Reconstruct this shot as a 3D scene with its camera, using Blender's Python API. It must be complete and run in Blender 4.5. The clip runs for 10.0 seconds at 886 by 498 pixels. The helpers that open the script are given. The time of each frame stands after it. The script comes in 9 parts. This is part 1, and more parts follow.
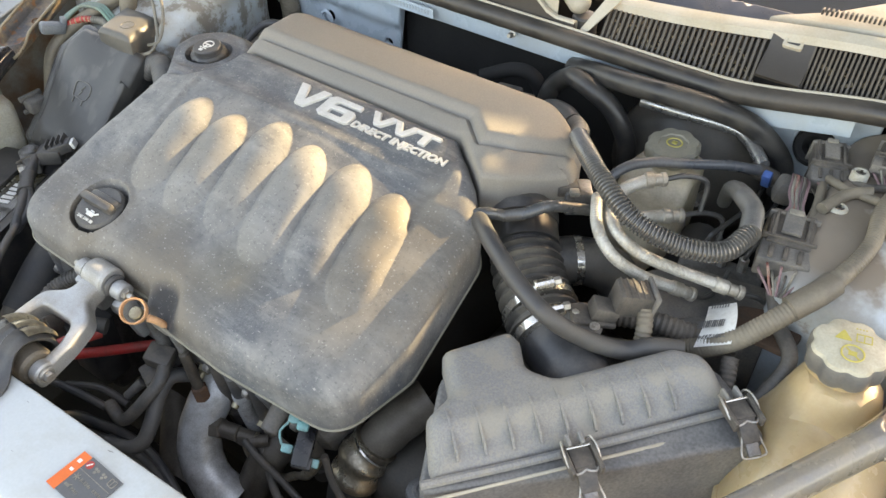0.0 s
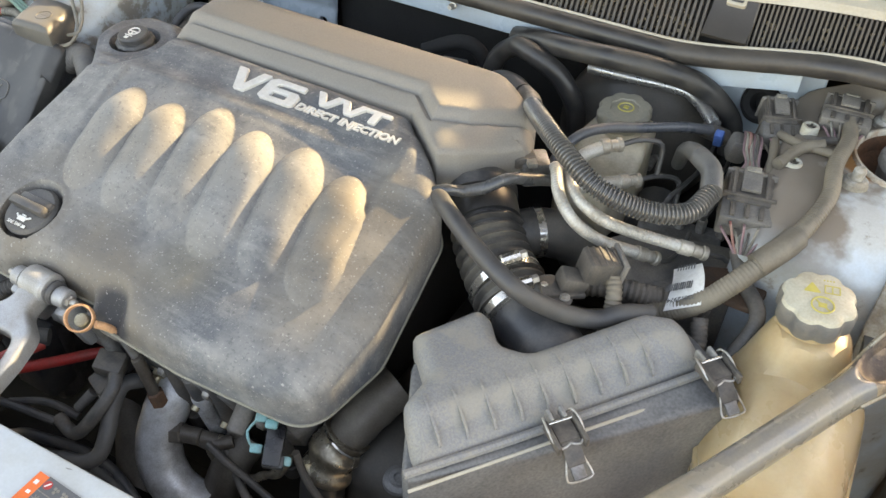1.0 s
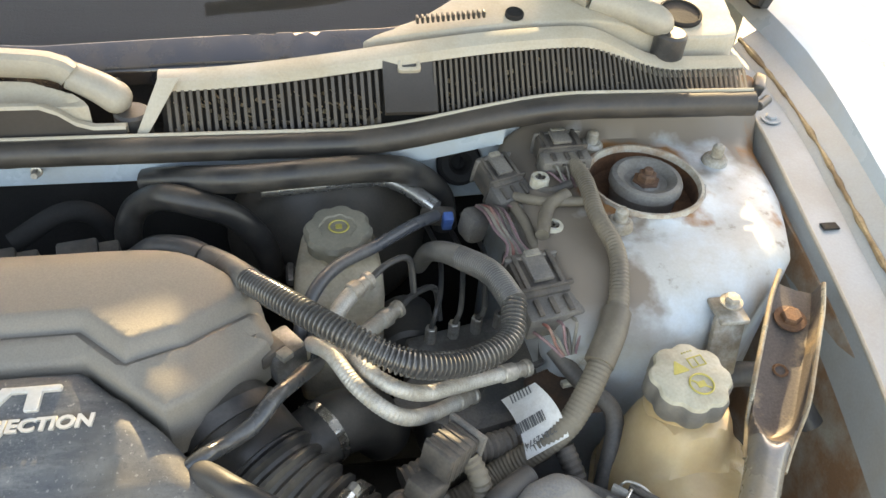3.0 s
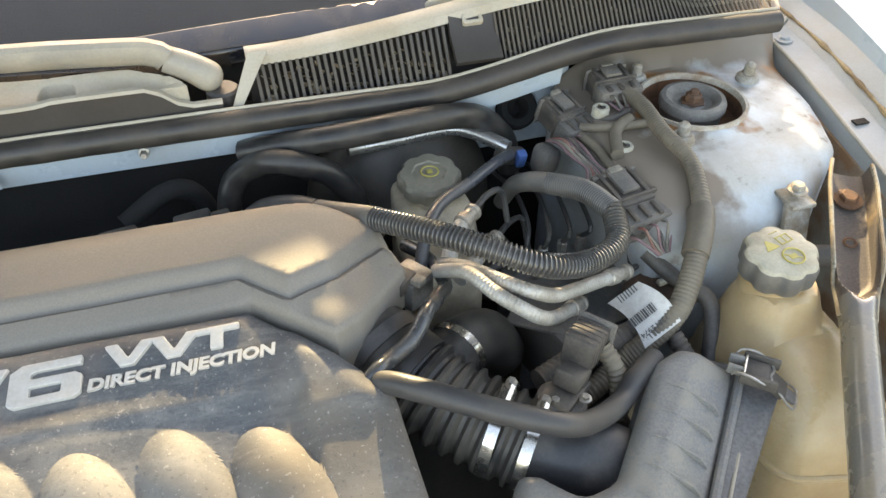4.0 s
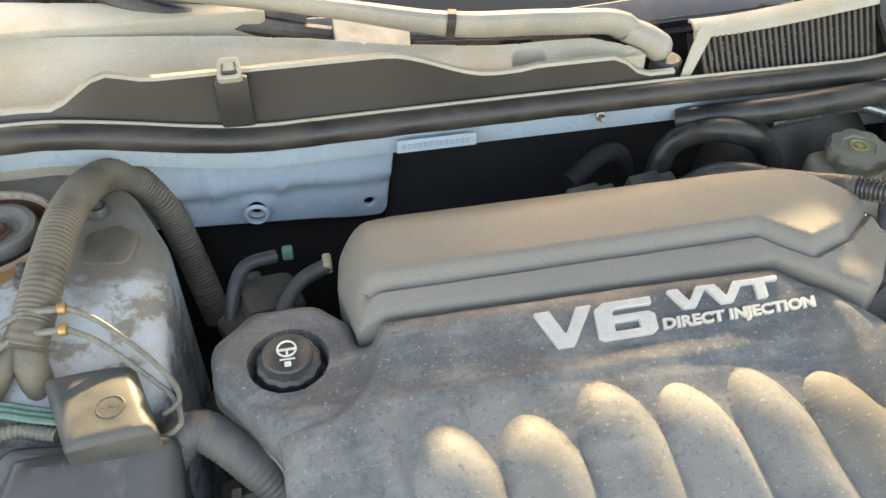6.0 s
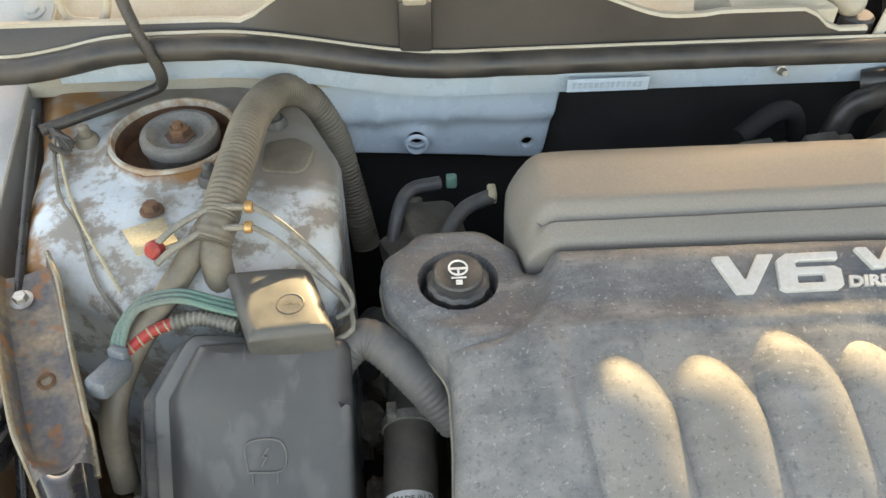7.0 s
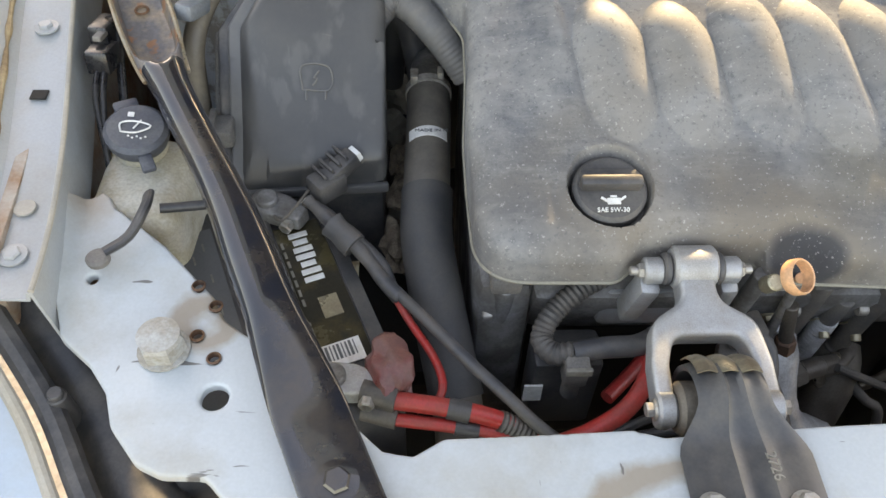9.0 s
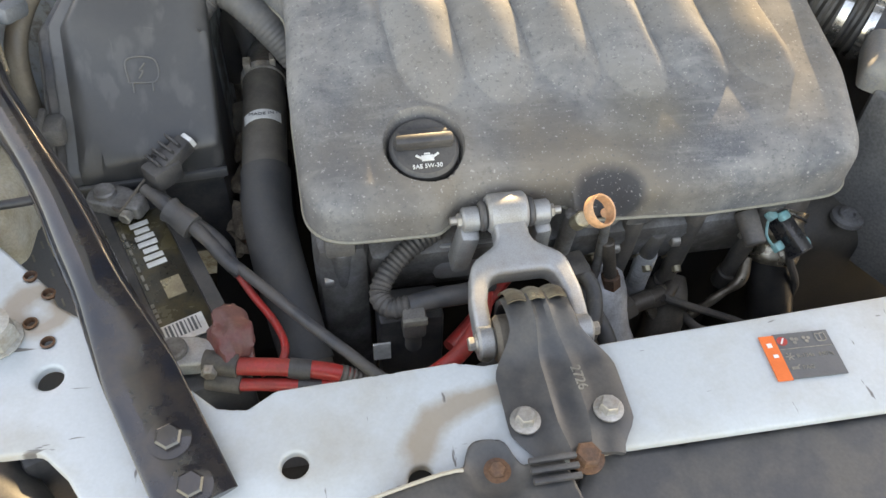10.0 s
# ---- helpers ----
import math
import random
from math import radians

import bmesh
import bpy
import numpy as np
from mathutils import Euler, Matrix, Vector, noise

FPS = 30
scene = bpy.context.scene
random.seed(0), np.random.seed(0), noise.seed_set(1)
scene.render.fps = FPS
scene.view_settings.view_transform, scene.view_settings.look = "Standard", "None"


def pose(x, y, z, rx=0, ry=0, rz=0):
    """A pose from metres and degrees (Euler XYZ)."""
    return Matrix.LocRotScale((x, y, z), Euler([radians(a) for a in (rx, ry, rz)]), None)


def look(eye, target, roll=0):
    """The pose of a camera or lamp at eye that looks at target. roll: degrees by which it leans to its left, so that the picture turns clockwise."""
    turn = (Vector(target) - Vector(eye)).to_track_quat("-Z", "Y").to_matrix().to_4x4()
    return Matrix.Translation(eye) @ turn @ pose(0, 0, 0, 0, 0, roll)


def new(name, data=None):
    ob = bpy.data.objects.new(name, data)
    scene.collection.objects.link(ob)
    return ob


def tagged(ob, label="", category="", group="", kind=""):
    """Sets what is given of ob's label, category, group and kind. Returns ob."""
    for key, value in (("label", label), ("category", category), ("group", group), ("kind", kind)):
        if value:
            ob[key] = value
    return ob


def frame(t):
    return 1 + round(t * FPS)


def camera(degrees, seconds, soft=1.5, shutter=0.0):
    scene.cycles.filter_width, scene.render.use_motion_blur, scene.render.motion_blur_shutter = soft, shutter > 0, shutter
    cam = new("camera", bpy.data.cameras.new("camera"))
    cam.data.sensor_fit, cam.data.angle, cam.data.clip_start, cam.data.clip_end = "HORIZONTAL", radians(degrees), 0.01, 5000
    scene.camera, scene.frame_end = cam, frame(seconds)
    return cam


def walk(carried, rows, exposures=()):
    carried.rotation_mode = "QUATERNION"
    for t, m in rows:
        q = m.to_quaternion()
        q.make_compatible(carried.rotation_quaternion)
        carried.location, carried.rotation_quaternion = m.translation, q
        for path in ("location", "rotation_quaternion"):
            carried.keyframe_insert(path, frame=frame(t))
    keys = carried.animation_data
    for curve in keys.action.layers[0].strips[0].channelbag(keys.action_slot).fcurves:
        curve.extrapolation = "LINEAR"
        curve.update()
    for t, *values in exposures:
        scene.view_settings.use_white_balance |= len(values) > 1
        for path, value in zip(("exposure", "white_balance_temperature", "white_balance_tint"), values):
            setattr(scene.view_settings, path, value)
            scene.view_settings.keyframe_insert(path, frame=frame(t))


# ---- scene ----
cam = camera(57.3, 10.0)
PATH = [
    (0, (0.493, -0.032, 1.442), (-0.36, 1.176, 0.096), 0.5),
    (0.5, (0.483, -0.045, 1.437), (-0.303, 1.177, 0.063), 0.1),
    (1, (0.461, -0.033, 1.425), (-0.237, 1.236, 0.046), 0.9),
    (1.5, (0.425, 0.026, 1.402), (-0.095, 1.367, 0.012), 2.6),
    (2, (0.365, 0.119, 1.394), (0.117, 1.52, -0.012), 3.3),
    (2.5, (0.325, 0.171, 1.388), (0.319, 1.639, 0.029), 4.9),
    (2.7, (0.29, 0.183, 1.385), (0.436, 1.658, 0.041), 5.3),
    (3.8, (0.124, 0.144, 1.378), (0.631, 1.594, 0.099), 2.9),
    (4, (0.093, 0.123, 1.367), (0.54, 1.574, 0.065), 0.7),
    (4.5, (0.016, 0.123, 1.37), (0.496, 1.593, 0.1), 2.4),
    (5, (-0.093, 0.148, 1.384), (0.323, 1.595, 0.068), 0.0),
    (5.5, (-0.194, 0.158, 1.388), (0.164, 1.616, 0.066), -0.4),
    (5.7, (-0.23, 0.163, 1.388), (0.101, 1.62, 0.058), -0.4),
    (6.8, (-0.344, 0.15, 1.369), (-0.199, 1.591, -0.01), 0.4),
    (7, (-0.347, 0.147, 1.359), (-0.267, 1.584, -0.029), -0.3),
    (7.5, (-0.384, 0.115, 1.339), (-0.351, 1.524, -0.079), 1.0),
    (8, (-0.383, 0.043, 1.319), (-0.358, 1.4, -0.151), 1.9),
    (8.5, (-0.379, -0.044, 1.314), (-0.332, 1.259, -0.203), 2.1),
    (9, (-0.37, -0.117, 1.313), (-0.299, 1.168, -0.218), 1.8),
    (9.5, (-0.333, -0.158, 1.316), (-0.192, 1.134, -0.204), 1.7),
    (10, (-0.301, -0.177, 1.318), (-0.037, 1.104, -0.195), 2.4),
]
walk(cam, [(t, look(eye, target, roll)) for t, eye, target, roll in PATH], [(0.0, 3.14, 10200.0, 17.0), (1.5, 3.10, 10200.0, 17.0), (2.5, 2.95, 9900.0, 15.5), (4.0, 2.88, 9500.0, 15.0), (4.5, 2.80, 9300.0, 14.5), (5.5, 2.95, 9300.0, 14.5), (7.0, 3.02, 10500.0, 15.0), (8.5, 3.14, 10500.0, 16.0), (9.0, 3.06, 10200.0, 18.5), (10.0, 3.03, 10200.0, 18.5)])

# ---- light ----
SUN_UP, SUN_ROUND = 21.5, 15.0
world = bpy.data.worlds.new("sky")
scene.world = world
world.use_nodes = True
wn = world.node_tree
sky = wn.nodes.new("ShaderNodeTexSky")
sky.sky_type = "NISHITA"
sky.sun_disc = False
sky.sun_elevation = radians(SUN_UP)
sky.sun_rotation = radians(SUN_ROUND)
sky.dust_density = 3.0
wn.nodes["Background"].inputs["Strength"].default_value = 0.15
wn.links.new(sky.outputs[0], wn.nodes["Background"].inputs["Color"])
sun_data = bpy.data.lights.new("sun", "SUN")
sun_data.energy = 2.1
sun_data.angle = radians(0.6)
sun_data.color = (1.0, 0.925, 0.68)
sun = new("sun", sun_data)
_c, _s = math.cos(radians(SUN_UP)), math.sin(radians(SUN_UP))
sun.matrix_world = look((math.sin(radians(SUN_ROUND)) * _c * 20, math.cos(radians(SUN_ROUND)) * _c * 20, _s * 20), (0, 0, 0))

# ---- materials ----
def rgb(c):
    return (*c, 1.0) if len(c) == 3 else c


def mat(name, base, rough=0.5, metal=0.0, dirt=None, amount=0.4, scale=14.0, fine=420.0, bump=0.15, speck=0.25, coat=0.0, trans=0.0, sub=0.0, sharp=0.22):
    """A surface with stains at a large scale, grain at a small one, and a fine relief."""
    speck, bump = speck * 0.55, bump * 0.5
    m = bpy.data.materials.new(name)
    m.use_nodes = True
    nt = m.node_tree
    n, link = nt.nodes, nt.links.new
    b = n["Principled BSDF"]
    co = n.new("ShaderNodeTexCoord")
    big = n.new("ShaderNodeTexNoise")
    big.inputs["Scale"].default_value, big.inputs["Detail"].default_value, big.inputs["Roughness"].default_value = scale, 6.0, 0.62
    small = n.new("ShaderNodeTexNoise")
    small.inputs["Scale"].default_value, small.inputs["Detail"].default_value = fine, 3.0
    link(co.outputs["Object"], big.inputs["Vector"])
    link(co.outputs["Object"], small.inputs["Vector"])
    ramp = n.new("ShaderNodeMapRange")
    mid = 0.62 - 0.3 * amount
    ramp.inputs["From Min"].default_value, ramp.inputs["From Max"].default_value = mid - sharp / 2, mid + sharp / 2
    link(big.outputs["Fac"], ramp.inputs["Value"])
    mix = n.new("ShaderNodeMix")
    mix.data_type = "RGBA"
    mix.inputs[6].default_value = rgb(base)
    mix.inputs[7].default_value = rgb(dirt or tuple(v * 0.75 for v in base))
    top = n.new("ShaderNodeMath")
    top.operation = "MULTIPLY"
    top.inputs[1].default_value = min(1.0, 0.35 + amount)
    link(ramp.outputs[0], top.inputs[0])
    link(top.outputs[0], mix.inputs[0])
    grain = n.new("ShaderNodeMix")
    grain.data_type, grain.blend_type = "RGBA", "MULTIPLY"
    gr = n.new("ShaderNodeMapRange")
    gr.inputs["From Min"].default_value, gr.inputs["From Max"].default_value = 0.3, 0.7
    gr.inputs["To Min"].default_value, gr.inputs["To Max"].default_value = 1.0 - speck, 1.0 + speck
    link(small.outputs["Fac"], gr.inputs["Value"])
    grain.inputs[0].default_value = 1.0
    link(mix.outputs[2], grain.inputs[6])
    link(gr.outputs[0], grain.inputs[7])
    link(grain.outputs[2], b.inputs["Base Color"])
    ro = n.new("ShaderNodeMapRange")
    ro.inputs["To Min"].default_value, ro.inputs["To Max"].default_value = max(0.04, rough - 0.08), min(1.0, rough + 0.16)
    link(ramp.outputs[0], ro.inputs["Value"])
    link(ro.outputs[0], b.inputs["Roughness"])
    b.inputs["Metallic"].default_value = metal
    b.inputs["Coat Weight"].default_value = coat
    b.inputs["Transmission Weight"].default_value = trans
    if sub:
        b.inputs["Subsurface Weight"].default_value = sub
        b.inputs["Subsurface Radius"].default_value = (0.02, 0.014, 0.007)
    if bump:
        bp = n.new("ShaderNodeBump")
        bp.inputs["Strength"].default_value, bp.inputs["Distance"].default_value = bump, 0.001
        link(small.outputs["Fac"], bp.inputs["Height"])
        link(bp.outputs[0], b.inputs["Normal"])
    return m


DUST = (0.30, 0.25, 0.19)
M_COVER_BROWN = mat("cover_plastic_dusty", (0.180, 0.168, 0.152), 0.6, dirt=(0.235, 0.215, 0.19), amount=0.5, scale=7, fine=700, bump=0.25, speck=0.15, sharp=0.5)
M_BLACK = mat("black_plastic", (0.036, 0.037, 0.040), 0.45, dirt=(0.12, 0.11, 0.10), amount=0.35, scale=22, speck=0.2)
M_BLACK_DUSTY = mat("black_plastic_dusty", (0.075, 0.077, 0.080), 0.6, dirt=(0.20, 0.18, 0.155), amount=0.45, scale=16, fine=600, speck=0.3, bump=0.3)
M_BOX = mat("airbox_plastic", (0.180, 0.185, 0.192), 0.62, dirt=(0.225, 0.213, 0.19), amount=0.45, scale=14, fine=600, speck=0.25, bump=0.3, sharp=0.4)
M_BOX_LOW = mat("speckled_box_plastic", (0.098, 0.101, 0.106), 0.5, dirt=(0.20, 0.195, 0.185), amount=0.4, scale=9, fine=350, speck=0.4, bump=0.2)
M_FUSE = mat("fuse_box_plastic", (0.058, 0.061, 0.066), 0.36, dirt=(0.145, 0.14, 0.13), amount=0.4, scale=10, fine=300, speck=0.05, bump=0.03, sharp=0.4)
M_RUBBER = mat("hose_rubber", (0.050, 0.052, 0.057), 0.42, dirt=(0.12, 0.108, 0.095), amount=0.35, scale=30, speck=0.1, bump=0.05)
M_HOSE_BLACK = mat("black_hose_rubber", (0.021, 0.0215, 0.023), 0.38, dirt=(0.062, 0.056, 0.049), amount=0.35, scale=28, speck=0.12, bump=0.05)
M_BREATHER = mat("dull_breather_rubber", (0.043, 0.044, 0.047), 0.5, dirt=(0.078, 0.073, 0.067), amount=0.4, scale=25, fine=900, speck=0.15, bump=0.3)
M_BELLOWS = mat("dusted_bellows_rubber", (0.028, 0.028, 0.029), 0.42, dirt=(0.11, 0.10, 0.086), amount=0.4, scale=22, speck=0.15, bump=0.06)
M_BOOSTER = mat("grimy_booster_paint", (0.034, 0.032, 0.030), 0.5, dirt=(0.090, 0.078, 0.064), amount=0.4, scale=14, speck=0.2)
M_RUBBER_DUSTY = mat("dusty_rubber", (0.056, 0.057, 0.060), 0.45, dirt=(0.105, 0.097, 0.087), amount=0.4, scale=25, speck=0.12, bump=0.06)
M_LOOM = mat("loom_plastic", (0.118, 0.102, 0.081), 0.55, dirt=(0.21, 0.18, 0.138), amount=0.45, scale=25, speck=0.12, bump=0.06)
M_LOOM_DARK = mat("dark_loom_plastic", (0.066, 0.064, 0.062), 0.5, dirt=(0.15, 0.13, 0.11), amount=0.45, scale=30)
M_WOVEN = mat("woven_grey_sleeve", (0.105, 0.103, 0.098), 0.38, 0.1, dirt=(0.17, 0.162, 0.148), amount=0.35, scale=40, fine=1500, bump=0.4)
M_SHINY_LOOM = mat("shiny_convoluted_plastic", (0.078, 0.078, 0.078), 0.18, 0.1, dirt=(0.12, 0.115, 0.105), amount=0.3, scale=25, bump=0.0, coat=0.5)
M_ALU = mat("cast_aluminium", (0.37, 0.38, 0.39), 0.5, 0.55, dirt=(0.30, 0.28, 0.25), amount=0.3, scale=30, fine=900, bump=0.4, speck=0.2)
M_ALU_DARK = mat("dull_engine_metal", (0.25, 0.25, 0.252), 0.5, 0.4, dirt=(0.10, 0.09, 0.078), amount=0.5, scale=25, bump=0.3)
M_MANIFOLD = mat("exhaust_heat_metal", (0.56, 0.57, 0.58), 0.45, 0.4, dirt=(0.20, 0.17, 0.14), amount=0.28, scale=28, fine=600, bump=0.4)
M_CHROME = mat("plated_metal", (0.66, 0.65, 0.62), 0.22, 0.95, dirt=(0.4, 0.36, 0.3), amount=0.25, scale=60, bump=0.05)
M_ZINC = mat("zinc_bolt", (0.46, 0.45, 0.43), 0.4, 0.7, dirt=(0.30, 0.26, 0.21), amount=0.35, scale=90)
M_STEEL_BRAID = mat("braided_sleeve", (0.46, 0.45, 0.42), 0.45, 0.35, dirt=(0.30, 0.27, 0.22), amount=0.3, scale=60, fine=1400, bump=0.8, speck=0.4)
M_RUST = mat("rusty_steel", (0.105, 0.060, 0.042), 0.8, 0.1, dirt=(0.21, 0.105, 0.055), amount=0.4, scale=50, fine=500, bump=0.6, speck=0.4)
M_PAINT = mat("pale_blue_paint", (0.41, 0.50, 0.575), 0.35, dirt=(0.40, 0.42, 0.42), amount=0.25, scale=10, speck=0.05, bump=0.04, coat=0.2)
M_PAINT_WHITE = mat("white_painted_steel", (0.43, 0.47, 0.485), 0.42, dirt=(0.31, 0.28, 0.225), amount=0.22, scale=9, speck=0.06, bump=0.08)
M_SEAL = mat("seal_rubber", (0.030, 0.028, 0.027), 0.42, dirt=(0.072, 0.062, 0.053), amount=0.4, scale=20, speck=0.12, bump=0.1)
M_COWL = mat("faded_cowl_plastic", (0.030, 0.028, 0.027), 0.42, dirt=(0.062, 0.054, 0.048), amount=0.45, scale=9, speck=0.12, bump=0.1, sharp=0.5)
M_COWL_PALE = mat("bleached_cowl_plastic", (0.42, 0.39, 0.33), 0.65, dirt=(0.38, 0.33, 0.25), amount=0.4, scale=14, speck=0.1)
M_WIPER = mat("weathered_wiper_arm", (0.30, 0.285, 0.25), 0.45, dirt=(0.42, 0.38, 0.31), amount=0.35, scale=18, speck=0.1)
M_TANK = mat("yellowed_tank_plastic", (0.50, 0.385, 0.235), 0.32, dirt=(0.40, 0.275, 0.145), amount=0.35, scale=11, speck=0.05, bump=0.03, sub=0.35)
M_RESERVOIR = mat("grey_translucent_plastic", (0.50, 0.44, 0.34), 0.45, dirt=(0.33, 0.28, 0.21), amount=0.5, scale=25, speck=0.15, sub=0.2)
M_CAP_GREY = mat("grey_cap_plastic", (0.115, 0.115, 0.113), 0.5, dirt=(0.21, 0.19, 0.155), amount=0.3, scale=30, speck=0.12)
M_CAP_PALE = mat("cream_cap_plastic", (0.44, 0.42, 0.34), 0.55, dirt=(0.30, 0.27, 0.20), amount=0.35, scale=35, speck=0.15)
M_CAP_DUSTY = mat("dusty_cap_plastic", (0.19, 0.18, 0.145), 0.55, dirt=(0.26, 0.235, 0.185), amount=0.4, scale=35, speck=0.15)
M_WASHER = mat("washer_tank_plastic", (0.50, 0.49, 0.43), 0.5, dirt=(0.36, 0.31, 0.22), amount=0.4, scale=25, sub=0.2)
M_YELLOW = mat("yellow_print", (0.43, 0.37, 0.10), 0.5, speck=0.1, amount=0.2)
M_WHITE = mat("white_print", (0.72, 0.72, 0.70), 0.5, dirt=(0.5, 0.48, 0.44), amount=0.25, scale=60, speck=0.12)
M_SILVER = mat("silver_letters", (0.60, 0.60, 0.59), 0.38, 0.2, dirt=(0.48, 0.46, 0.42), amount=0.2, scale=60, speck=0.1)
M_RED = mat("red_cable_jacket", (0.45, 0.035, 0.03), 0.4, dirt=(0.25, 0.05, 0.04), amount=0.35, scale=40)
M_RED_BOOT = mat("translucent_red_boot", (0.17, 0.045, 0.042), 0.35, dirt=(0.15, 0.075, 0.065), amount=0.5, scale=50, sub=0.2)
M_ORANGE = mat("dipstick_orange", (0.66, 0.35, 0.19), 0.42, dirt=(0.48, 0.27, 0.15), amount=0.3, scale=60)
M_ORANGE_PRINT = mat("orange_print", (0.80, 0.15, 0.03), 0.5, speck=0.05, amount=0.15)
M_LABEL_DARK = mat("dark_label", (0.10, 0.105, 0.11), 0.45, speck=0.1, amount=0.2)
M_BLUE = mat("blue_clip_plastic", (0.05, 0.14, 0.40), 0.4)
M_TEAL = mat("teal_connector", (0.16, 0.42, 0.42), 0.45, dirt=(0.2, 0.3, 0.28), amount=0.4, scale=60)
M_GREY_CONN = mat("dusty_grey_connector", (0.057, 0.053, 0.050), 0.5, dirt=(0.122, 0.105, 0.088), amount=0.45, scale=50)
M_BRONZE = mat("yellow_zinc", (0.42, 0.37, 0.26), 0.35, 0.7, dirt=(0.25, 0.21, 0.15), amount=0.4, scale=40)
M_GLOSS_BLACK = mat("gloss_black_paint", (0.014, 0.016, 0.022), 0.10, dirt=(0.048, 0.037, 0.027), amount=0.33, scale=25, bump=0.02, coat=0.6, speck=0.1)
M_SATIN_BLACK = mat("satin_black_steel", (0.050, 0.051, 0.053), 0.38, dirt=(0.105, 0.095, 0.082), amount=0.3, scale=25, speck=0.15)
# Near black for deep masses; also stands in for shade in gaps and holes.
M_DARK = mat("near_black_fill", (0.013, 0.012, 0.011), 0.85, dirt=(0.034, 0.029, 0.024), amount=0.45, scale=14)
# Black insulation; its colour also serves as shade in wells and openings.
M_INSUL_GAP = mat("black_insulation_and_gaps", (0.011, 0.0115, 0.012), 0.9, dirt=(0.022, 0.021, 0.021), amount=0.4, scale=20, bump=0.5)
M_GRAVEL = mat("pale_gravel", (0.42, 0.38, 0.31), 0.9, dirt=(0.28, 0.25, 0.20), amount=0.5, scale=6, fine=60, speck=0.4, bump=0.5)
M_COPPER = mat("copper_clip", (0.55, 0.32, 0.14), 0.35, 0.6)
M_GREEN = mat("green_wire", (0.095, 0.20, 0.165), 0.5, dirt=(0.16, 0.18, 0.16), amount=0.4)
M_WIRE = mat("grey_wire", (0.15, 0.145, 0.125), 0.55, dirt=(0.27, 0.245, 0.205), amount=0.4, scale=50)
# Pale tan for rings, a wire, a clip and a painted sun patch.
M_PALE_TAN = mat("pale_tan_and_sun_patch", (0.44, 0.38, 0.26), 0.6, amount=0.2)
M_PURPLE = mat("purple_wire", (0.24, 0.15, 0.16), 0.55, amount=0.3)


def glass_mat():
    m = bpy.data.materials.new("windscreen_glass")
    m.use_nodes = True
    b = m.node_tree.nodes["Principled BSDF"]
    b.inputs["Base Color"].default_value = (0.75, 0.80, 0.78, 1)
    b.inputs["Roughness"].default_value = 0.02
    b.inputs["Transmission Weight"].default_value = 1.0
    b.inputs["IOR"].default_value = 1.45
    return m


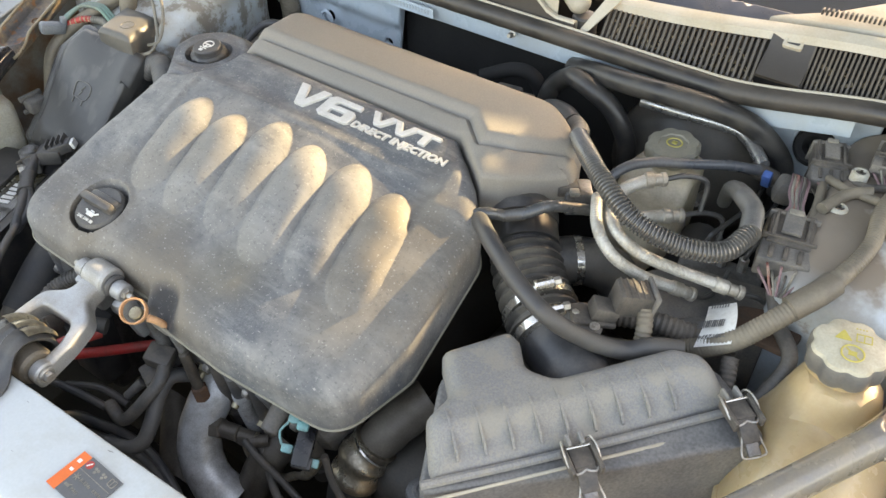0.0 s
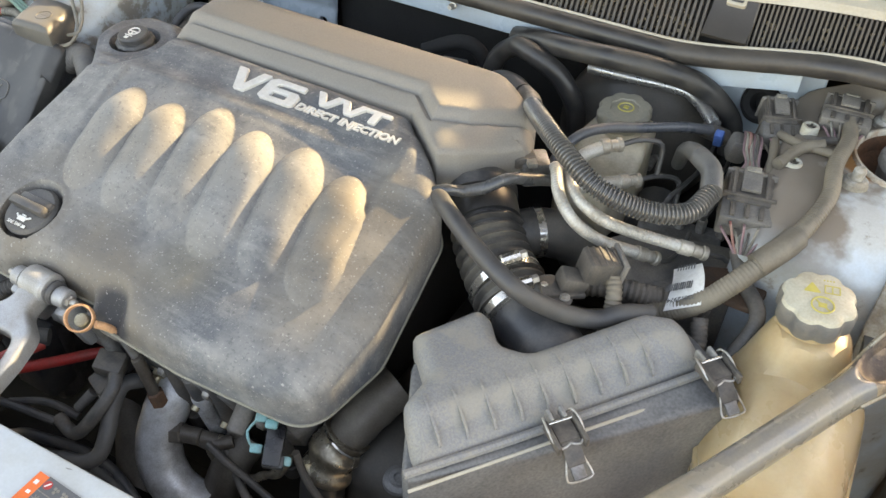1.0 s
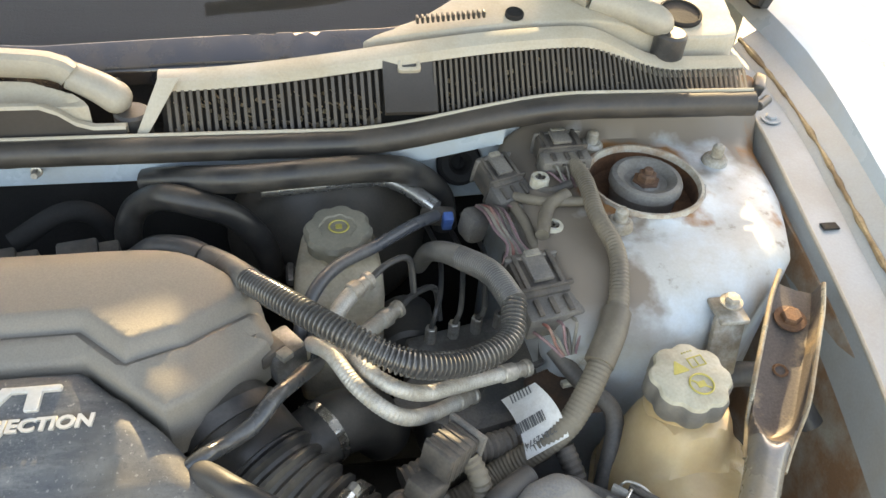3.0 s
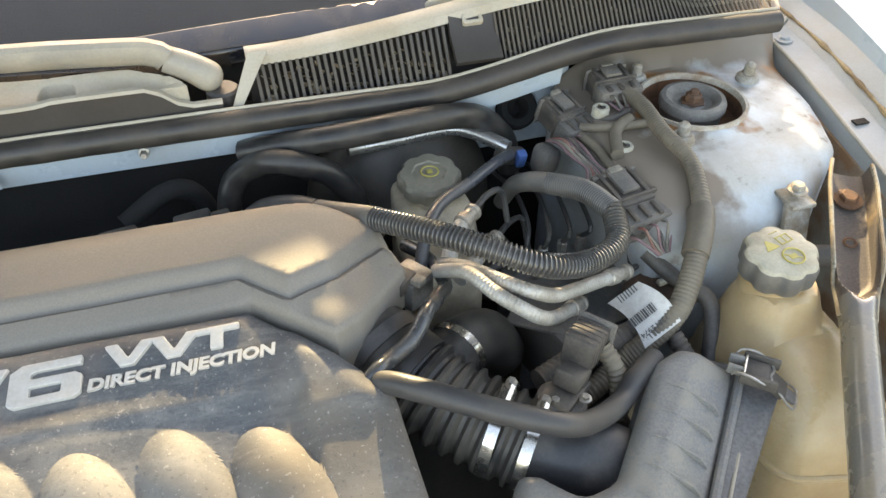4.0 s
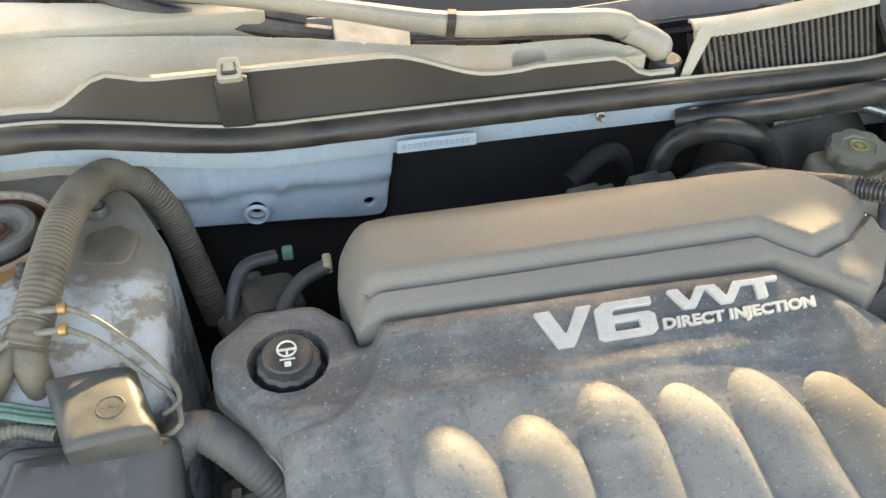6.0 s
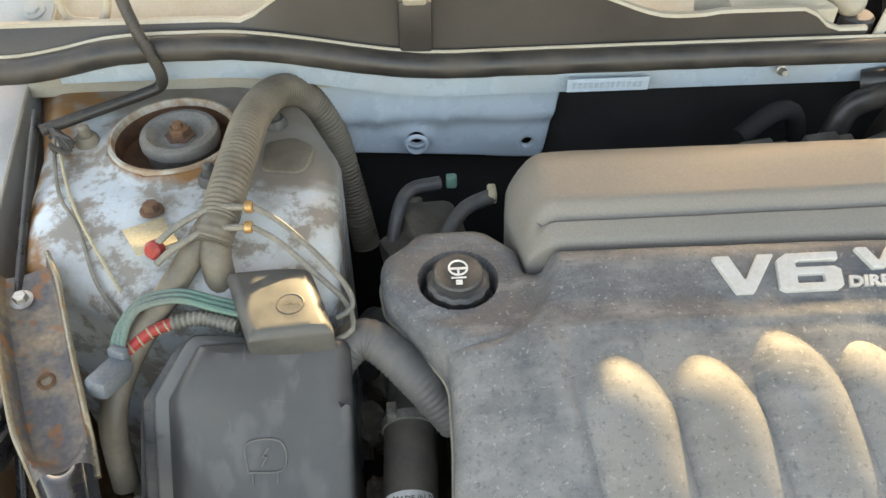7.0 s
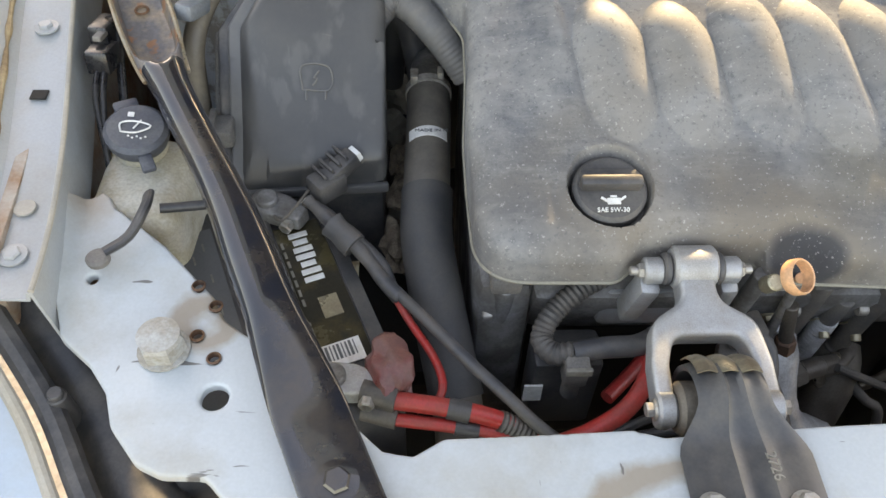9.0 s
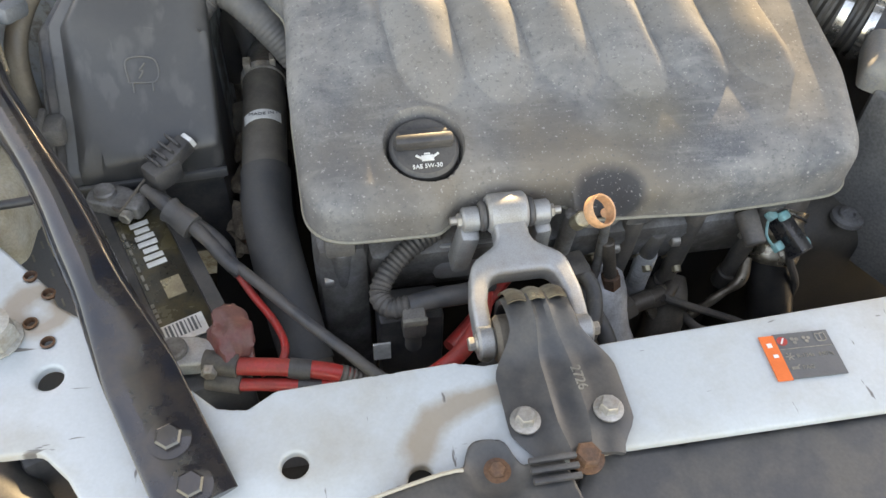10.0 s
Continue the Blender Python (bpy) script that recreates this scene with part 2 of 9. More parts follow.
def tower_mat(name, cx, cy, rust_x):
    """Pale paint with brown dust over the rear and inner parts, and rust that spreads from the hole and the outer seam."""
    m = mat(name, (0.48, 0.56, 0.62), 0.4, dirt=(0.42, 0.42, 0.40), amount=0.55, scale=13, speck=0.08, bump=0.06)
    nt = m.node_tree
    n, link = nt.nodes, nt.links.new
    b = n["Principled BSDF"]
    was = b.inputs["Base Color"].links[0].from_socket
    co = n.new("ShaderNodeTexCoord")
    nz = n.new("ShaderNodeTexNoise")
    nz.inputs["Scale"].default_value, nz.inputs["Detail"].default_value = 22.0, 8.0
    link(co.outputs["Object"], nz.inputs["Vector"])
    sep = n.new("ShaderNodeSeparateXYZ")
    link(co.outputs["Object"], sep.inputs[0])

    def calc(op, a, v):
        k = n.new("ShaderNodeMath")
        k.operation = op
        link(a, k.inputs[0])
        if isinstance(v, float):
            k.inputs[1].default_value = v
        else:
            link(v, k.inputs[1])
        return k.outputs[0]

    def ramp(value, lo, hi):
        k = n.new("ShaderNodeMapRange")
        k.inputs["From Min"].default_value, k.inputs["From Max"].default_value = lo, hi
        link(value, k.inputs["Value"])
        return k.outputs[0]

    blot = n.new("ShaderNodeTexNoise")
    blot.inputs["Scale"].default_value, blot.inputs["Detail"].default_value, blot.inputs["Roughness"].default_value = 26.0, 9.0, 0.7
    link(co.outputs["Object"], blot.inputs["Vector"])
    wob = calc("MULTIPLY", calc("SUBTRACT", nz.outputs["Fac"], 0.5), 0.22)
    side = 1.0 if rust_x > 0 else -1.0
    outer = calc("ADD", calc("MULTIPLY", sep.outputs["X"], side), wob)
    rust_outer = ramp(outer, abs(rust_x) - 0.012, abs(rust_x) + 0.012)
    dx = calc("SUBTRACT", sep.outputs["X"], cx)
    dy = calc("SUBTRACT", sep.outputs["Y"], cy)
    away = calc("SQRT", calc("ADD", calc("MULTIPLY", dx, dx), calc("MULTIPLY", dy, dy)), 0.0)
    rust_hole = ramp(calc("ADD", away, calc("MULTIPLY", wob, 0.35)), 0.064, 0.054)
    inner = ramp(calc("ADD", calc("MULTIPLY", dx, -side), wob), 0.020, 0.050)
    back = ramp(calc("ADD", dy, wob), 0.0, 0.05)
    level = ramp(sep.outputs["Z"], 0.895, 0.925)
    if side < 0:
        inner = calc("MULTIPLY", inner, ramp(calc("ADD", dy, calc("MULTIPLY", wob, 0.8)), -0.085, -0.055))
    dusty = calc("MAXIMUM", calc("MULTIPLY", calc("MULTIPLY", calc("MAXIMUM", inner, back), level), 0.96 if side > 0 else 0.85), calc("MULTIPLY", ramp(blot.outputs["Fac"], 0.505 if side < 0 else 0.60, 0.575 if side < 0 else 0.68), 0.75))
    cur = was
    for fac, col in ((dusty, (0.185, 0.150, 0.118)), (calc("MAXIMUM", rust_outer, rust_hole), (0.26, 0.12, 0.045))):
        k = n.new("ShaderNodeMix")
        k.data_type = "RGBA"
        link(fac, k.inputs[0])
        link(cur, k.inputs[6])
        k.inputs[7].default_value = rgb(col)
        cur = k.outputs[2]
    link(cur, b.inputs["Base Color"])
    return m



def cover_mat():
    """Grey plastic with pale dust specks in clouds and a few brown smears."""
    m = mat("cover_plastic", (0.078, 0.087, 0.101), 0.64, dirt=(0.12, 0.124, 0.130), amount=0.4, scale=7, fine=900, bump=0.2, speck=0.04, sharp=0.45)
    nt = m.node_tree
    n, link = nt.nodes, nt.links.new
    b = n["Principled BSDF"]
    was = b.inputs["Base Color"].links[0].from_socket
    co = n.new("ShaderNodeTexCoord")
    speck = n.new("ShaderNodeTexNoise")
    speck.inputs["Scale"].default_value, speck.inputs["Detail"].default_value, speck.inputs["Roughness"].default_value = 480.0, 6.0, 0.8
    cloud = n.new("ShaderNodeTexNoise")
    cloud.inputs["Scale"].default_value, cloud.inputs["Detail"].default_value, cloud.inputs["Roughness"].default_value = 11.0, 6.0, 0.65
    smear = n.new("ShaderNodeTexNoise")
    smear.inputs["Scale"].default_value, smear.inputs["Detail"].default_value = 4.2, 5.0
    for k in (speck, cloud, smear):
        link(co.outputs["Object"], k.inputs["Vector"])

    def ramp(sock, lo, hi, a=0.0, z=1.0):
        r = n.new("ShaderNodeMapRange")
        r.inputs["From Min"].default_value, r.inputs["From Max"].default_value = lo, hi
        r.inputs["To Min"].default_value, r.inputs["To Max"].default_value = a, z
        link(sock, r.inputs["Value"])
        return r.outputs[0]

    def mix(fac, a, col):
        k = n.new("ShaderNodeMix")
        k.data_type = "RGBA"
        link(fac, k.inputs[0])
        link(a, k.inputs[6])
        k.inputs[7].default_value = rgb(col)
        return k.outputs[2]
    def tex(scale, detail, rough, vector):
        k = n.new("ShaderNodeTexNoise")
        k.inputs["Scale"].default_value, k.inputs["Detail"].default_value, k.inputs["Roughness"].default_value = scale, detail, rough
        link(vector, k.inputs["Vector"])
        return k.outputs["Fac"]

    def times(a, b):
        k = n.new("ShaderNodeMath")
        k.operation = "MULTIPLY"
        link(a, k.inputs[0])
        link(b, k.inputs[1])
        return k.outputs[0]
    wipe = n.new("ShaderNodeMapping")
    wipe.inputs["Rotation"].default_value = (0, 0, 0.5)
    wipe.inputs["Scale"].default_value = (1.0, 4.5, 1.0)
    link(co.outputs["Object"], wipe.inputs["Vector"])
    obj = co.outputs["Object"]
    cur = mix(ramp(tex(9.0, 9.0, 0.68, obj), 0.43, 0.59), was, (0.205, 0.203, 0.198))
    cur = mix(ramp(tex(16.0, 8.0, 0.7, wipe.outputs[0]), 0.50, 0.70, 0.0, 0.6), cur, (0.27, 0.268, 0.26))
    cur = mix(times(ramp(speck.outputs["Fac"], 0.48, 0.64), ramp(cloud.outputs["Fac"], 0.42, 0.62, 0.0, 0.45)), cur, (0.25, 0.25, 0.242))
    cur = mix(ramp(tex(150.0, 6.0, 0.75, obj), 0.44, 0.34, 0.0, 0.6), cur, (0.075, 0.080, 0.088))
    cur = mix(ramp(smear.outputs["Fac"], 0.49, 0.64, 0.0, 0.7), cur, (0.170, 0.140, 0.105))
    blot = n.new("ShaderNodeVectorMath")
    blot.operation = "DISTANCE"
    link(co.outputs["Object"], blot.inputs[0])
    blot.inputs[1].default_value = (-0.018, 0.322, 0.872)
    soft = n.new("ShaderNodeMath")
    soft.operation, soft.inputs[1].default_value = "MULTIPLY_ADD", 0.06
    link(cloud.outputs["Fac"], soft.inputs[0])
    link(blot.outputs["Value"], soft.inputs[2])
    cur = mix(ramp(soft.outputs[0], 0.045, 0.085, 0.6, 0.0), cur, (0.135, 0.118, 0.088))
    # near-black patch round a point in the hollow over the dipstick
    far = n.new("ShaderNodeVectorMath")
    far.operation = "DISTANCE"
    link(co.outputs["Object"], far.inputs[0])
    far.inputs[1].default_value = (-0.070, 0.262, 0.838)
    add = n.new("ShaderNodeMath")
    add.operation, add.inputs[1].default_value = "MULTIPLY_ADD", 0.02
    link(cloud.outputs["Fac"], add.inputs[0])
    link(far.outputs["Value"], add.inputs[2])
    cur = mix(ramp(add.outputs[0], 0.034, 0.044, 0.93, 0.0), cur, (0.028, 0.030, 0.036))
    link(cur, b.inputs["Base Color"])
    return m


def worn_paint(m, at, near, far_):
    """Adds fine dark scratches and a brown water mark round a point to a painted surface."""
    nt = m.node_tree
    n, link = nt.nodes, nt.links.new
    b = n["Principled BSDF"]
    cur = b.inputs["Base Color"].links[0].from_socket
    co = n.new("ShaderNodeTexCoord")

    def layer(cur, fac, lo, hi, top, col):
        r = n.new("ShaderNodeMapRange")
        r.inputs["From Min"].default_value, r.inputs["From Max"].default_value, r.inputs["To Max"].default_value = lo, hi, top
        link(fac, r.inputs["Value"])
        k = n.new("ShaderNodeMix")
        k.data_type = "RGBA"
        link(r.outputs[0], k.inputs[0])
        link(cur, k.inputs[6])
        k.inputs[7].default_value = rgb(col)
        return k.outputs[2]
    for turn, size in ((0.5, (26.0, 150.0, 26.0)), (-0.7, (150.0, 30.0, 30.0))):
        mp = n.new("ShaderNodeMapping")
        mp.inputs["Rotation"].default_value, mp.inputs["Scale"].default_value = (0, 0, turn), size
        link(co.outputs["Object"], mp.inputs["Vector"])
        nz = n.new("ShaderNodeTexNoise")
        nz.inputs["Scale"].default_value, nz.inputs["Detail"].default_value = 1.0, 3.0
        link(mp.outputs[0], nz.inputs["Vector"])
        cur = layer(cur, nz.outputs["Fac"], 0.715, 0.75, 0.75, (0.13, 0.125, 0.12))
    d = n.new("ShaderNodeVectorMath")
    d.operation = "DISTANCE"
    link(co.outputs["Object"], d.inputs[0])
    d.inputs[1].default_value = at
    nz = n.new("ShaderNodeTexNoise")
    nz.inputs["Scale"].default_value, nz.inputs["Detail"].default_value = 30.0, 6.0
    link(co.outputs["Object"], nz.inputs["Vector"])
    add = n.new("ShaderNodeMath")
    add.operation, add.inputs[1].default_value = "MULTIPLY_ADD", 0.030
    link(nz.outputs["Fac"], add.inputs[0])
    link(d.outputs["Value"], add.inputs[2])
    off = n.new("ShaderNodeMath")
    off.operation, off.inputs[1].default_value = "SUBTRACT", (near + far_) / 2 + 0.015
    link(add.outputs[0], off.inputs[0])
    ab = n.new("ShaderNodeMath")
    ab.operation = "ABSOLUTE"
    link(off.outputs[0], ab.inputs[0])
    cur = layer(cur, ab.outputs[0], (far_ - near) * 0.75, (far_ - near) * 0.25, 0.7, (0.26, 0.19, 0.115))
    link(cur, b.inputs["Base Color"])


def scuffed(m, col, lo=0.70, strength=0.6, sizes=((0.35, (22.0, 170.0, 40.0)), (1.25, (26.0, 190.0, 40.0)))):
    """Adds thin drawn-out scuffs of another colour to a surface."""
    nt = m.node_tree
    n, link = nt.nodes, nt.links.new
    b = n["Principled BSDF"]
    co = n.new("ShaderNodeTexCoord")
    for turn, size in sizes:
        cur = b.inputs["Base Color"].links[0].from_socket
        mp = n.new("ShaderNodeMapping")
        mp.inputs["Rotation"].default_value, mp.inputs["Scale"].default_value = (0, 0, turn), size
        link(co.outputs["Object"], mp.inputs["Vector"])
        nz = n.new("ShaderNodeTexNoise")
        nz.inputs["Scale"].default_value, nz.inputs["Detail"].default_value = 1.0, 4.0
        link(mp.outputs[0], nz.inputs["Vector"])
        r = n.new("ShaderNodeMapRange")
        r.inputs["From Min"].default_value, r.inputs["From Max"].default_value, r.inputs["To Max"].default_value = lo, lo + 0.07, strength
        link(nz.outputs["Fac"], r.inputs["Value"])
        k = n.new("ShaderNodeMix")
        k.data_type = "RGBA"
        link(r.outputs[0], k.inputs[0])
        link(cur, k.inputs[6])
        k.inputs[7].default_value = rgb(col)
        link(k.outputs[2], b.inputs["Base Color"])


M_LID = mat("scuffed_lid_plastic", (0.043, 0.044, 0.046), 0.36, dirt=(0.082, 0.079, 0.074), amount=0.4, scale=10, fine=300, speck=0.05, bump=0.03, sharp=0.4)
scuffed(M_LID, (0.13, 0.126, 0.118), 0.58, 0.35, ((0.25, (45.0, 20.0, 20.0)), (-0.5, (30.0, 14.0, 14.0))))
scuffed(M_LID, (0.17, 0.165, 0.155), 0.68, 0.5, ((0.35, (120.0, 14.0, 14.0)), (1.1, (20.0, 150.0, 20.0))))
M_FLAP = mat("dusty_flap_plastic", (0.060, 0.061, 0.060), 0.42, dirt=(0.105, 0.10, 0.09), amount=0.5, scale=30, speck=0.08, bump=0.05)
scuffed(M_BOX, (0.25, 0.235, 0.20), 0.53, 0.55, ((0.3, (34.0, 34.0, 34.0)), (1.0, (340.0, 340.0, 340.0))))
M_OLD_RUST = mat("old_dark_rust", (0.060, 0.042, 0.033), 0.8, 0.1, dirt=(0.12, 0.070, 0.045), amount=0.45, scale=45, fine=400, bump=0.5)
M_STUD = mat("dusted_stud_paint", (0.36, 0.36, 0.34), 0.5, dirt=(0.22, 0.18, 0.13), amount=0.5, scale=60)
M_JET = mat("jet_black_plastic", (0.014, 0.014, 0.016), 0.3, dirt=(0.05, 0.047, 0.043), amount=0.3, scale=40)
M_EDGE = mat("cream_bright_edge", (0.30, 0.27, 0.21), 0.35, 0.4, dirt=(0.24, 0.16, 0.09), amount=0.4, scale=40)
M_SEALANT = mat("yellowed_sealant", (0.36, 0.27, 0.15), 0.6, dirt=(0.16, 0.10, 0.055), amount=0.5, scale=30)
worn_paint(M_PAINT_WHITE, (-0.205, 0.045, 0.822), 0.052, 0.070)
worn_paint(M_PAINT_WHITE, (-0.628, 0.330, 0.835), -0.02, 0.022)
worn_paint(M_PAINT_WHITE, (-0.522, 0.224, 0.828), 0.008, 0.024)
M_COVER = cover_mat()
scuffed(M_COVER, (0.40, 0.385, 0.36), 0.63, 0.5, ((0.0, (330.0, 330.0, 330.0)),))
scuffed(M_COVER, (0.07, 0.072, 0.078), 0.62, 0.45, ((0.0, (260.0, 260.0, 260.0)),))
M_GLASS = glass_mat()
M_TOWER_L = tower_mat("tower_paint_a", 0.557, 0.757, 0.712)
M_TOWER_R = tower_mat("tower_paint_b", -0.550, 0.742, -0.640)

# ---- building tools ----
from mathutils import geometry


def thing(name, at, label, category, group="", kind=""):
    ob = new(name)
    ob.empty_display_size = 0.02
    ob.location = at
    return tagged(ob, label, category, group, kind)


def link_mesh(name, bm, material, smooth=35.0):
    me = bpy.data.meshes.new(name)
    bmesh.ops.recalc_face_normals(bm, faces=bm.faces)
    bm.to_mesh(me)
    bm.free()
    me.materials.append(material)
    if smooth:
        me.shade_smooth()
        me.set_sharp_from_angle(angle=radians(smooth))
    return me


def part(name, bm, material, parent, label="", smooth=35.0):
    """One mesh, in world coordinates, under a thing or a part."""
    ob = new(name, link_mesh(name, bm, material, smooth))
    ob.parent = parent
    if parent.type == "EMPTY":
        ob.matrix_parent_inverse = Matrix.Translation(-Vector(parent.location))
    return tagged(ob, label) if label else ob


def solid(name, bm, material, label, category, group="", kind="", smooth=35.0):
    """A thing of one mesh."""
    return tagged(new(name, link_mesh(name, bm, material, smooth)), label, category, group, kind)


def merged(*bms):
    out = bmesh.new()
    for bm in bms:
        me = bpy.data.meshes.new("tmp")
        bm.to_mesh(me)
        bm.free()
        out.from_mesh(me)
        bpy.data.meshes.remove(me)
    return out


def moved(bm, m):
    bmesh.ops.transform(bm, matrix=m, verts=bm.verts)
    return bm


def box(x, y, z, sx, sy, sz, bevel=0.002, turn=(0, 0, 0), seg=2):
    bm = bmesh.new()
    bmesh.ops.create_cube(bm, size=1.0)
    bmesh.ops.scale(bm, vec=(sx, sy, sz), verts=bm.verts)
    if bevel:
        bmesh.ops.bevel(bm, geom=bm.edges[:], offset=bevel, segments=seg, affect="EDGES", profile=0.5)
    return moved(bm, pose(x, y, z, *turn))


def lathe(profile, m=None, seg=28, lobes=0, depth=0.0):
    """Rings of (radius, height) round z, closed where the radius is nought; lobes give a gripped edge."""
    bm = bmesh.new()
    rings = []
    for r, z in profile:
        if r <= 1e-6:
            rings.append([bm.verts.new((0, 0, z))])
            continue
        ring = []
        for k in range(seg):
            a = 2 * math.pi * k / seg
            q = r * (1 - depth * (0.5 + 0.5 * math.cos(lobes * a)) ** 2) if lobes else r
            ring.append(bm.verts.new((q * math.cos(a), q * math.sin(a), z)))
        rings.append(ring)
    for a, b in zip(rings, rings[1:]):
        for k in range(seg):
            j = (k + 1) % seg
            if len(a) == 1 and len(b) > 1:
                bm.faces.new((a[0], b[k], b[j]))
            elif len(b) == 1 and len(a) > 1:
                bm.faces.new((a[k], a[j], b[0]))
            elif len(a) > 1:
                bm.faces.new((a[k], a[j], b[j], b[k]))
    return moved(bm, m) if m else bm


def along(a, b):
    """A pose at a whose z points to b."""
    d = Vector(b) - Vector(a)
    return Matrix.Translation(a) @ d.to_track_quat("Z", "Y").to_matrix().to_4x4()


def rod(a, b, r, r2=None, seg=16, bevel=0.15):
    h = (Vector(b) - Vector(a)).length
    r2 = r if r2 is None else r2
    e = min(r, r2) * bevel
    return lathe([(0, 0), (r - e, 0), (r, e), (r2, h - e), (r2 - e, h), (0, h)], along(a, b), seg)


def spline(points, step):
    """Points on a smooth curve through the given ones, about step apart."""
    p = [Vector(q) for q in points]
    p = [p[0] * 2 - p[1]] + p + [p[-1] * 2 - p[-2]]
    out = []
    for k in range(1, len(p) - 2):
        a, b, c, d = p[k - 1 : k + 3]
        n = max(2, round((c - b).length / step))
        for j in range(n):
            t = j / n
            out.append(0.5 * (2 * b + (c - a) * t + (2 * a - 5 * b + 4 * c - d) * t * t + (3 * b - a - 3 * c + d) * t**3))
    out.append(p[-2])
    return out


def tube(points, r, seg=14, step=0.006, pitch=0.0, deep=0.0, hollow=False, flat=1.0, wob=0.0, lobes=0.0):
    """A hose on a smooth curve. pitch and deep: the rings of a convoluted hose; r may be a function of the length from 0 to 1."""
    pts = spline(points, pitch / 4 if pitch else step)
    bm = bmesh.new()
    rings, normal, total = [], None, len(pts) - 1
    for k, p in enumerate(pts):
        d = (pts[min(k + 1, total)] - pts[max(k - 1, 0)]).normalized()
        if normal is None:
            normal = d.orthogonal().normalized()
        normal = (normal - d * normal.dot(d)).normalized()
        side = d.cross(normal)
        q = r(k / total) if callable(r) else r
        if pitch:
            q -= deep * ((0.0, 0.5, 1.0, 0.5) if deep < 0.002 else (0.0, 0.1, 1.0, 0.9))[k % 4]
        if wob:
            q *= 1 + wob * noise.noise(p * 60)
        ring = []
        for j in range(seg):
            a = 2 * math.pi * j / seg
            g = q * (1 - lobes * (j % 2))
            ring.append(bm.verts.new(p + normal * math.cos(a) * g + side * math.sin(a) * g * flat))
        rings.append(ring)
    for a, b in zip(rings, rings[1:]):
        for j in range(seg):
            i = (j + 1) % seg
            bm.faces.new((a[j], a[i], b[i], b[j]))
    for ring, back in ((rings[0], True), (rings[-1], False)):
        if not hollow:
            bm.faces.new(ring[::-1] if back else ring)
    return bm


def rounded(points, step=0.004):
    """A closed outline from corners (x, y, radius), as points about step apart."""
    n, out = len(points), []
    for k in range(n):
        a, b, c = (Vector(points[(k + j) % n][:2]) for j in (-1, 0, 1))
        r = points[k][2] if len(points[k]) > 2 else 0.0
        u, v = (a - b).normalized(), (c - b).normalized()
        ang = u.angle(v)
        t = min(r / max(math.tan(ang / 2), 1e-3), 0.48 * (a - b).length, 0.48 * (c - b).length)
        if r <= 0 or t < 1e-5 or ang > 3.1:
            out.append(b)
            continue
        s, e = b + u * t, b + v * t
        m = max(2, round((s - e).length / step))
        for j in range(m + 1):
            w = j / m
            out.append((1 - w) ** 2 * s + 2 * w * (1 - w) * b + w * w * e)
    dense = []
    for a, b in zip(out, out[1:] + out[:1]):
        m = max(1, round((b - a).length / step))
        dense += [a.lerp(b, j / m) for j in range(m)]
    return dense


def circle(x, y, r, n=28):
    return [Vector((x + r * math.cos(2 * math.pi * k / n), y + r * math.sin(2 * math.pi * k / n))) for k in range(n)]


def inside(loop, pts):
    """Which of the points lie inside the loop."""
    l = np.array([tuple(v) for v in loop])
    res = np.zeros(len(pts), bool)
    for (x1, y1), (x2, y2) in zip(l, np.roll(l, -1, 0)):
        if y1 != y2:
            cross = ((y1 > pts[:, 1]) != (y2 > pts[:, 1])) & (pts[:, 0] < (x2 - x1) * (pts[:, 1] - y1) / (y2 - y1) + x1)
            res ^= cross
    return res


def reach(loops, pts):
    """The distance of each point from the nearest of the loops."""
    best = np.full(len(pts), 1e9)
    for loop in loops:
        l = np.array([tuple(v) for v in loop])
        for a, b in zip(l, np.roll(l, -1, 0)):
            d = b - a
            t = np.clip(((pts - a) @ d) / max(d @ d, 1e-12), 0, 1)
            best = np.minimum(best, ((pts - a - t[:, None] * d) ** 2).sum(1))
    return np.sqrt(best)


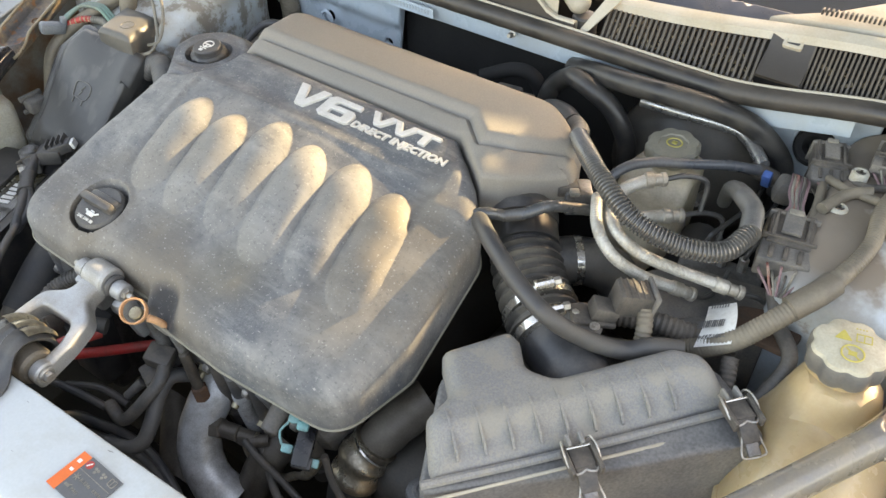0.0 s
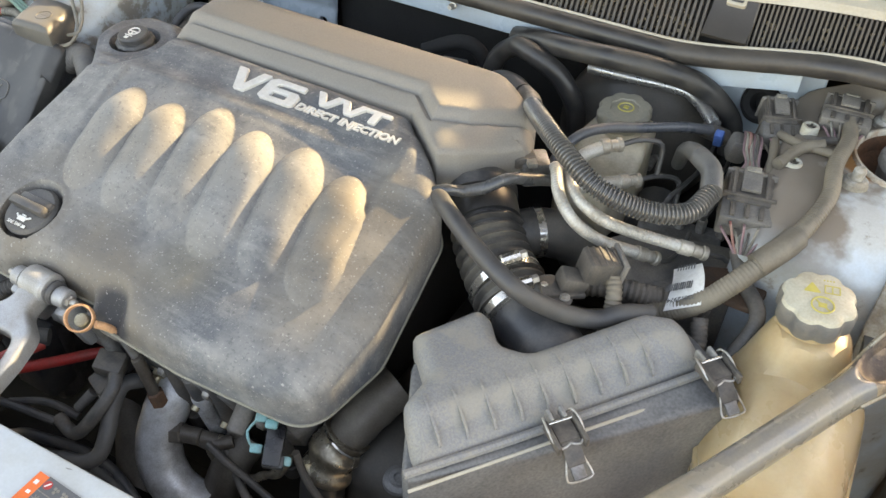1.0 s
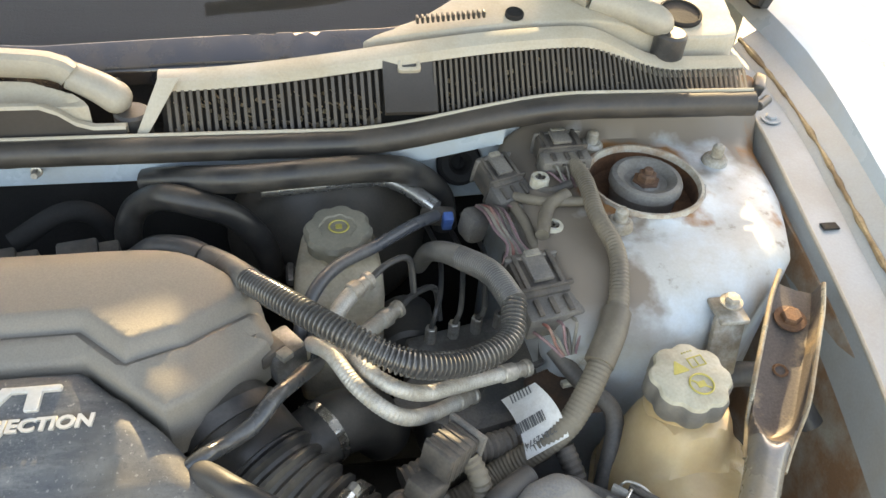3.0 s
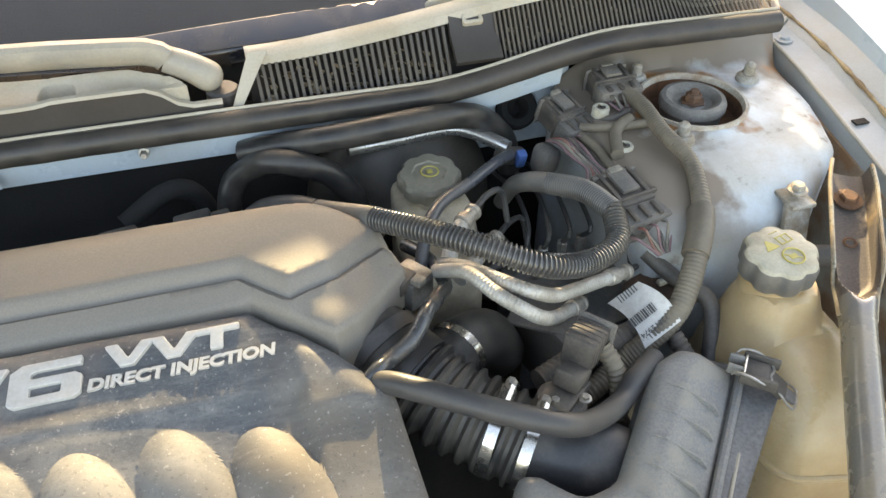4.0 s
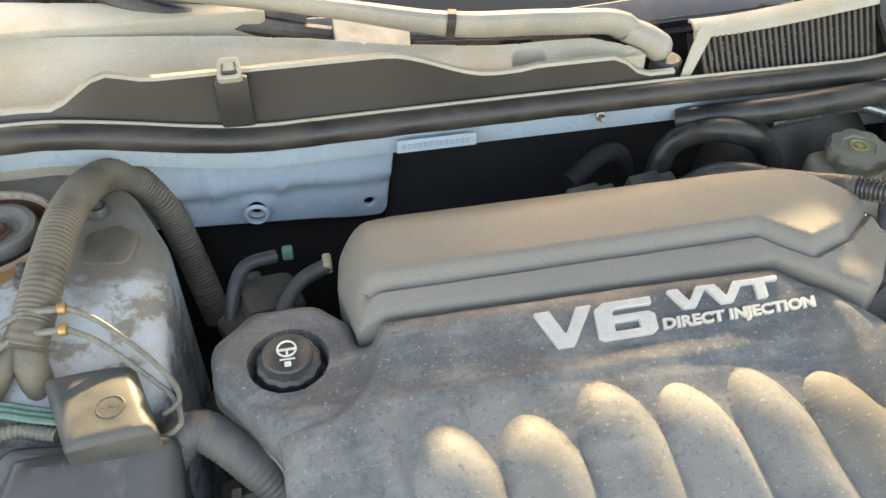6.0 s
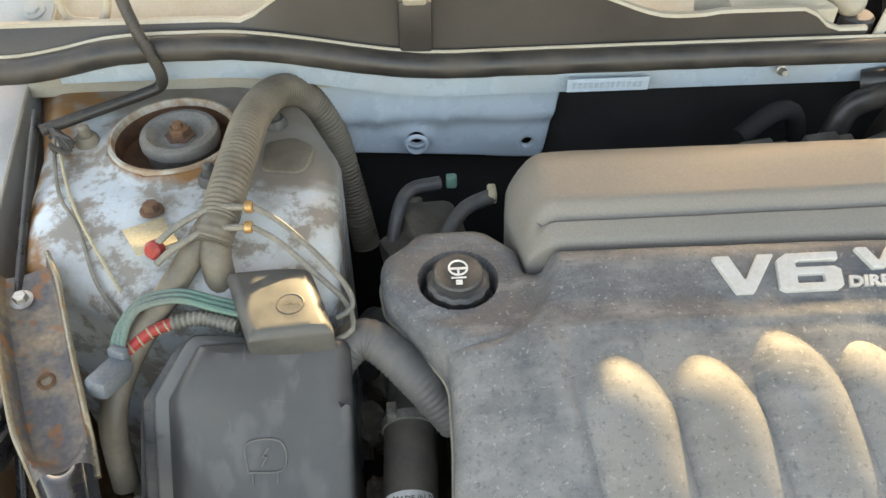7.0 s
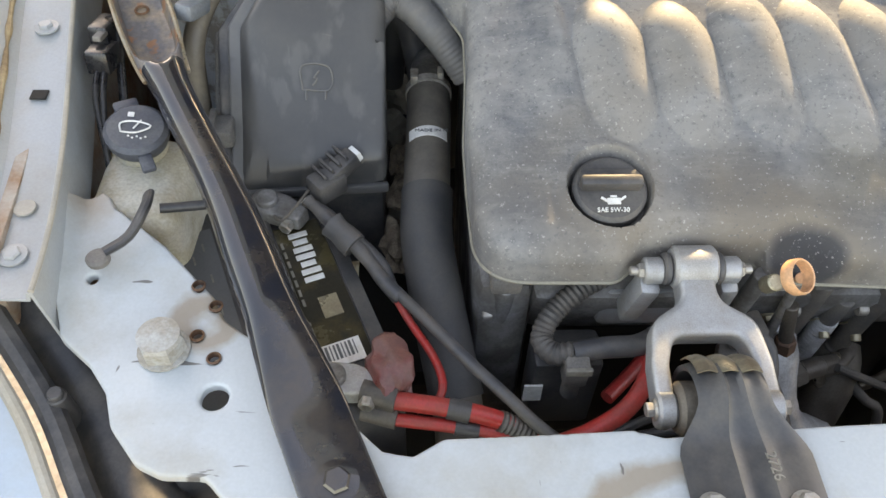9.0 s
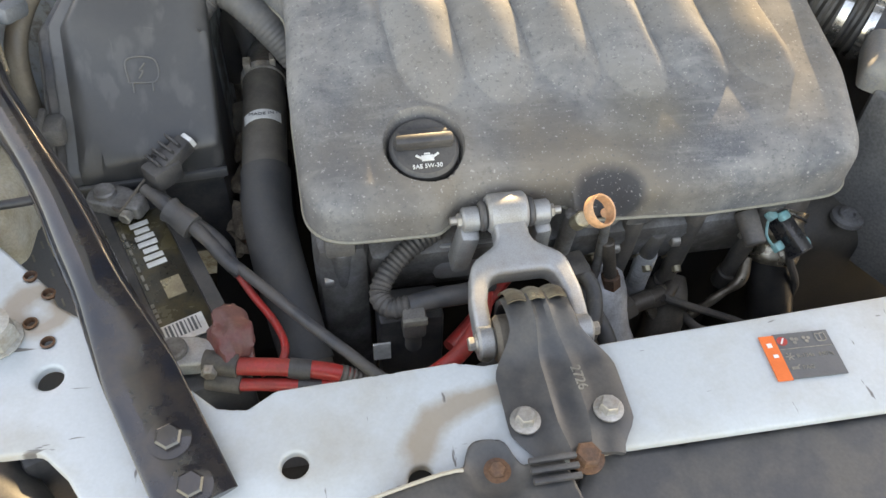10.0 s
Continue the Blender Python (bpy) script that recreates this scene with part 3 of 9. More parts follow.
def slab(outline, top, bottom, grid=0.01, edge=0.004, holes=(), m=None, open_below=False, rings=(), marks=()):
    """A body over an outline: top(x, y, d) and bottom(x, y) give heights, d is the distance from the rim, edge the rounding of its brink."""
    loops = [list(outline)] + [list(h) for h in holes]
    pts = [tuple(v) for loop in loops for v in loop]
    edges, at = [], 0
    for loop in loops:
        edges += [(at + k, at + (k + 1) % len(loop)) for k in range(len(loop))]
        at += len(loop)
    extra = []
    sx, sy = [p[0] for p in outline], [p[1] for p in outline]
    rng = np.random.RandomState(3)
    gx, gy = np.meshgrid(np.arange(min(sx), max(sx), grid), np.arange(min(sy), max(sy), grid))
    gx = gx + (np.arange(gx.shape[0]) % 2)[:, None] * grid / 2
    extra.append(np.stack([gx.ravel(), gy.ravel()], 1))
    if edge:
        for loop in loops:
            l = np.array([tuple(v) for v in loop])
            d = np.roll(l, -1, 0) - np.roll(l, 1, 0)
            nrm = np.stack([-d[:, 1], d[:, 0]], 1) / np.maximum(np.linalg.norm(d, axis=1), 1e-9)[:, None]
            for f in (0.08, 0.3, 0.62, 1.0):
                extra += [l + nrm * edge * f, l - nrm * edge * f]
    for cx, cy, radii in rings:
        for r in radii:
            extra.append(np.array([tuple(v) for v in circle(cx, cy, r, max(12, round(2 * math.pi * r / 0.0028)))]))
    if len(marks):
        extra.append(np.array(marks))
    extra = np.concatenate(extra)
    ok = inside(loops[0], extra)
    for h in loops[1:]:
        ok &= ~inside(h, extra)
    extra = extra[ok]
    far = reach(loops, extra)
    keep = far > (edge * 0.07 if edge else grid * 0.35)
    extra, far = extra[keep], far[keep]
    verts, _, faces, *_ = geometry.delaunay_2d_cdt([Vector(p) for p in pts] + [Vector(p) for p in extra], edges, [], 0, 1e-7)
    v = np.array([tuple(p) for p in verts])
    mid = np.array([v[list(f)].mean(0) for f in faces])
    good = inside(loops[0], mid)
    for h in loops[1:]:
        good &= ~inside(h, mid)
    rim = reach(loops, v)
    outer = reach(loops[:1], v)

    def height(x, y, d, dout):
        z = top(x, y, dout)
        r = edge
        if r and d < r:
            z -= r - math.sqrt(max(r * r - (r - d) ** 2, 0.0))
        return z

    bm = bmesh.new()
    up = [bm.verts.new((x, y, height(x, y, d, do))) for (x, y), d, do in zip(v, rim, outer)]
    low = {}

    def under(k):
        if k not in low:
            x, y = v[k]
            low[k] = bm.verts.new((x, y, min(bottom(x, y), up[k].co.z - 1e-4)))
        return low[k]

    count = {}
    for f, g in zip(faces, good):
        if not g:
            continue
        f = list(f)
        bm.faces.new([up[k] for k in f])
        if not open_below:
            bm.faces.new([under(k) for k in reversed(f)])
        for a, b in zip(f, f[1:] + f[:1]):
            count[(min(a, b), max(a, b))] = count.get((min(a, b), max(a, b)), 0) + 1
    for (a, b), c in count.items():
        if c == 1:
            bm.faces.new((up[a], up[b], under(b), under(a)))
    loose = [q for q in bm.verts if not q.link_faces]
    bmesh.ops.delete(bm, geom=loose, context="VERTS")
    return moved(bm, m) if m else bm


def flat(h):
    return lambda x, y, d=0: h


def plate(points, z0, z1, edge=0.002, holes=(), m=None, grid=0.02, step=0.004):
    """A flat piece of the given outline between two heights."""
    return slab(rounded(points, step), flat(z1), flat(z0), grid, edge, holes, m)


def sheet(points, thick=0.002):
    """A folded strip: rows of points joined row by row, with a thickness."""
    bm = bmesh.new()
    grid = [[bm.verts.new(p) for p in row] for row in points]
    for a, b in zip(grid, grid[1:]):
        for k in range(len(a) - 1):
            bm.faces.new((a[k], a[k + 1], b[k + 1], b[k]))
    bmesh.ops.recalc_face_normals(bm, faces=bm.faces)
    if thick:
        bmesh.ops.solidify(bm, geom=bm.faces[:], thickness=thick)
    return bm


def lettering(text, m, size, deep=0.001, shear=0.0, width=1.0, bold=0.0):
    """Raised letters, with their foot on the pose's x axis."""
    cu = bpy.data.curves.new("letters", "FONT")
    cu.body, cu.size, cu.extrude, cu.shear, cu.offset = text, size, deep / 2, shear, bold
    cu.resolution_u = 3
    ob = bpy.data.objects.new("letters", cu)
    scene.collection.objects.link(ob)
    me = bpy.data.meshes.new_from_object(ob.evaluated_get(bpy.context.evaluated_depsgraph_get()))
    bm = bmesh.new()
    bm.from_mesh(me)
    bpy.data.objects.remove(ob)
    bpy.data.curves.remove(cu)
    bpy.data.meshes.remove(me)
    return moved(bm, m @ Matrix.Diagonal((width, 1, 1, 1)))


def hexbolt(at, r=0.008, h=0.007, washer=1.5, axis=(0, 0, 1)):
    """A hexagonal head with its washer."""
    m = along(at, Vector(at) + Vector(axis))
    head = lathe([(0, 0.0015), (r, 0.0015), (r, h * 0.8), (r * 0.82, h), (0, h)], m, 6)
    disc = lathe([(0, 0), (r * washer, 0), (r * washer, 0.0014), (r * 1.02, 0.002), (0, 0.002)], m, 20)
    return merged(disc, head)


def bolt(name, at, material, label, r=0.008, h=0.007, washer=1.5, axis=(0, 0, 1)):
    return solid(name, hexbolt(at, r, h, washer, axis), material, label, "bolt")


def smooth_step(a, b, x):
    t = min(1.0, max(0.0, (x - a) / (b - a)))
    return t * t * (3 - 2 * t)

# ---- the large structure ----
M_MOUNT = mat("chalky_mount_rubber", (0.19, 0.188, 0.18), 0.6, dirt=(0.14, 0.13, 0.115), amount=0.4, scale=30)
M_CUP = mat("deep_rust", (0.15, 0.066, 0.032), 0.7, dirt=(0.065, 0.038, 0.026), amount=0.4, scale=40)
M_RAIL = mat("grimy_rail_paint", (0.34, 0.37, 0.385), 0.42, dirt=(0.33, 0.32, 0.29), amount=0.3, scale=14, speck=0.08)
M_SLAT = mat("sunned_slat_plastic", (0.058, 0.050, 0.044), 0.55, dirt=(0.11, 0.094, 0.076), amount=0.4, scale=9, speck=0.1)
M_LITTER = mat("dry_leaf_litter", (0.40, 0.34, 0.25), 0.9, dirt=(0.22, 0.17, 0.11), amount=0.5, scale=120)
M_BOLT_WHITE = mat("grubby_white_bolt", (0.36, 0.37, 0.36), 0.5, dirt=(0.25, 0.21, 0.15), amount=0.4, scale=50)
M_COLLAR = mat("chipped_collar_paint", (0.44, 0.42, 0.37), 0.5, dirt=(0.26, 0.13, 0.055), amount=0.4, scale=40, speck=0.2)
M_WING_DIRTY = mat("rust_streaked_paint", (0.36, 0.34, 0.30), 0.5, dirt=(0.25, 0.115, 0.045), amount=0.5, scale=16, speck=0.15)


def build_ground():
    bm = bmesh.new()
    bmesh.ops.create_grid(bm, x_segments=8, y_segments=8, size=600)
    solid("ground", bm, M_GRAVEL, "pale sunlit gravel ground around the car", "ground", kind="structure", smooth=0)


def build_tower(side, outline, hole, material):
    """A strut tower: a pressed top with a round hole and a rolled collar."""
    hx, hy, r = hole

    def top(x, y, d):
        a = math.hypot(x - hx, y - hy)
        z = 0.934 - 0.020 * smooth_step(0.66, 0.56, y) - 0.014 * max(0.0, 1 - d / 0.03) ** 2
        z += 0.004 * smooth_step(r + 0.014, r + 0.004, a)
        if side == "left":
            z += 0.060 * smooth_step(0.815, 0.872, y)
        return z + 0.0015 * noise.noise(Vector((x * 25, y * 25, 0)))

    th = thing("strut_tower_" + side, (hx, hy, 0.5), "pale blue painted strut tower with rust and brown dust", "strut tower", kind="structure")
    part("tower_shell", slab(rounded(outline, 0.008), top, flat(0.45), 0.010, 0.007, [circle(hx, hy, r, 40)]), material, th)
    part("hole_collar", lathe([(r - 0.001, -0.004), (r + 0.0005, 0.0025), (r + 0.003, 0.0025), (r + 0.005, -0.003)], pose(hx, hy, 0.938), 48), M_COLLAR, th, "rolled collar of the hole")
    part("strut_cup", lathe([(r, -0.002), (r - 0.002, -0.02), (0.030, -0.026), (0, -0.026)], pose(hx, hy, 0.936), 40), M_CUP, th, "rusty cup inside the hole")
    mount = part("rubber_mount", lathe([(0, 0.003), (0.013, 0.0025), (0.016, 0.0), (0.024, 0.0015), (0.026, 0.005), (0.033, 0.0085), (0.0385, 0.0075), (0.0405, 0.004), (0.0405, -0.002), (0.038, -0.005), (0.036, -0.022)], pose(hx + 0.004, hy + 0.004, 0.932) @ Matrix.Diagonal((0.86, 0.86, 1, 1)), 40), M_MOUNT, th, "dusty rubber strut mount")
    part("strut_nut", merged(lathe([(0.0135, 0), (0.0135, 0.0012), (0.0092, 0.0015), (0.0092, 0.008), (0.0075, 0.0095), (0, 0.0095)], pose(hx + 0.004, hy + 0.004, 0.934), 6), rod((hx + 0.004, hy + 0.004, 0.94), (hx + 0.004, hy + 0.004, 0.948), 0.0045)), M_RUST, mount, "rusty hexagonal nut on the strut rod")
    return th


def build_bay():
    """Inner wings, firewall, floor and what closes the bay."""
    # Added floor, near black: keeps light from below out of the gaps.
    solid("bay_floor_fill", box(0, 0.42, 0.34, 1.40, 1.0, 0.02, 0), M_DARK, "near-black tray added to close the bay below the engine", "tray", kind="structure")
    for side, s in (("left", 1), ("right", -1)):
        solid("inner_wing_" + side, slab(rounded([(s * 0.665, 0.24, 0.01), (s * 0.675, 0.24, 0.01), (s * 0.715, 0.92, 0.01), (s * 0.705, 0.92, 0.01)][::s]), lambda x, y, d: 0.865 + 0.05 * smooth_step(0.3, 0.8, y), flat(0.34), 0.03, 0.001), M_WING_DIRTY, "dirty inner wing panel of the engine bay", "panel", kind="structure")
    # firewall: black insulated lower part, pale blue upper panel
    solid("wall_firewall", box(0, 0.885, 0.63, 1.36, 0.03, 0.60, 0.004), M_INSUL_GAP, "black insulated firewall behind the engine", "firewall", kind="structure")

    rows = []
    for k in range(61):
        x = -0.66 + 1.09 * k / 60
        crown = 0.012 * math.cos(x / 0.66 * 1.2)
        y = 0.808 + 0.012 * math.cos(x * 2.2) - crown
        top = seal_line(x)[1] - 0.010
        rows.append([(x, y + 0.010, top), (x, y + 0.001, top - 0.003), (x, y, top - 0.010), (x, y + 0.004, top - 0.030)])
    solid("firewall_flange", sheet(rows, 0.003), M_PAINT, "pale blue painted flange along the top of the firewall", "panel", kind="structure")
    low = thing("firewall_panel", (-0.30, 0.82, 0.83), "pale blue pressed firewall panel with two round holes", "panel", kind="structure")
    outline = rounded([(-0.46, 0.842, 0.01), (-0.202, 0.824, 0.012), (-0.190, 0.930, 0.006), (-0.46, 0.945, 0.004)], 0.005)

    def relief(x, y, d):
        z = 0.0
        z += 0.007 * smooth_step(0.05, 0.0, math.hypot((x + 0.232) * 0.8, (y - 0.860)))
        z += 0.0045 * smooth_step(0.010, 0.0, abs(x + 0.307)) * smooth_step(0.855, 0.885, y)
        z += 0.004 * smooth_step(0.012, 0.0, abs(x + 0.373)) * smooth_step(0.855, 0.885, y)
        z += 0.006 * smooth_step(0.022, 0.008, math.hypot(x + 0.336, y - 0.857))
        return z - 0.011 * smooth_step(0.890, 0.868, y)
    stand = Matrix(((1, 0, 0, 0), (0, 0, -1, 0.826), (0, 1, 0, 0), (0, 0, 0, 1)))
    part("panel", slab(outline, relief, flat(-0.012), 0.006, 0.003, [circle(-0.336, 0.857, 0.0085, 18), circle(-0.220, 0.848, 0.0055, 14)], stand), M_PAINT, low)
    part("hole_lip", lathe([(0.0088, -0.004), (0.0088, 0.001), (0.0105, 0.0016), (0.013, -0.001)], Matrix.Translation((-0.336, 0.822, 0.857)) @ pose(0, 0, 0, 90), 20), M_PAINT, low)
    low = thing("firewall_panel", (0.38, 0.85, 0.88), "pale blue firewall corner with a round opening", "panel", kind="structure")
    part("panel", slab(rounded([(0.27, 0.86, 0.01), (0.455, 0.86, 0.01), (0.455, 0.962, 0.004), (0.27, 0.952, 0.004)], 0.006), lambda x, y, d: 0.003 * noise.noise(Vector((x * 20, y * 20, 7))), flat(-0.010), 0.008, 0.003, [circle(0.396, 0.908, 0.0225, 24)], Matrix(((1, 0, 0, 0), (0, 0, -1, 0.842), (0, 1, 0, 0), (0, 0, 0, 1)))), M_PAINT, low)
    strip = thing("number_label", (-0.155, 0.80, 0.935), "narrow printed label strip on the firewall flange", "label")
    part("paper", box(-0.153, 0.7995, 0.9365, 0.078, 0.001, 0.014, 0), M_PAINT, strip, "pale paper strip", smooth=0)
    bars = merged(*[box(-0.185 + 0.0052 * k, 0.7987, 0.9365, 0.0034, 0.0006, 0.006, 0) for k in range(13)])
    part("faded_print", bars, mat("faded_print", (0.36, 0.42, 0.46), 0.5), strip, smooth=0)
    bolt("flange_stud", (0.012, 0.800, 0.945), M_ZINC, "small zinc stud on the pale blue flange", 0.0036, 0.010, 1.4, (0, -1, 0.2))
    solid("cable_grommet", lathe([(0, -0.02), (0.007, -0.018), (0.009, -0.004), (0.012, 0.004), (0.019, 0.006), (0.0225, 0.002), (0.0235, -0.008), (0.023, -0.03)], along((0.396, 0.838, 0.908), (0.385, 0.70, 1.0)), 32), M_INSUL_GAP, "large black rubber grommet in the firewall", "grommet")
    # padding behind the engine
    pad = [[(-0.20 + 0.60 * i / 30, 0.862 + 0.010 * noise.noise(Vector((i * 0.35, j * 0.5, 0))), 0.70 + 0.22 * j / 8) for j in range(9)] for i in range(31)]
    solid("insulation_pad", sheet(pad, 0.012), M_INSUL_GAP, "black quilted insulation pad on the firewall", "insulation")
    for pts, r in [([(-0.02, 0.78, 0.90), (0.02, 0.80, 0.915), (0.045, 0.81, 0.905), (0.06, 0.815, 0.87)], 0.010)]:
        solid("rear_hose", tube([(x, y, z - 0.018) for x, y, z in pts], r, 12), M_INSUL_GAP, "dark dusty hose behind the engine cover", "hose", "hoses behind the cover")
    for x, y in ((-0.02, 0.735), (0.045, 0.742)):
        th = thing("rear_coil", (x, y, 0.88), "dusty coil plug behind the engine cover", "ignition coil", "rear coils")
        part("body", box(x, y, 0.893, 0.034, 0.026, 0.022, 0.003, (15, 0, 10)), M_BLACK, th)
        part("plug", box(x + 0.024, y + 0.006, 0.893, 0.018, 0.016, 0.014, 0.002, (15, 0, 10)), M_GREY_CONN, th)


def seal_line(x):
    """Middle of the bonnet seal at x: y and z."""
    z = 0.962 + 0.030 * smooth_step(-0.30, -0.52, x) + 0.034 * smooth_step(0.27, 0.50, x)
    y = 0.798 + 0.010 * math.cos(x * 2.2) - 0.006
    return y, z


def build_cowl():
    pts = [(x, seal_line(x)[0], seal_line(x)[1] - 0.016 * smooth_step(-0.58, -0.69, x)) for x in np.linspace(-0.72, 0.665, 38)]
    seal = thing("bonnet_seal", (0, 0.80, 0.95), "long dusty black rubber bonnet seal along the cowl", "seal")
    part("bulb", tube(pts, 0.0118, 14, 0.012, flat=1.0, wob=0.06), M_SEAL, seal)
    # Lip made pale: the bright line of light along the seal, as colour.
    part("lip", tube([(x, y + 0.0055, z + 0.0115) for x, y, z in pts], 0.0019, 8, 0.012), M_COWL_PALE, seal, "rear lip in a pale colour for its lit line")
    # left lower cowl: a dark upright face with a pale rim
    def rim(x):
        z = 1.037 - 0.011 * smooth_step(-0.45, -0.40, x) - 0.029 * smooth_step(-0.20, -0.095, x)
        z -= 0.034 * smooth_step(-0.43, -0.50, x)
        return max(z + 0.003 * smooth_step(-0.075, -0.05, x) - 0.034 * smooth_step(0.022, 0.078, x), seal_line(x)[1] + 0.016)
    xs = [-0.70 + 0.79 * k / 60 for k in range(61)]
    cowl = thing("windscreen_cowl", (-0.3, 0.83, 0.95), "dark faded plastic cowl panel with sun-bleached rim", "cowl")
    part("face", sheet([[(x, seal_line(x)[0] + 0.008, seal_line(x)[1] - 0.004), (x, seal_line(x)[0] + 0.011, 0.5 * seal_line(x)[1] + 0.5 * rim(x) - 0.004), (x, 0.8135, rim(x))] for x in xs], 0.003), M_COWL, cowl)
    part("rim", sheet([[(x, 0.8125, rim(x) - 0.001), (x, 0.8140, rim(x) + 0.0018), (x, 0.8185, rim(x) + 0.0022), (x, 0.8235, rim(x) - 0.001), (x, 0.8250, rim(x) - 0.010)] for x in xs], 0.0025), M_COWL_PALE, cowl, "pale sun-bleached rim")
    for line in ([(-0.658, 0.846, 1.05), (-0.652, 0.843, 1.02), (-0.646, 0.839, 1.001), (-0.630, 0.837, 0.998), (-0.616, 0.838, 0.999), (-0.608, 0.842, 1.02), (-0.604, 0.846, 1.05)], [(-0.646, 0.837, 0.996), (-0.615, 0.833, 0.991), (-0.585, 0.829, 0.987), (-0.552, 0.826, 0.984)]):
        part("corner_rim", tube(line, 0.0042, 10, 0.004), M_COWL_PALE, cowl, "bleached corner rim")
    # pale tray behind the rim with an oval hole
    tray = rounded([(-0.70, 0.822, 0.004), (0.066, 0.822, 0.01), (0.048, 0.836, 0.01), (0.012, 0.849, 0.006), (-0.17, 0.873, 0.01), (-0.26, 0.890, 0.02), (-0.70, 0.935, 0.004)], 0.006)
    hole = rounded([(-0.072, 0.832, 0.008), (-0.036, 0.829, 0.008), (-0.036, 0.850, 0.009), (-0.066, 0.855, 0.010)], 0.003)
    part("tray", slab(tray, lambda x, y, d: 0.985 + 0.40 * (y - 0.83) + 0.010 * smooth_step(-0.10, 0.02, x) + 0.004 * smooth_step(-0.24, -0.36, x) + 0.003 * smooth_step(0.006, 0.0, d), lambda x, y: 0.93, 0.007, 0.0015, [hole], open_below=True), M_COWL_PALE, cowl, "bleached plastic tray with an oval hole")
    # Box added under the hole, near black for the shade inside.
    part("hole_shade_box", box(-0.054, 0.842, 0.963, 0.048, 0.034, 0.03, 0.003), M_INSUL_GAP, cowl, "near-black box for the shade in the oval hole")
    part("stiffener", box(-0.334, 0.8075, 1.000, 0.030, 0.010, 0.050, 0.003), M_COWL, cowl, "pressed stiffener under the clip")
    # added pad between the tray and the blade, pale for a sunlit patch of tray
    part("pad", slab(rounded([(-0.236, 0.878, 0.004), (-0.165, 0.868, 0.004), (-0.160, 0.906, 0.004), (-0.235, 0.925, 0.004)], 0.004), lambda x, y, d: 1.002 + 0.30 * (y - 0.87) + 0.0015 * noise.noise(Vector((x * 120, y * 120, 0))), flat(0.96), 0.004, 0.002, open_below=True), M_COWL_PALE, cowl, "rough pale pad standing in for a sunlit patch of the tray")
    clip_thing((-0.334, 0.8085, 1.029), "left")
    # grille side
    gr = thing("cowl_grille", (0.40, 0.83, 0.96), "dark slatted cowl grille with a bleached upper rim", "grille")

    def crest(x):
        z = 1.008 + 0.036 * smooth_step(0.12, 0.50, x) - 0.034 * smooth_step(0.50, 0.60, x)
        return 0.846, z
    xs = [0.118 + 0.555 * k / 50 for k in range(51)]
    # Near-black sheet: shade behind the slats put into colour.
    part("backing", sheet([[(x, seal_line(x)[0] + 0.022, seal_line(x)[1] - 0.01), (x, crest(x)[0] + 0.008, crest(x)[1] - 0.012)] for x in xs], 0.002), M_DARK, gr, "near-black sheet in place of the shade behind the slats")
    part("upper_rim", sheet([[(x, crest(x)[0] - 0.008, crest(x)[1] - 0.010), (x, crest(x)[0] - 0.005, crest(x)[1] - 0.002), (x, crest(x)[0], crest(x)[1] + 0.001), (x, crest(x)[0] + 0.006 + 0.004 * smooth_step(0.12, 0.2, x), crest(x)[1] + 0.003), (x, crest(x)[0] + 0.013, crest(x)[1] + 0.001)] for x in xs], 0.003), M_COWL_PALE, gr, "sun-bleached upper rim")
    part("end_post", sheet([[(0.120 - 0.024 * u + 0.018 * v * (1 - 0.5 * u), 0.838 - 0.024 * u, 1.012 - 0.046 * u) for v in (0, 0.5, 1)] for u in (0, 0.25, 0.5, 0.75, 1.0)], 0.003), M_COWL_PALE, gr, "bleached post at the end of the grille")
    part("lower_rim", sheet([[(x, seal_line(x)[0] + 0.008, seal_line(x)[1] - 0.004), (x, seal_line(x)[0] + 0.013, seal_line(x)[1] + 0.004)] for x in xs], 0.004), M_COWL, gr)
    k, x = 0, 0.127
    while x < 0.668:
        if not 0.318 < x < 0.362:
            y0, z0 = seal_line(x)
            y1, z1 = crest(x)
            lean = -0.002 + 0.012 * smooth_step(0.5, 0.66, x)
            w = 0.0015 if x < 0.34 else 0.0011
            bm = bmesh.new()
            low = [bm.verts.new((x + a * w, y0 + 0.011 + b, z0 + 0.004)) for a, b in ((-1, 0), (1, 0), (1, 0.005), (-1, 0.005))]
            mid = [bm.verts.new((x + a * w + lean * 0.85, y0 + (y1 - y0) * 0.8 + 0.001 + b, z0 + (z1 - z0) * 0.80)) for a, b in ((-1, 0), (1, 0), (1, 0.005), (-1, 0.005))]
            high = [bm.verts.new((x + a * w * 2.0 + lean, y1 - 0.004 + b, z1 - 0.009)) for a, b in ((-1, 0), (1, 0), (1, 0.005), (-1, 0.005))]
            for p, q in ((low, mid), (mid, high)):
                for i in range(4):
                    j = (i + 1) % 4
                    bm.faces.new((p[i], p[j], q[j], q[i]))
            bm.faces.new(low)
            bm.faces.new(high)
            part("slat", bm, M_SLAT, gr, smooth=0)
        x += 0.0066 if x < 0.34 else 0.0050
    rng = random.Random(7)
    flakes = []
    for k in range(230):
        x = rng.uniform(0.13, 0.315) if k % 4 else rng.uniform(0.37, 0.56)
        v = rng.random() ** 1.8 * 0.75 + 0.04
        y0, z0 = seal_line(x)
        y1, z1 = crest(x)
        c = Vector((x, y0 + 0.020 + (y1 - y0 - 0.016) * v, z0 - 0.006 + (z1 - z0 - 0.004) * v))
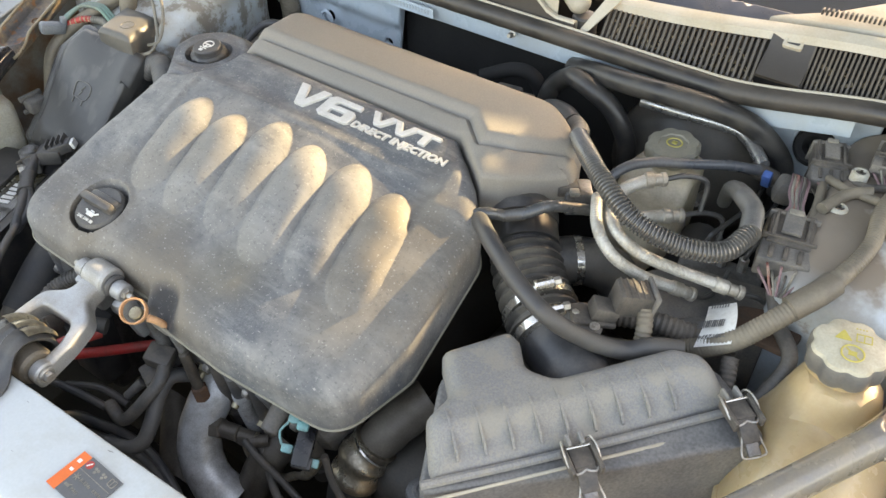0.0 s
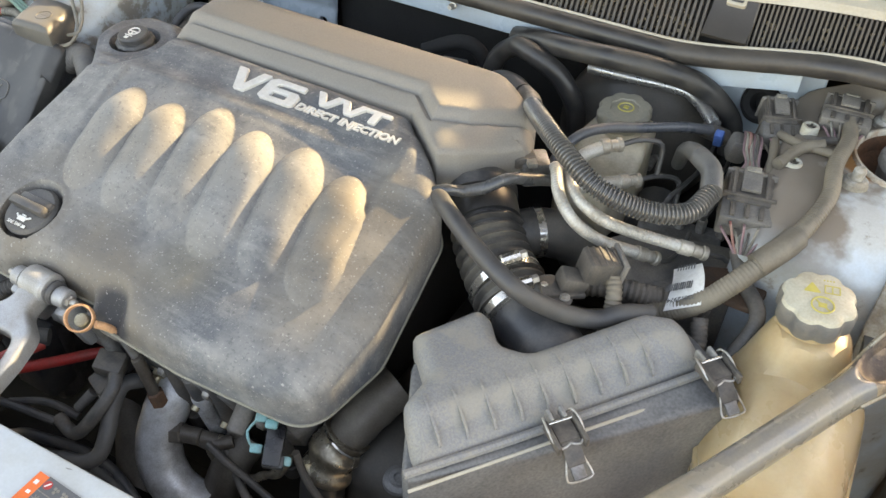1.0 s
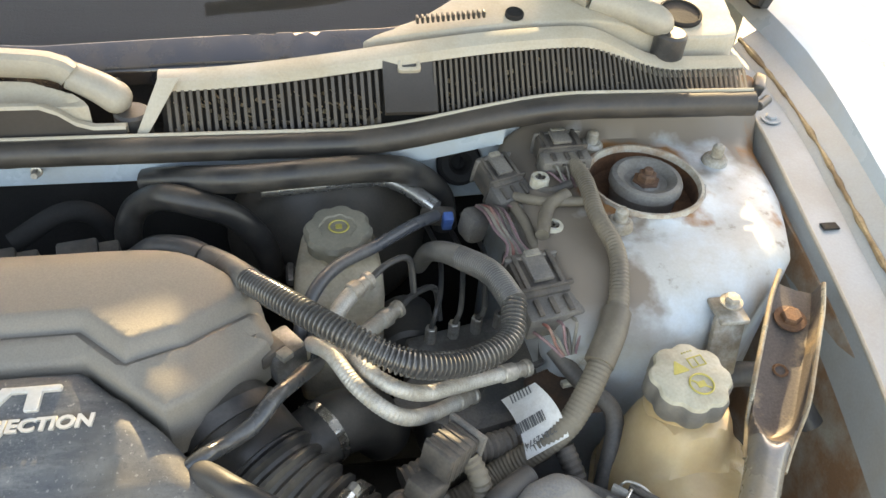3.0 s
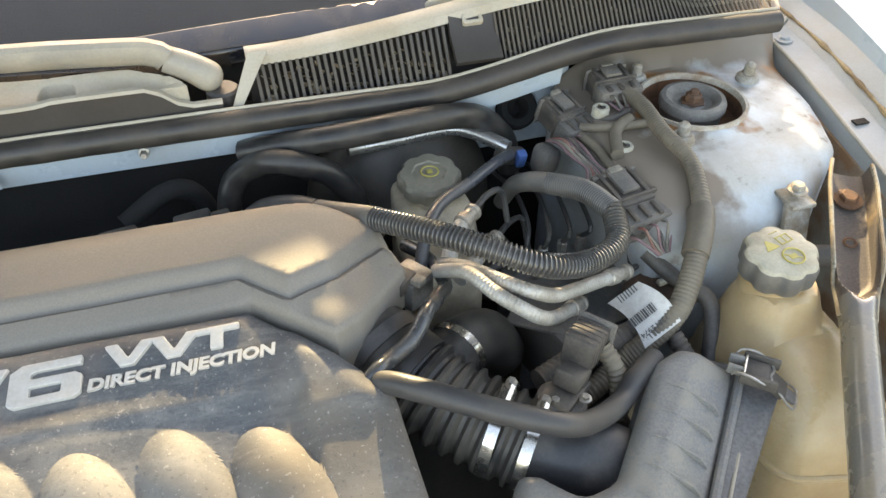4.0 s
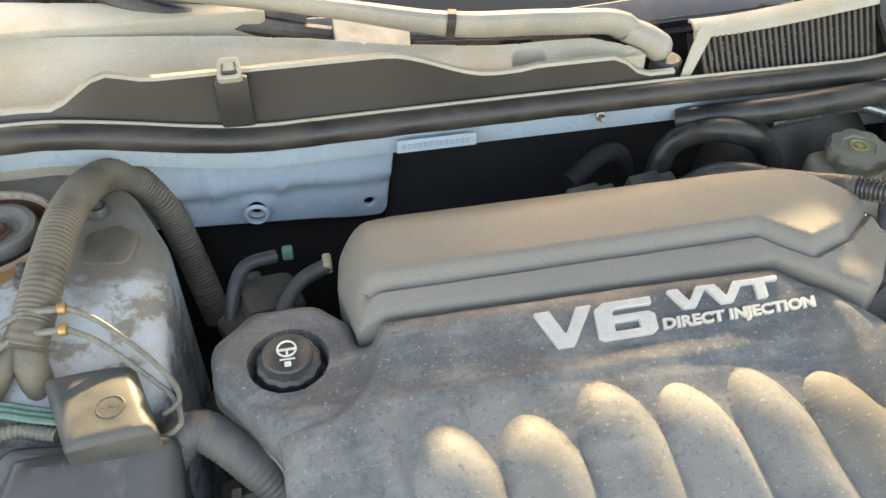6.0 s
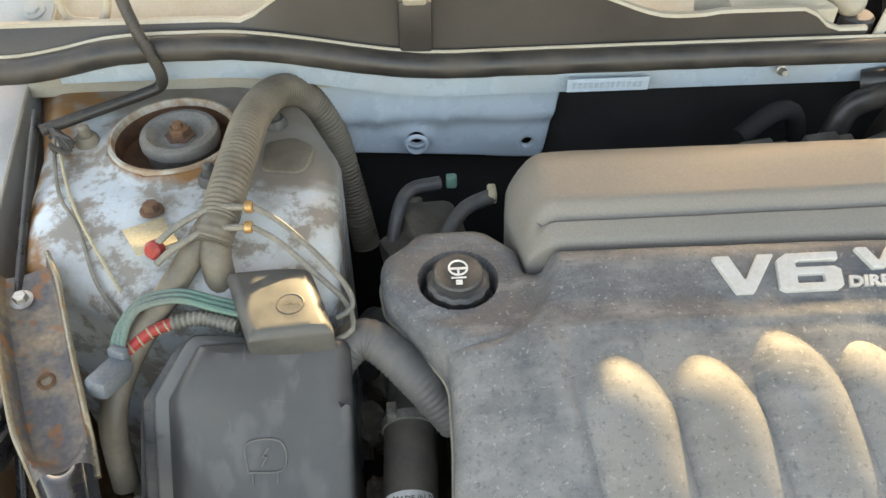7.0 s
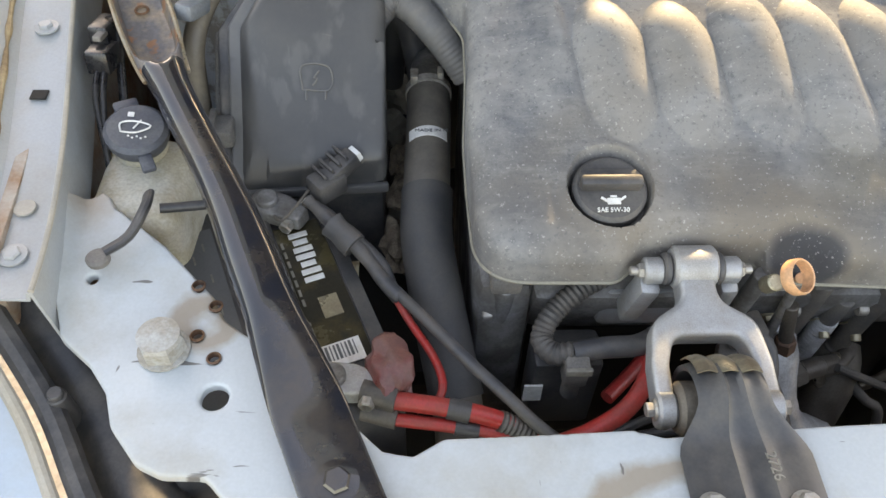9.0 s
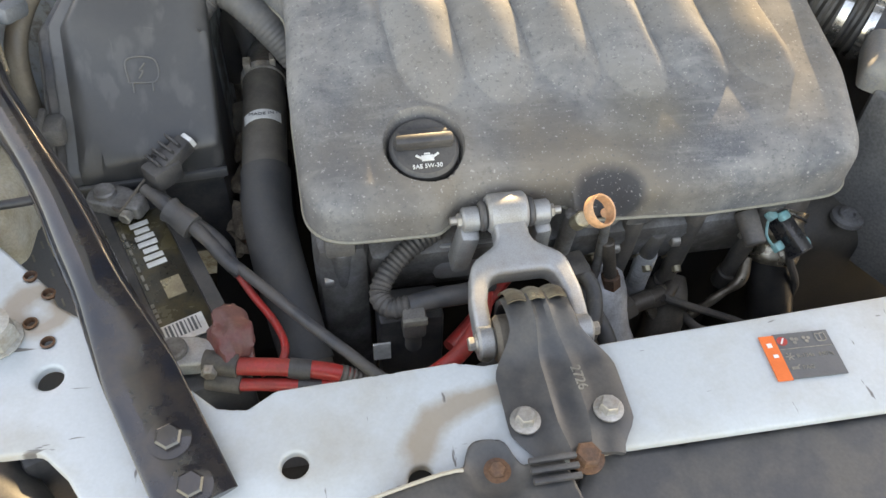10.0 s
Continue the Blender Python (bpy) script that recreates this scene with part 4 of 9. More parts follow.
        flake = box(0, 0, 0, rng.uniform(0.003, 0.009), rng.uniform(0.002, 0.005), 0.0008, 0, (rng.uniform(20, 80), rng.uniform(-40, 40), rng.uniform(0, 180)))
        flakes.append(moved(flake, Matrix.Translation(c)))
    solid("leaf_litter", merged(*flakes), M_LITTER, "pale dry leaf litter caught behind the grille slats", "leaf litter", kind="stuff", smooth=0)
    part("clip_plinth", sheet([[(a, seal_line(0.34)[0] + 0.010, 0.985), (a, 0.836, 1.004), (a, 0.846, 1.021)] for a in (0.316, 0.330, 0.350, 0.364)], 0.006), M_COWL, gr)
    clip_thing((0.340, 0.842, 1.018), "right")
    # end panel between grille and windscreen
    out = rounded([(0.29, 0.868, 0.004), (0.52, 0.868, 0.01), (0.68, 0.87, 0.02), (0.69, 0.99, 0.03), (0.56, 1.02, 0.03), (0.45, 0.955, 0.06), (0.36, 0.893, 0.06)], 0.01)
    solid("cowl_end_panel", slab(out, lambda x, y, d: 1.012 + 0.034 * smooth_step(0.12, 0.5, x) - 0.02 * smooth_step(0.52, 0.62, x) + 0.20 * (y - 0.868), flat(0.95), 0.012, 0.003, open_below=True), M_COWL_PALE, "bleached plastic cowl end beside the windscreen", "cowl")
    end = thing("cowl_dark_disc", (0.62, 0.893, 1.02), "near-black discs in place of round openings in the bleached cowl end", "opening")
    # Filled discs, not cut: the shade of the openings is their near-black colour.
    for x, y, r in ((0.626, 0.905, 0.020), (0.445, 0.880, 0.008)):
        z = 1.012 + 0.034 * smooth_step(0.12, 0.5, x) - 0.02 * smooth_step(0.52, 0.62, x) + 0.20 * (y - 0.868)
        part("opening", lathe([(r * 1.12, -0.004), (r * 1.12, 0.003), (r, 0.004), (r * 0.96, 0.0015), (0, 0.0015)], pose(x, y, z, 11), 24), M_INSUL_GAP, end)
    for k in range(14):
        part("tooth", box(0.352 + 0.0048 * k, 0.877, 1.045 + 0.0004 * k, 0.0024, 0.008, 0.006, 0.0006), M_COWL, end)
    out = rounded([(-0.66, 0.915, 0.01), (-0.30, 0.917, 0.01), (-0.30, 0.93, 0.01), (-0.66, 0.99, 0.02)], 0.01)
    solid("cowl_end_panel", slab(out, lambda x, y, d: 1.028 + 0.15 * (y - 0.9), flat(0.95), 0.015, 0.003, open_below=True), M_COWL_PALE, "bleached plastic cowl end beside the windscreen", "cowl")
    # windscreen and the dark space behind it
    def glass(x, y, d=0):
        return 0.986 + 0.055 * math.cos(x / 0.75) - 0.055 + 0.48 * (y - 0.89)
    out = rounded([(-0.72, 1.02, 0.03), (-0.45, 0.930, 0.1), (0.0, 0.895, 0.2), (0.34, 0.915, 0.1), (0.72, 1.06, 0.03), (0.62, 1.72, 0.05), (-0.62, 1.72, 0.05)], 0.03)
    pane = solid("windscreen", slab(out, glass, lambda x, y: glass(x, y) - 0.005, 0.04, 0.001), M_GLASS, "sloping windscreen glass above the cowl", "windscreen", kind="structure")
    pane.visible_shadow = False
    solid("dashboard", slab(out, lambda x, y, d: min(glass(x, y) - 0.004, 1.107), flat(0.80), 0.05, 0.01), M_INSUL_GAP, "black dashboard under the windscreen", "dashboard")
    solid("windscreen_border", slab(rounded([(-0.70, 1.004, 0.03), (-0.45, 0.922, 0.1), (0.0, 0.888, 0.2), (0.34, 0.905, 0.1), (0.70, 1.04, 0.03), (0.70, 1.07, 0.02), (0.34, 0.940, 0.1), (0.0, 0.920, 0.2), (-0.45, 0.955, 0.1), (-0.70, 1.035, 0.02)], 0.015), lambda x, y, d: glass(x, y) + 0.003, lambda x, y: glass(x, y) - 0.012, 0.02, 0.003), M_GLOSS_BLACK, "black ceramic lower border of the windscreen", "trim", kind="structure")


def clip_thing(at, side):
    x, y, z = at
    th = thing("cowl_clip", (x, y, z - 0.02), "bleached square clip in the cowl rim", "clip", "cowl clips")
    part("frame", slab(rounded([(-0.011, -0.009, 0.003), (0.011, -0.009, 0.003), (0.009, 0.011, 0.003), (-0.009, 0.011, 0.003)], 0.002), flat(0.006), flat(-0.004), 0.005, 0.001, [rounded([(-0.007, -0.005, 0.002), (0.007, -0.005, 0.002), (0.006, 0.007, 0.002), (-0.006, 0.007, 0.002)], 0.002)], pose(x, y, z, 35)), M_COWL_PALE, th)
    part("tongue", box(x, y + 0.004, z + 0.005, 0.010, 0.012, 0.004, 0.0015, (45, 0, 0)), M_COWL_PALE, th)


def build_front():
    """Radiator support: a long tie bar and a wide corner plate of white painted steel."""
    Z = 0.825
    bar = thing("radiator_support", (-0.1, 0.08, 0.6), "white painted steel radiator support with chips and holes", "radiator support", kind="structure")
    out = rounded([(-0.46, 0.045, 0.01), (-0.25, 0.034, 0.01), (-0.13, 0.050, 0.01), (0.46, 0.047, 0.01), (0.48, 0.156, 0.01), (-0.095, 0.134, 0.008), (-0.205, 0.128, 0.004), (-0.225, 0.134, 0.01), (-0.352, 0.130, 0.008), (-0.372, 0.118, 0.004), (-0.392, 0.122, 0.004), (-0.428, 0.158, 0.004), (-0.462, 0.168, 0.004)], 0.006)
    part("tie_bar", slab(out, lambda x, y, d: Z - 0.006 * smooth_step(0.06, 0.035, y) + 0.0006 * noise.noise(Vector((x * 12, y * 12, 1))), flat(0.818), 0.012, 0.0025, [circle(-0.342, 0.072, 0.0092, 24), circle(-0.262, 0.050, 0.0088, 24)]), M_PAINT_WHITE, bar)
    CORNER_HOLES = ((-0.5295, 0.253), (-0.5148, 0.236), (-0.525, 0.212), (-0.5105, 0.193))
    corner = thing("corner_plate", (-0.55, 0.2, 0.6), "white painted corner plate with many round holes", "panel", kind="structure")
    out = rounded([(-0.650, 0.330, 0.006), (-0.624, 0.335, 0.004), (-0.617, 0.342, 0.003), (-0.609, 0.335, 0.003), (-0.605, 0.326, 0.004), (-0.559, 0.288, 0.01), (-0.517, 0.244, 0.008), (-0.508, 0.226, 0.008), (-0.490, 0.212, 0.01), (-0.440, 0.200, 0.01), (-0.40, 0.10, 0.02), (-0.43, -0.01, 0.02), (-0.485, 0.085, 0.01), (-0.504, 0.106, 0.01), (-0.532, 0.107, 0.015), (-0.550, 0.116, 0.015), (-0.571, 0.142, 0.02), (-0.580, 0.168, 0.01), (-0.597, 0.191, 0.012), (-0.622, 0.213, 0.01), (-0.638, 0.262, 0.02)], 0.006)
    holes = [circle(-0.506, 0.163, 0.0096, 24)] + [circle(x, y, 0.0038, 14) for x, y in CORNER_HOLES] + [circle(-0.609, 0.261, 0.0042, 12)]
    part("plate", slab(out[::-1], lambda x, y, d: Z + 0.002 + 0.016 * smooth_step(0.20, 0.34, y) + 0.020 * smooth_step(-0.625, -0.65, x), lambda x, y: 0.819 + 0.016 * smooth_step(0.20, 0.34, y) + 0.020 * smooth_step(-0.625, -0.65, x), 0.010, 0.003, holes), M_PAINT_WHITE, corner)
    for x, y in CORNER_HOLES:
        part("hole_rim", lathe([(0.0036, -0.004), (0.0041, 0.0012), (0.0054, 0.0)], pose(x, y, Z + 0.003 + 0.016 * smooth_step(0.20, 0.34, y)), 16), M_RUST, corner, "rusty rim of a hole")
    solid("big_bolt", merged(hexbolt((-0.546, 0.2005, 0.828), 0.0165, 0.018, 1.12), lathe([(0, 0), (0.013, 0), (0.015, 0.002), (0.0, 0.004)], pose(-0.546, 0.2005, 0.845), 18)), M_BOLT_WHITE, "large grubby white hexagonal bolt on the corner plate", "bolt")
    # label on the bar
    lab = thing("warning_label", (0.028, 0.092, 0.826), "printed label with orange strip on the white bar", "label")
    part("ground", box(0.0300, 0.0925, 0.8262, 0.045, 0.041, 0.0008, 0, (0, 0, -2)), M_LABEL_DARK, lab, smooth=0)
    part("strip", box(0.002, 0.0925, 0.8263, 0.012, 0.041, 0.0009, 0, (0, 0, -2)), M_ORANGE_PRINT, lab, "orange warning strip", smooth=0)
    zl = 0.8268
    part("divider", box(0.0300, 0.0985, zl, 0.043, 0.0007, 0.0004, 0, (0, 0, -2)), M_WIRE, lab, smooth=0)
    part("red_sign", lathe([(0, 0.0003), (0.0042, 0.0003), (0.0042, 0)], pose(0.0135, 0.1065, zl), 20), M_RED, lab, "round red sign", 0)
    part("sign_bar", box(0.0135, 0.1065, zl + 0.0005, 0.0012, 0.0060, 0.0003, 0, (0, 0, -35)), M_WHITE, lab, smooth=0)
    for x in (0.0235, 0.0335):
        for a in (0, 120, 240):
            t = math.radians(a + 20)
            part("fan_blade", lathe([(0, 0.0003), (0.0016, 0.0003), (0.0016, 0)], pose(x + 0.0021 * math.cos(t), 0.1060 + 0.0021 * math.sin(t), zl), 12), M_WIRE, lab, smooth=0)
    part("book_sign", tube([(0.0420, 0.1030, zl), (0.0420, 0.1095, zl), (0.0455, 0.1090, zl), (0.0490, 0.1095, zl), (0.0490, 0.1030, zl), (0.0455, 0.1025, zl), (0.0420, 0.1030, zl)], 0.0005, 6, 0.002), M_WIRE, lab)
    part("book_spine", box(0.0455, 0.1062, zl, 0.0007, 0.0055, 0.0005, 0), M_WIRE, lab, smooth=0)
    for a in (0, 60, 120):
        part("snow_sign", box(0.0135, 0.0920, zl, 0.0075, 0.0009, 0.0005, 0, (0, 0, a)), M_WIRE, lab, smooth=0)
    part("print", lettering("R-134a", pose(0.0190, 0.0902, zl, 0, 0, -2), 0.0050, 0.0004), M_WIRE, lab, smooth=0)
    part("print", lettering("0.907 kg", pose(0.0370, 0.0895, zl, 0, 0, -2), 0.0044, 0.0004, width=0.8), M_WIRE, lab, smooth=0)
    part("oil_sign", merged(box(0.0132, 0.0815, zl, 0.0060, 0.0026, 0.0005, 0), box(0.0165, 0.0832, zl, 0.0030, 0.0008, 0.0005, 0, (0, 0, 35))), M_WIRE, lab, smooth=0)
    part("print", lettering("PAG", pose(0.0190, 0.0795, zl, 0, 0, -2), 0.0050, 0.0004), M_WIRE, lab, smooth=0)
    part("strip_print", merged(box(0.002, 0.104, 0.8269, 0.004, 0.004, 0.0003, 0), box(0.003, 0.094, 0.8269, 0.004, 0.003, 0.0003, 0)), M_WHITE, lab, smooth=0)
    lab.location += Vector((0.003, 0.0075, 0))
    lab.scale = (0.95, 0.93, 1.0)
    # black cover in front of the bar, and the radiator under it
    cov = thing("radiator_cover", (0.1, 0.0, 0.75), "dark plastic radiator cover in front of the bar", "cover")
    part("panel", slab(rounded([(-0.145, 0.056, 0.004), (-0.115, 0.055, 0.01), (0.62, 0.050, 0.01), (0.62, -0.30, 0.02), (-0.62, -0.30, 0.02), (-0.20, -0.02, 0.02)][::-1], 0.01), lambda x, y, d: 0.812 + 0.10 * (y - 0.04) + 0.004 * smooth_step(0.012, 0.0, abs(math.hypot(x - 0.16, y + 0.16) - 0.15)), flat(0.70), 0.012, 0.004), M_SATIN_BLACK, cov)
    rad = thing("radiator", (0, 0.09, 0.45), "black radiator with its fan shroud", "radiator")
    part("core", box(0.0, 0.085, 0.58, 0.92, 0.04, 0.36, 0.004), M_DARK, rad)
    part("shroud", box(0.0, 0.125, 0.56, 0.80, 0.03, 0.34, 0.01), M_BLACK, rad)


def build_wings():
    """Rails along both inner wings, the wings and a headlamp corner."""
    def rail(y):
        return -0.632 - 0.047 * smooth_step(0.22, 0.66, y) - 0.035 * smooth_step(0.6, 1.0, y)
    for side, s in (("right", -1), ("left", 1)):
        th = thing("wing_rail_" + side, (s * 0.66, 0.5, 0.8), "white painted inner wing rail with bolts and square holes", "rail", kind="structure")
        rows = []
        for k in range(41):
            y = 0.225 + 0.80 * k / 40
            x = -rail(y) + (0.012 if s > 0 else 0)
            z = 0.858 + 0.075 * smooth_step(0.22, 0.85, y)
            rows.append([(s * (x - 0.004), y, z - 0.05), (s * x, y, z + 0.006), (s * (x + 0.004), y, z + 0.004), (s * (x + 0.006), y, z - 0.002), (s * (x + 0.045), y, z), (s * (x + 0.052), y, z + 0.008), (s * (x + 0.075), y, z + 0.024)])
        part("rail", sheet(rows, 0.0025), M_RAIL, th)
        part("weld_edge", tube([(r[1][0], r[1][1], r[1][2] + 0.001) for r in rows], 0.0022, 8, 0.02), M_WIPER, th, "grimy welded edge")
        for y in (0.262, 0.496, 0.86):
            x, z = -rail(y) + (0.012 if s > 0 else 0), 0.858 + 0.075 * smooth_step(0.22, 0.85, y)
            bolt("rail_bolt", (s * (x + 0.024), y, z), M_RAIL, "painted bolt in the wing rail", 0.0065, 0.005, 1.6)
        for y in (0.306,):
            x, z = -rail(y) + (0.012 if s > 0 else 0), 0.858 + 0.075 * smooth_step(0.22, 0.85, y)
            part("plug", lathe([(0, 0.001), (0.008, 0.001), (0.0085, 0)], pose(s * (x + 0.024), y, z), 18), M_WIPER, th)
        x, z = -rail(0.42) + (0.012 if s > 0 else 0), 0.858 + 0.075 * smooth_step(0.22, 0.85, 0.42)
        # Hole and slot are near-black boxes, their inner shade put into colour.
        part("square_hole_fill", box(s * (x + 0.025), 0.42, z + 0.0006, 0.013, 0.011, 0.0016, 0), M_DARK, th, smooth=0)
        x, z = -rail(0.694) + (0.012 if s > 0 else 0), 0.858 + 0.075 * smooth_step(0.22, 0.85, 0.694)
        part("slot", box(s * (x + 0.026), 0.694, z + 0.0006, 0.016, 0.009, 0.0016, 0), M_DARK, th, smooth=0)
        part("sealant", tube([(r[5][0], r[5][1], r[5][2] + 0.0008) for r in rows], 0.0024, 8, 0.006, wob=0.8), M_SEALANT, th, "yellowed sealant along the wing joint")
        wing = thing("front_wing_" + side, (s * 0.85, 0.5, 0.3), "pale blue painted front wing of the car", "wing", kind="structure")
        rows = []
        for k in range(25):
            y = -0.05 + 1.30 * k / 24
            x = -rail(max(y, 0.225)) + 0.075 + (0.012 if s > 0 else 0)
            z = 0.875 + 0.09 * smooth_step(0.15, 0.95, y) - 0.10 * smooth_step(0.22, -0.05, y)
            rows.append([(s * (x - 0.004), y, z - 0.012), (s * x, y, z + 0.016), (s * (x + 0.03), y, z + 0.020), (s * (x + 0.09), y, z + 0.006), (s * (x + 0.15), y, z - 0.05), (s * (x + 0.17), y, z - 0.20), (s * (x + 0.16), y, z - 0.45)])
        part("panel", sheet(rows, 0.002), M_PAINT, wing)


def build_hinge():
    h = thing("painted_bracket", (-0.70, 0.84, 0.95), "pale painted steel bracket with two bolts behind the wing", "bracket")

    def rise(x, y, d=0.0):
        return 0.985 + 0.46 * (y - 0.808) + 0.0006 * noise.noise(Vector((x * 40, y * 40, 0)))
    part("plate", slab(rounded([(-0.745, 0.800, 0.006), (-0.667, 0.806, 0.008), (-0.654, 0.93, 0.01), (-0.745, 0.93, 0.01)], 0.006), rise, lambda x, y: rise(x, y) - 0.004, 0.008, 0.0015), M_RAIL, h)
    # Cream here stands in for sunlight on this side of the bracket.
    part("flange", sheet([[(-0.6665 + 0.0125 * k / 10, 0.808 + 0.118 * k / 10, rise(-0.66, 0.808 + 0.0118 * k) - 0.001 - q) for q in (0.0, 0.010, 0.028)] for k in range(11)], 0.002), M_COWL_PALE, h, "flange in cream for its sunlit edge")
    for x, y in ((-0.683, 0.825), (-0.680, 0.850)):
        part("bolt", hexbolt(Vector((x, y, rise(x, y))), 0.0065, 0.005, 1.6, Vector((0, -0.42, 0.9))), M_RAIL, h)


def build_headlamp():
    lamp = thing("headlamp", (-0.68, 0.05, 0.6), "clear headlamp with a black housing and pale edge", "headlamp")
    edge = [(-0.70, 0.235, 0.835), (-0.645, 0.165, 0.80), (-0.60, 0.09, 0.785), (-0.545, 0.02, 0.775), (-0.45, -0.06, 0.765)]
    part("rim", tube(edge, 0.005, 10, 0.01), M_COWL_PALE, lamp, "pale edge of the lens")
    part("gasket", tube([(x + 0.014, y + 0.012, z - 0.004) for x, y, z in edge], 0.010, 10, 0.01), M_BLACK, lamp, "black seal")
    a = spline(edge, 0.02)
    part("lens", sheet([[tuple(p), tuple(p + Vector((-0.05, -0.05, -0.012))), tuple(p + Vector((-0.12, -0.12, -0.07))), tuple(p + Vector((-0.15, -0.15, -0.2)))] for p in a], 0.003), M_PAINT, lamp, "glossy pale lens and paint")
    part("housing", tube([(x + 0.035, y + 0.035, z - 0.045) for x, y, z in edge], 0.030, 12, 0.02), M_BLACK, lamp, "black back of the housing")
    solid("beam_adjuster", merged(rod((-0.622, 0.178, 0.76), (-0.622, 0.178, 0.806), 0.009, 0.007), rod((-0.622, 0.178, 0.800), (-0.622, 0.178, 0.811), 0.0055)), M_BLACK, "black beam adjuster knob behind the headlamp", "adjuster")


build_ground()
build_bay()
R_OUT = [(-0.705, 0.860, 0.02), (-0.668, 0.735, 0.03), (-0.652, 0.600, 0.02), (-0.560, 0.562, 0.02), (-0.404, 0.560, 0.03), (-0.404, 0.715, 0.05), (-0.440, 0.800, 0.05), (-0.50, 0.845, 0.04), (-0.57, 0.862, 0.03)][::-1]
L_OUT = [(0.432, 0.592, 0.02), (0.508, 0.585, 0.02), (0.600, 0.600, 0.03), (0.668, 0.660, 0.03), (0.694, 0.735, 0.03), (0.715, 0.875, 0.02), (0.60, 0.872, 0.03), (0.50, 0.855, 0.03), (0.425, 0.835, 0.03)]
build_tower("right", R_OUT, (-0.550, 0.742, 0.052), M_TOWER_R)
build_tower("left", L_OUT, (0.557, 0.757, 0.053), M_TOWER_L)
build_cowl()
build_front()
build_wings()
build_hinge()
build_headlamp()


def build_unseen_sides():
    """Unseen doors, sail panels and a mirror beyond the windscreen, added to block the low sun."""
    for side, s in (("left", 1), ("right", -1)):
        d = thing("unseen_door_" + side, (s * 0.86, 1.6, 0.3), "unseen pale blue front door added to block the low sun", "door", kind="structure")
        part("panel", box(s * 0.86, 1.72, 0.68, 0.06, 1.05, 0.64, 0.02), M_PAINT, d)
        part("sail_panel", box(s * 0.79, 1.16, 1.06, 0.03, 0.30, 0.16, 0.02), M_BLACK, d)
    m = thing("unseen_mirror", (0.95, 1.22, 1.05), "unseen pale blue mirror housing added to block the low sun", "mirror")
    part("housing", slab(rounded([(-0.12, -0.07, 0.04), (0.10, -0.09, 0.04), (0.12, 0.05, 0.03), (-0.10, 0.06, 0.03)], 0.01), lambda x, y, d: 0.10 - 0.05 * max(0, 1 - d / 0.05) ** 2, lambda x, y: -0.07, 0.02, 0.02, m=Matrix.Translation((0.93, 1.20, 1.12))), M_PAINT, m)
    part("stalk", rod((0.80, 1.20, 1.05), (0.92, 1.20, 1.10), 0.03), M_BLACK, m)


def build_unseen_roof():
    """An unseen cabin roof with its pillars, added so that its front edge cuts the sun."""
    def crown(x, y, d=0):
        # Dips and rises of the edge set where sun patches fall in the bay.
        low = 1.403 - 0.025 * x * x - 0.015 * smooth_step(0.0, -0.15, x) * smooth_step(-0.40, -0.26, x) + 0.012 * smooth_step(-0.30, -0.46, x)
        return low + (1.433 - 0.18 * x * x + 0.020 * smooth_step(0.425, 0.455, x) - low) * smooth_step(-0.10, -0.02, x) + 0.060 * smooth_step(1.72, 2.2, y)
    r = thing("unseen_roof", (0, 2.3, 1.3), "unseen pale blue car roof added to cut the sun on the engine", "roof", kind="structure")
    part("panel", slab(rounded([(-0.58, 1.70, 0.06), (0.58, 1.70, 0.06), (0.56, 3.0, 0.1), (-0.56, 3.0, 0.1)], 0.03), crown, lambda x, y: 1.365 + 0.060 * smooth_step(1.72, 2.2, y) - 0.025 * x * x - 0.2 * max(0.0, -x) ** 2, 0.06, 0.008), M_PAINT, r)
    part("rear_screen", box(0, 3.15, 1.18, 1.12, 0.04, 0.42, 0.01, (25, 0, 0)), M_PAINT, r)
    for s in (-1, 1):
        part("pillar", rod((s * 0.71, 1.06, 1.03), (s * 0.56, 1.72, 1.36), 0.048), M_PAINT, r)


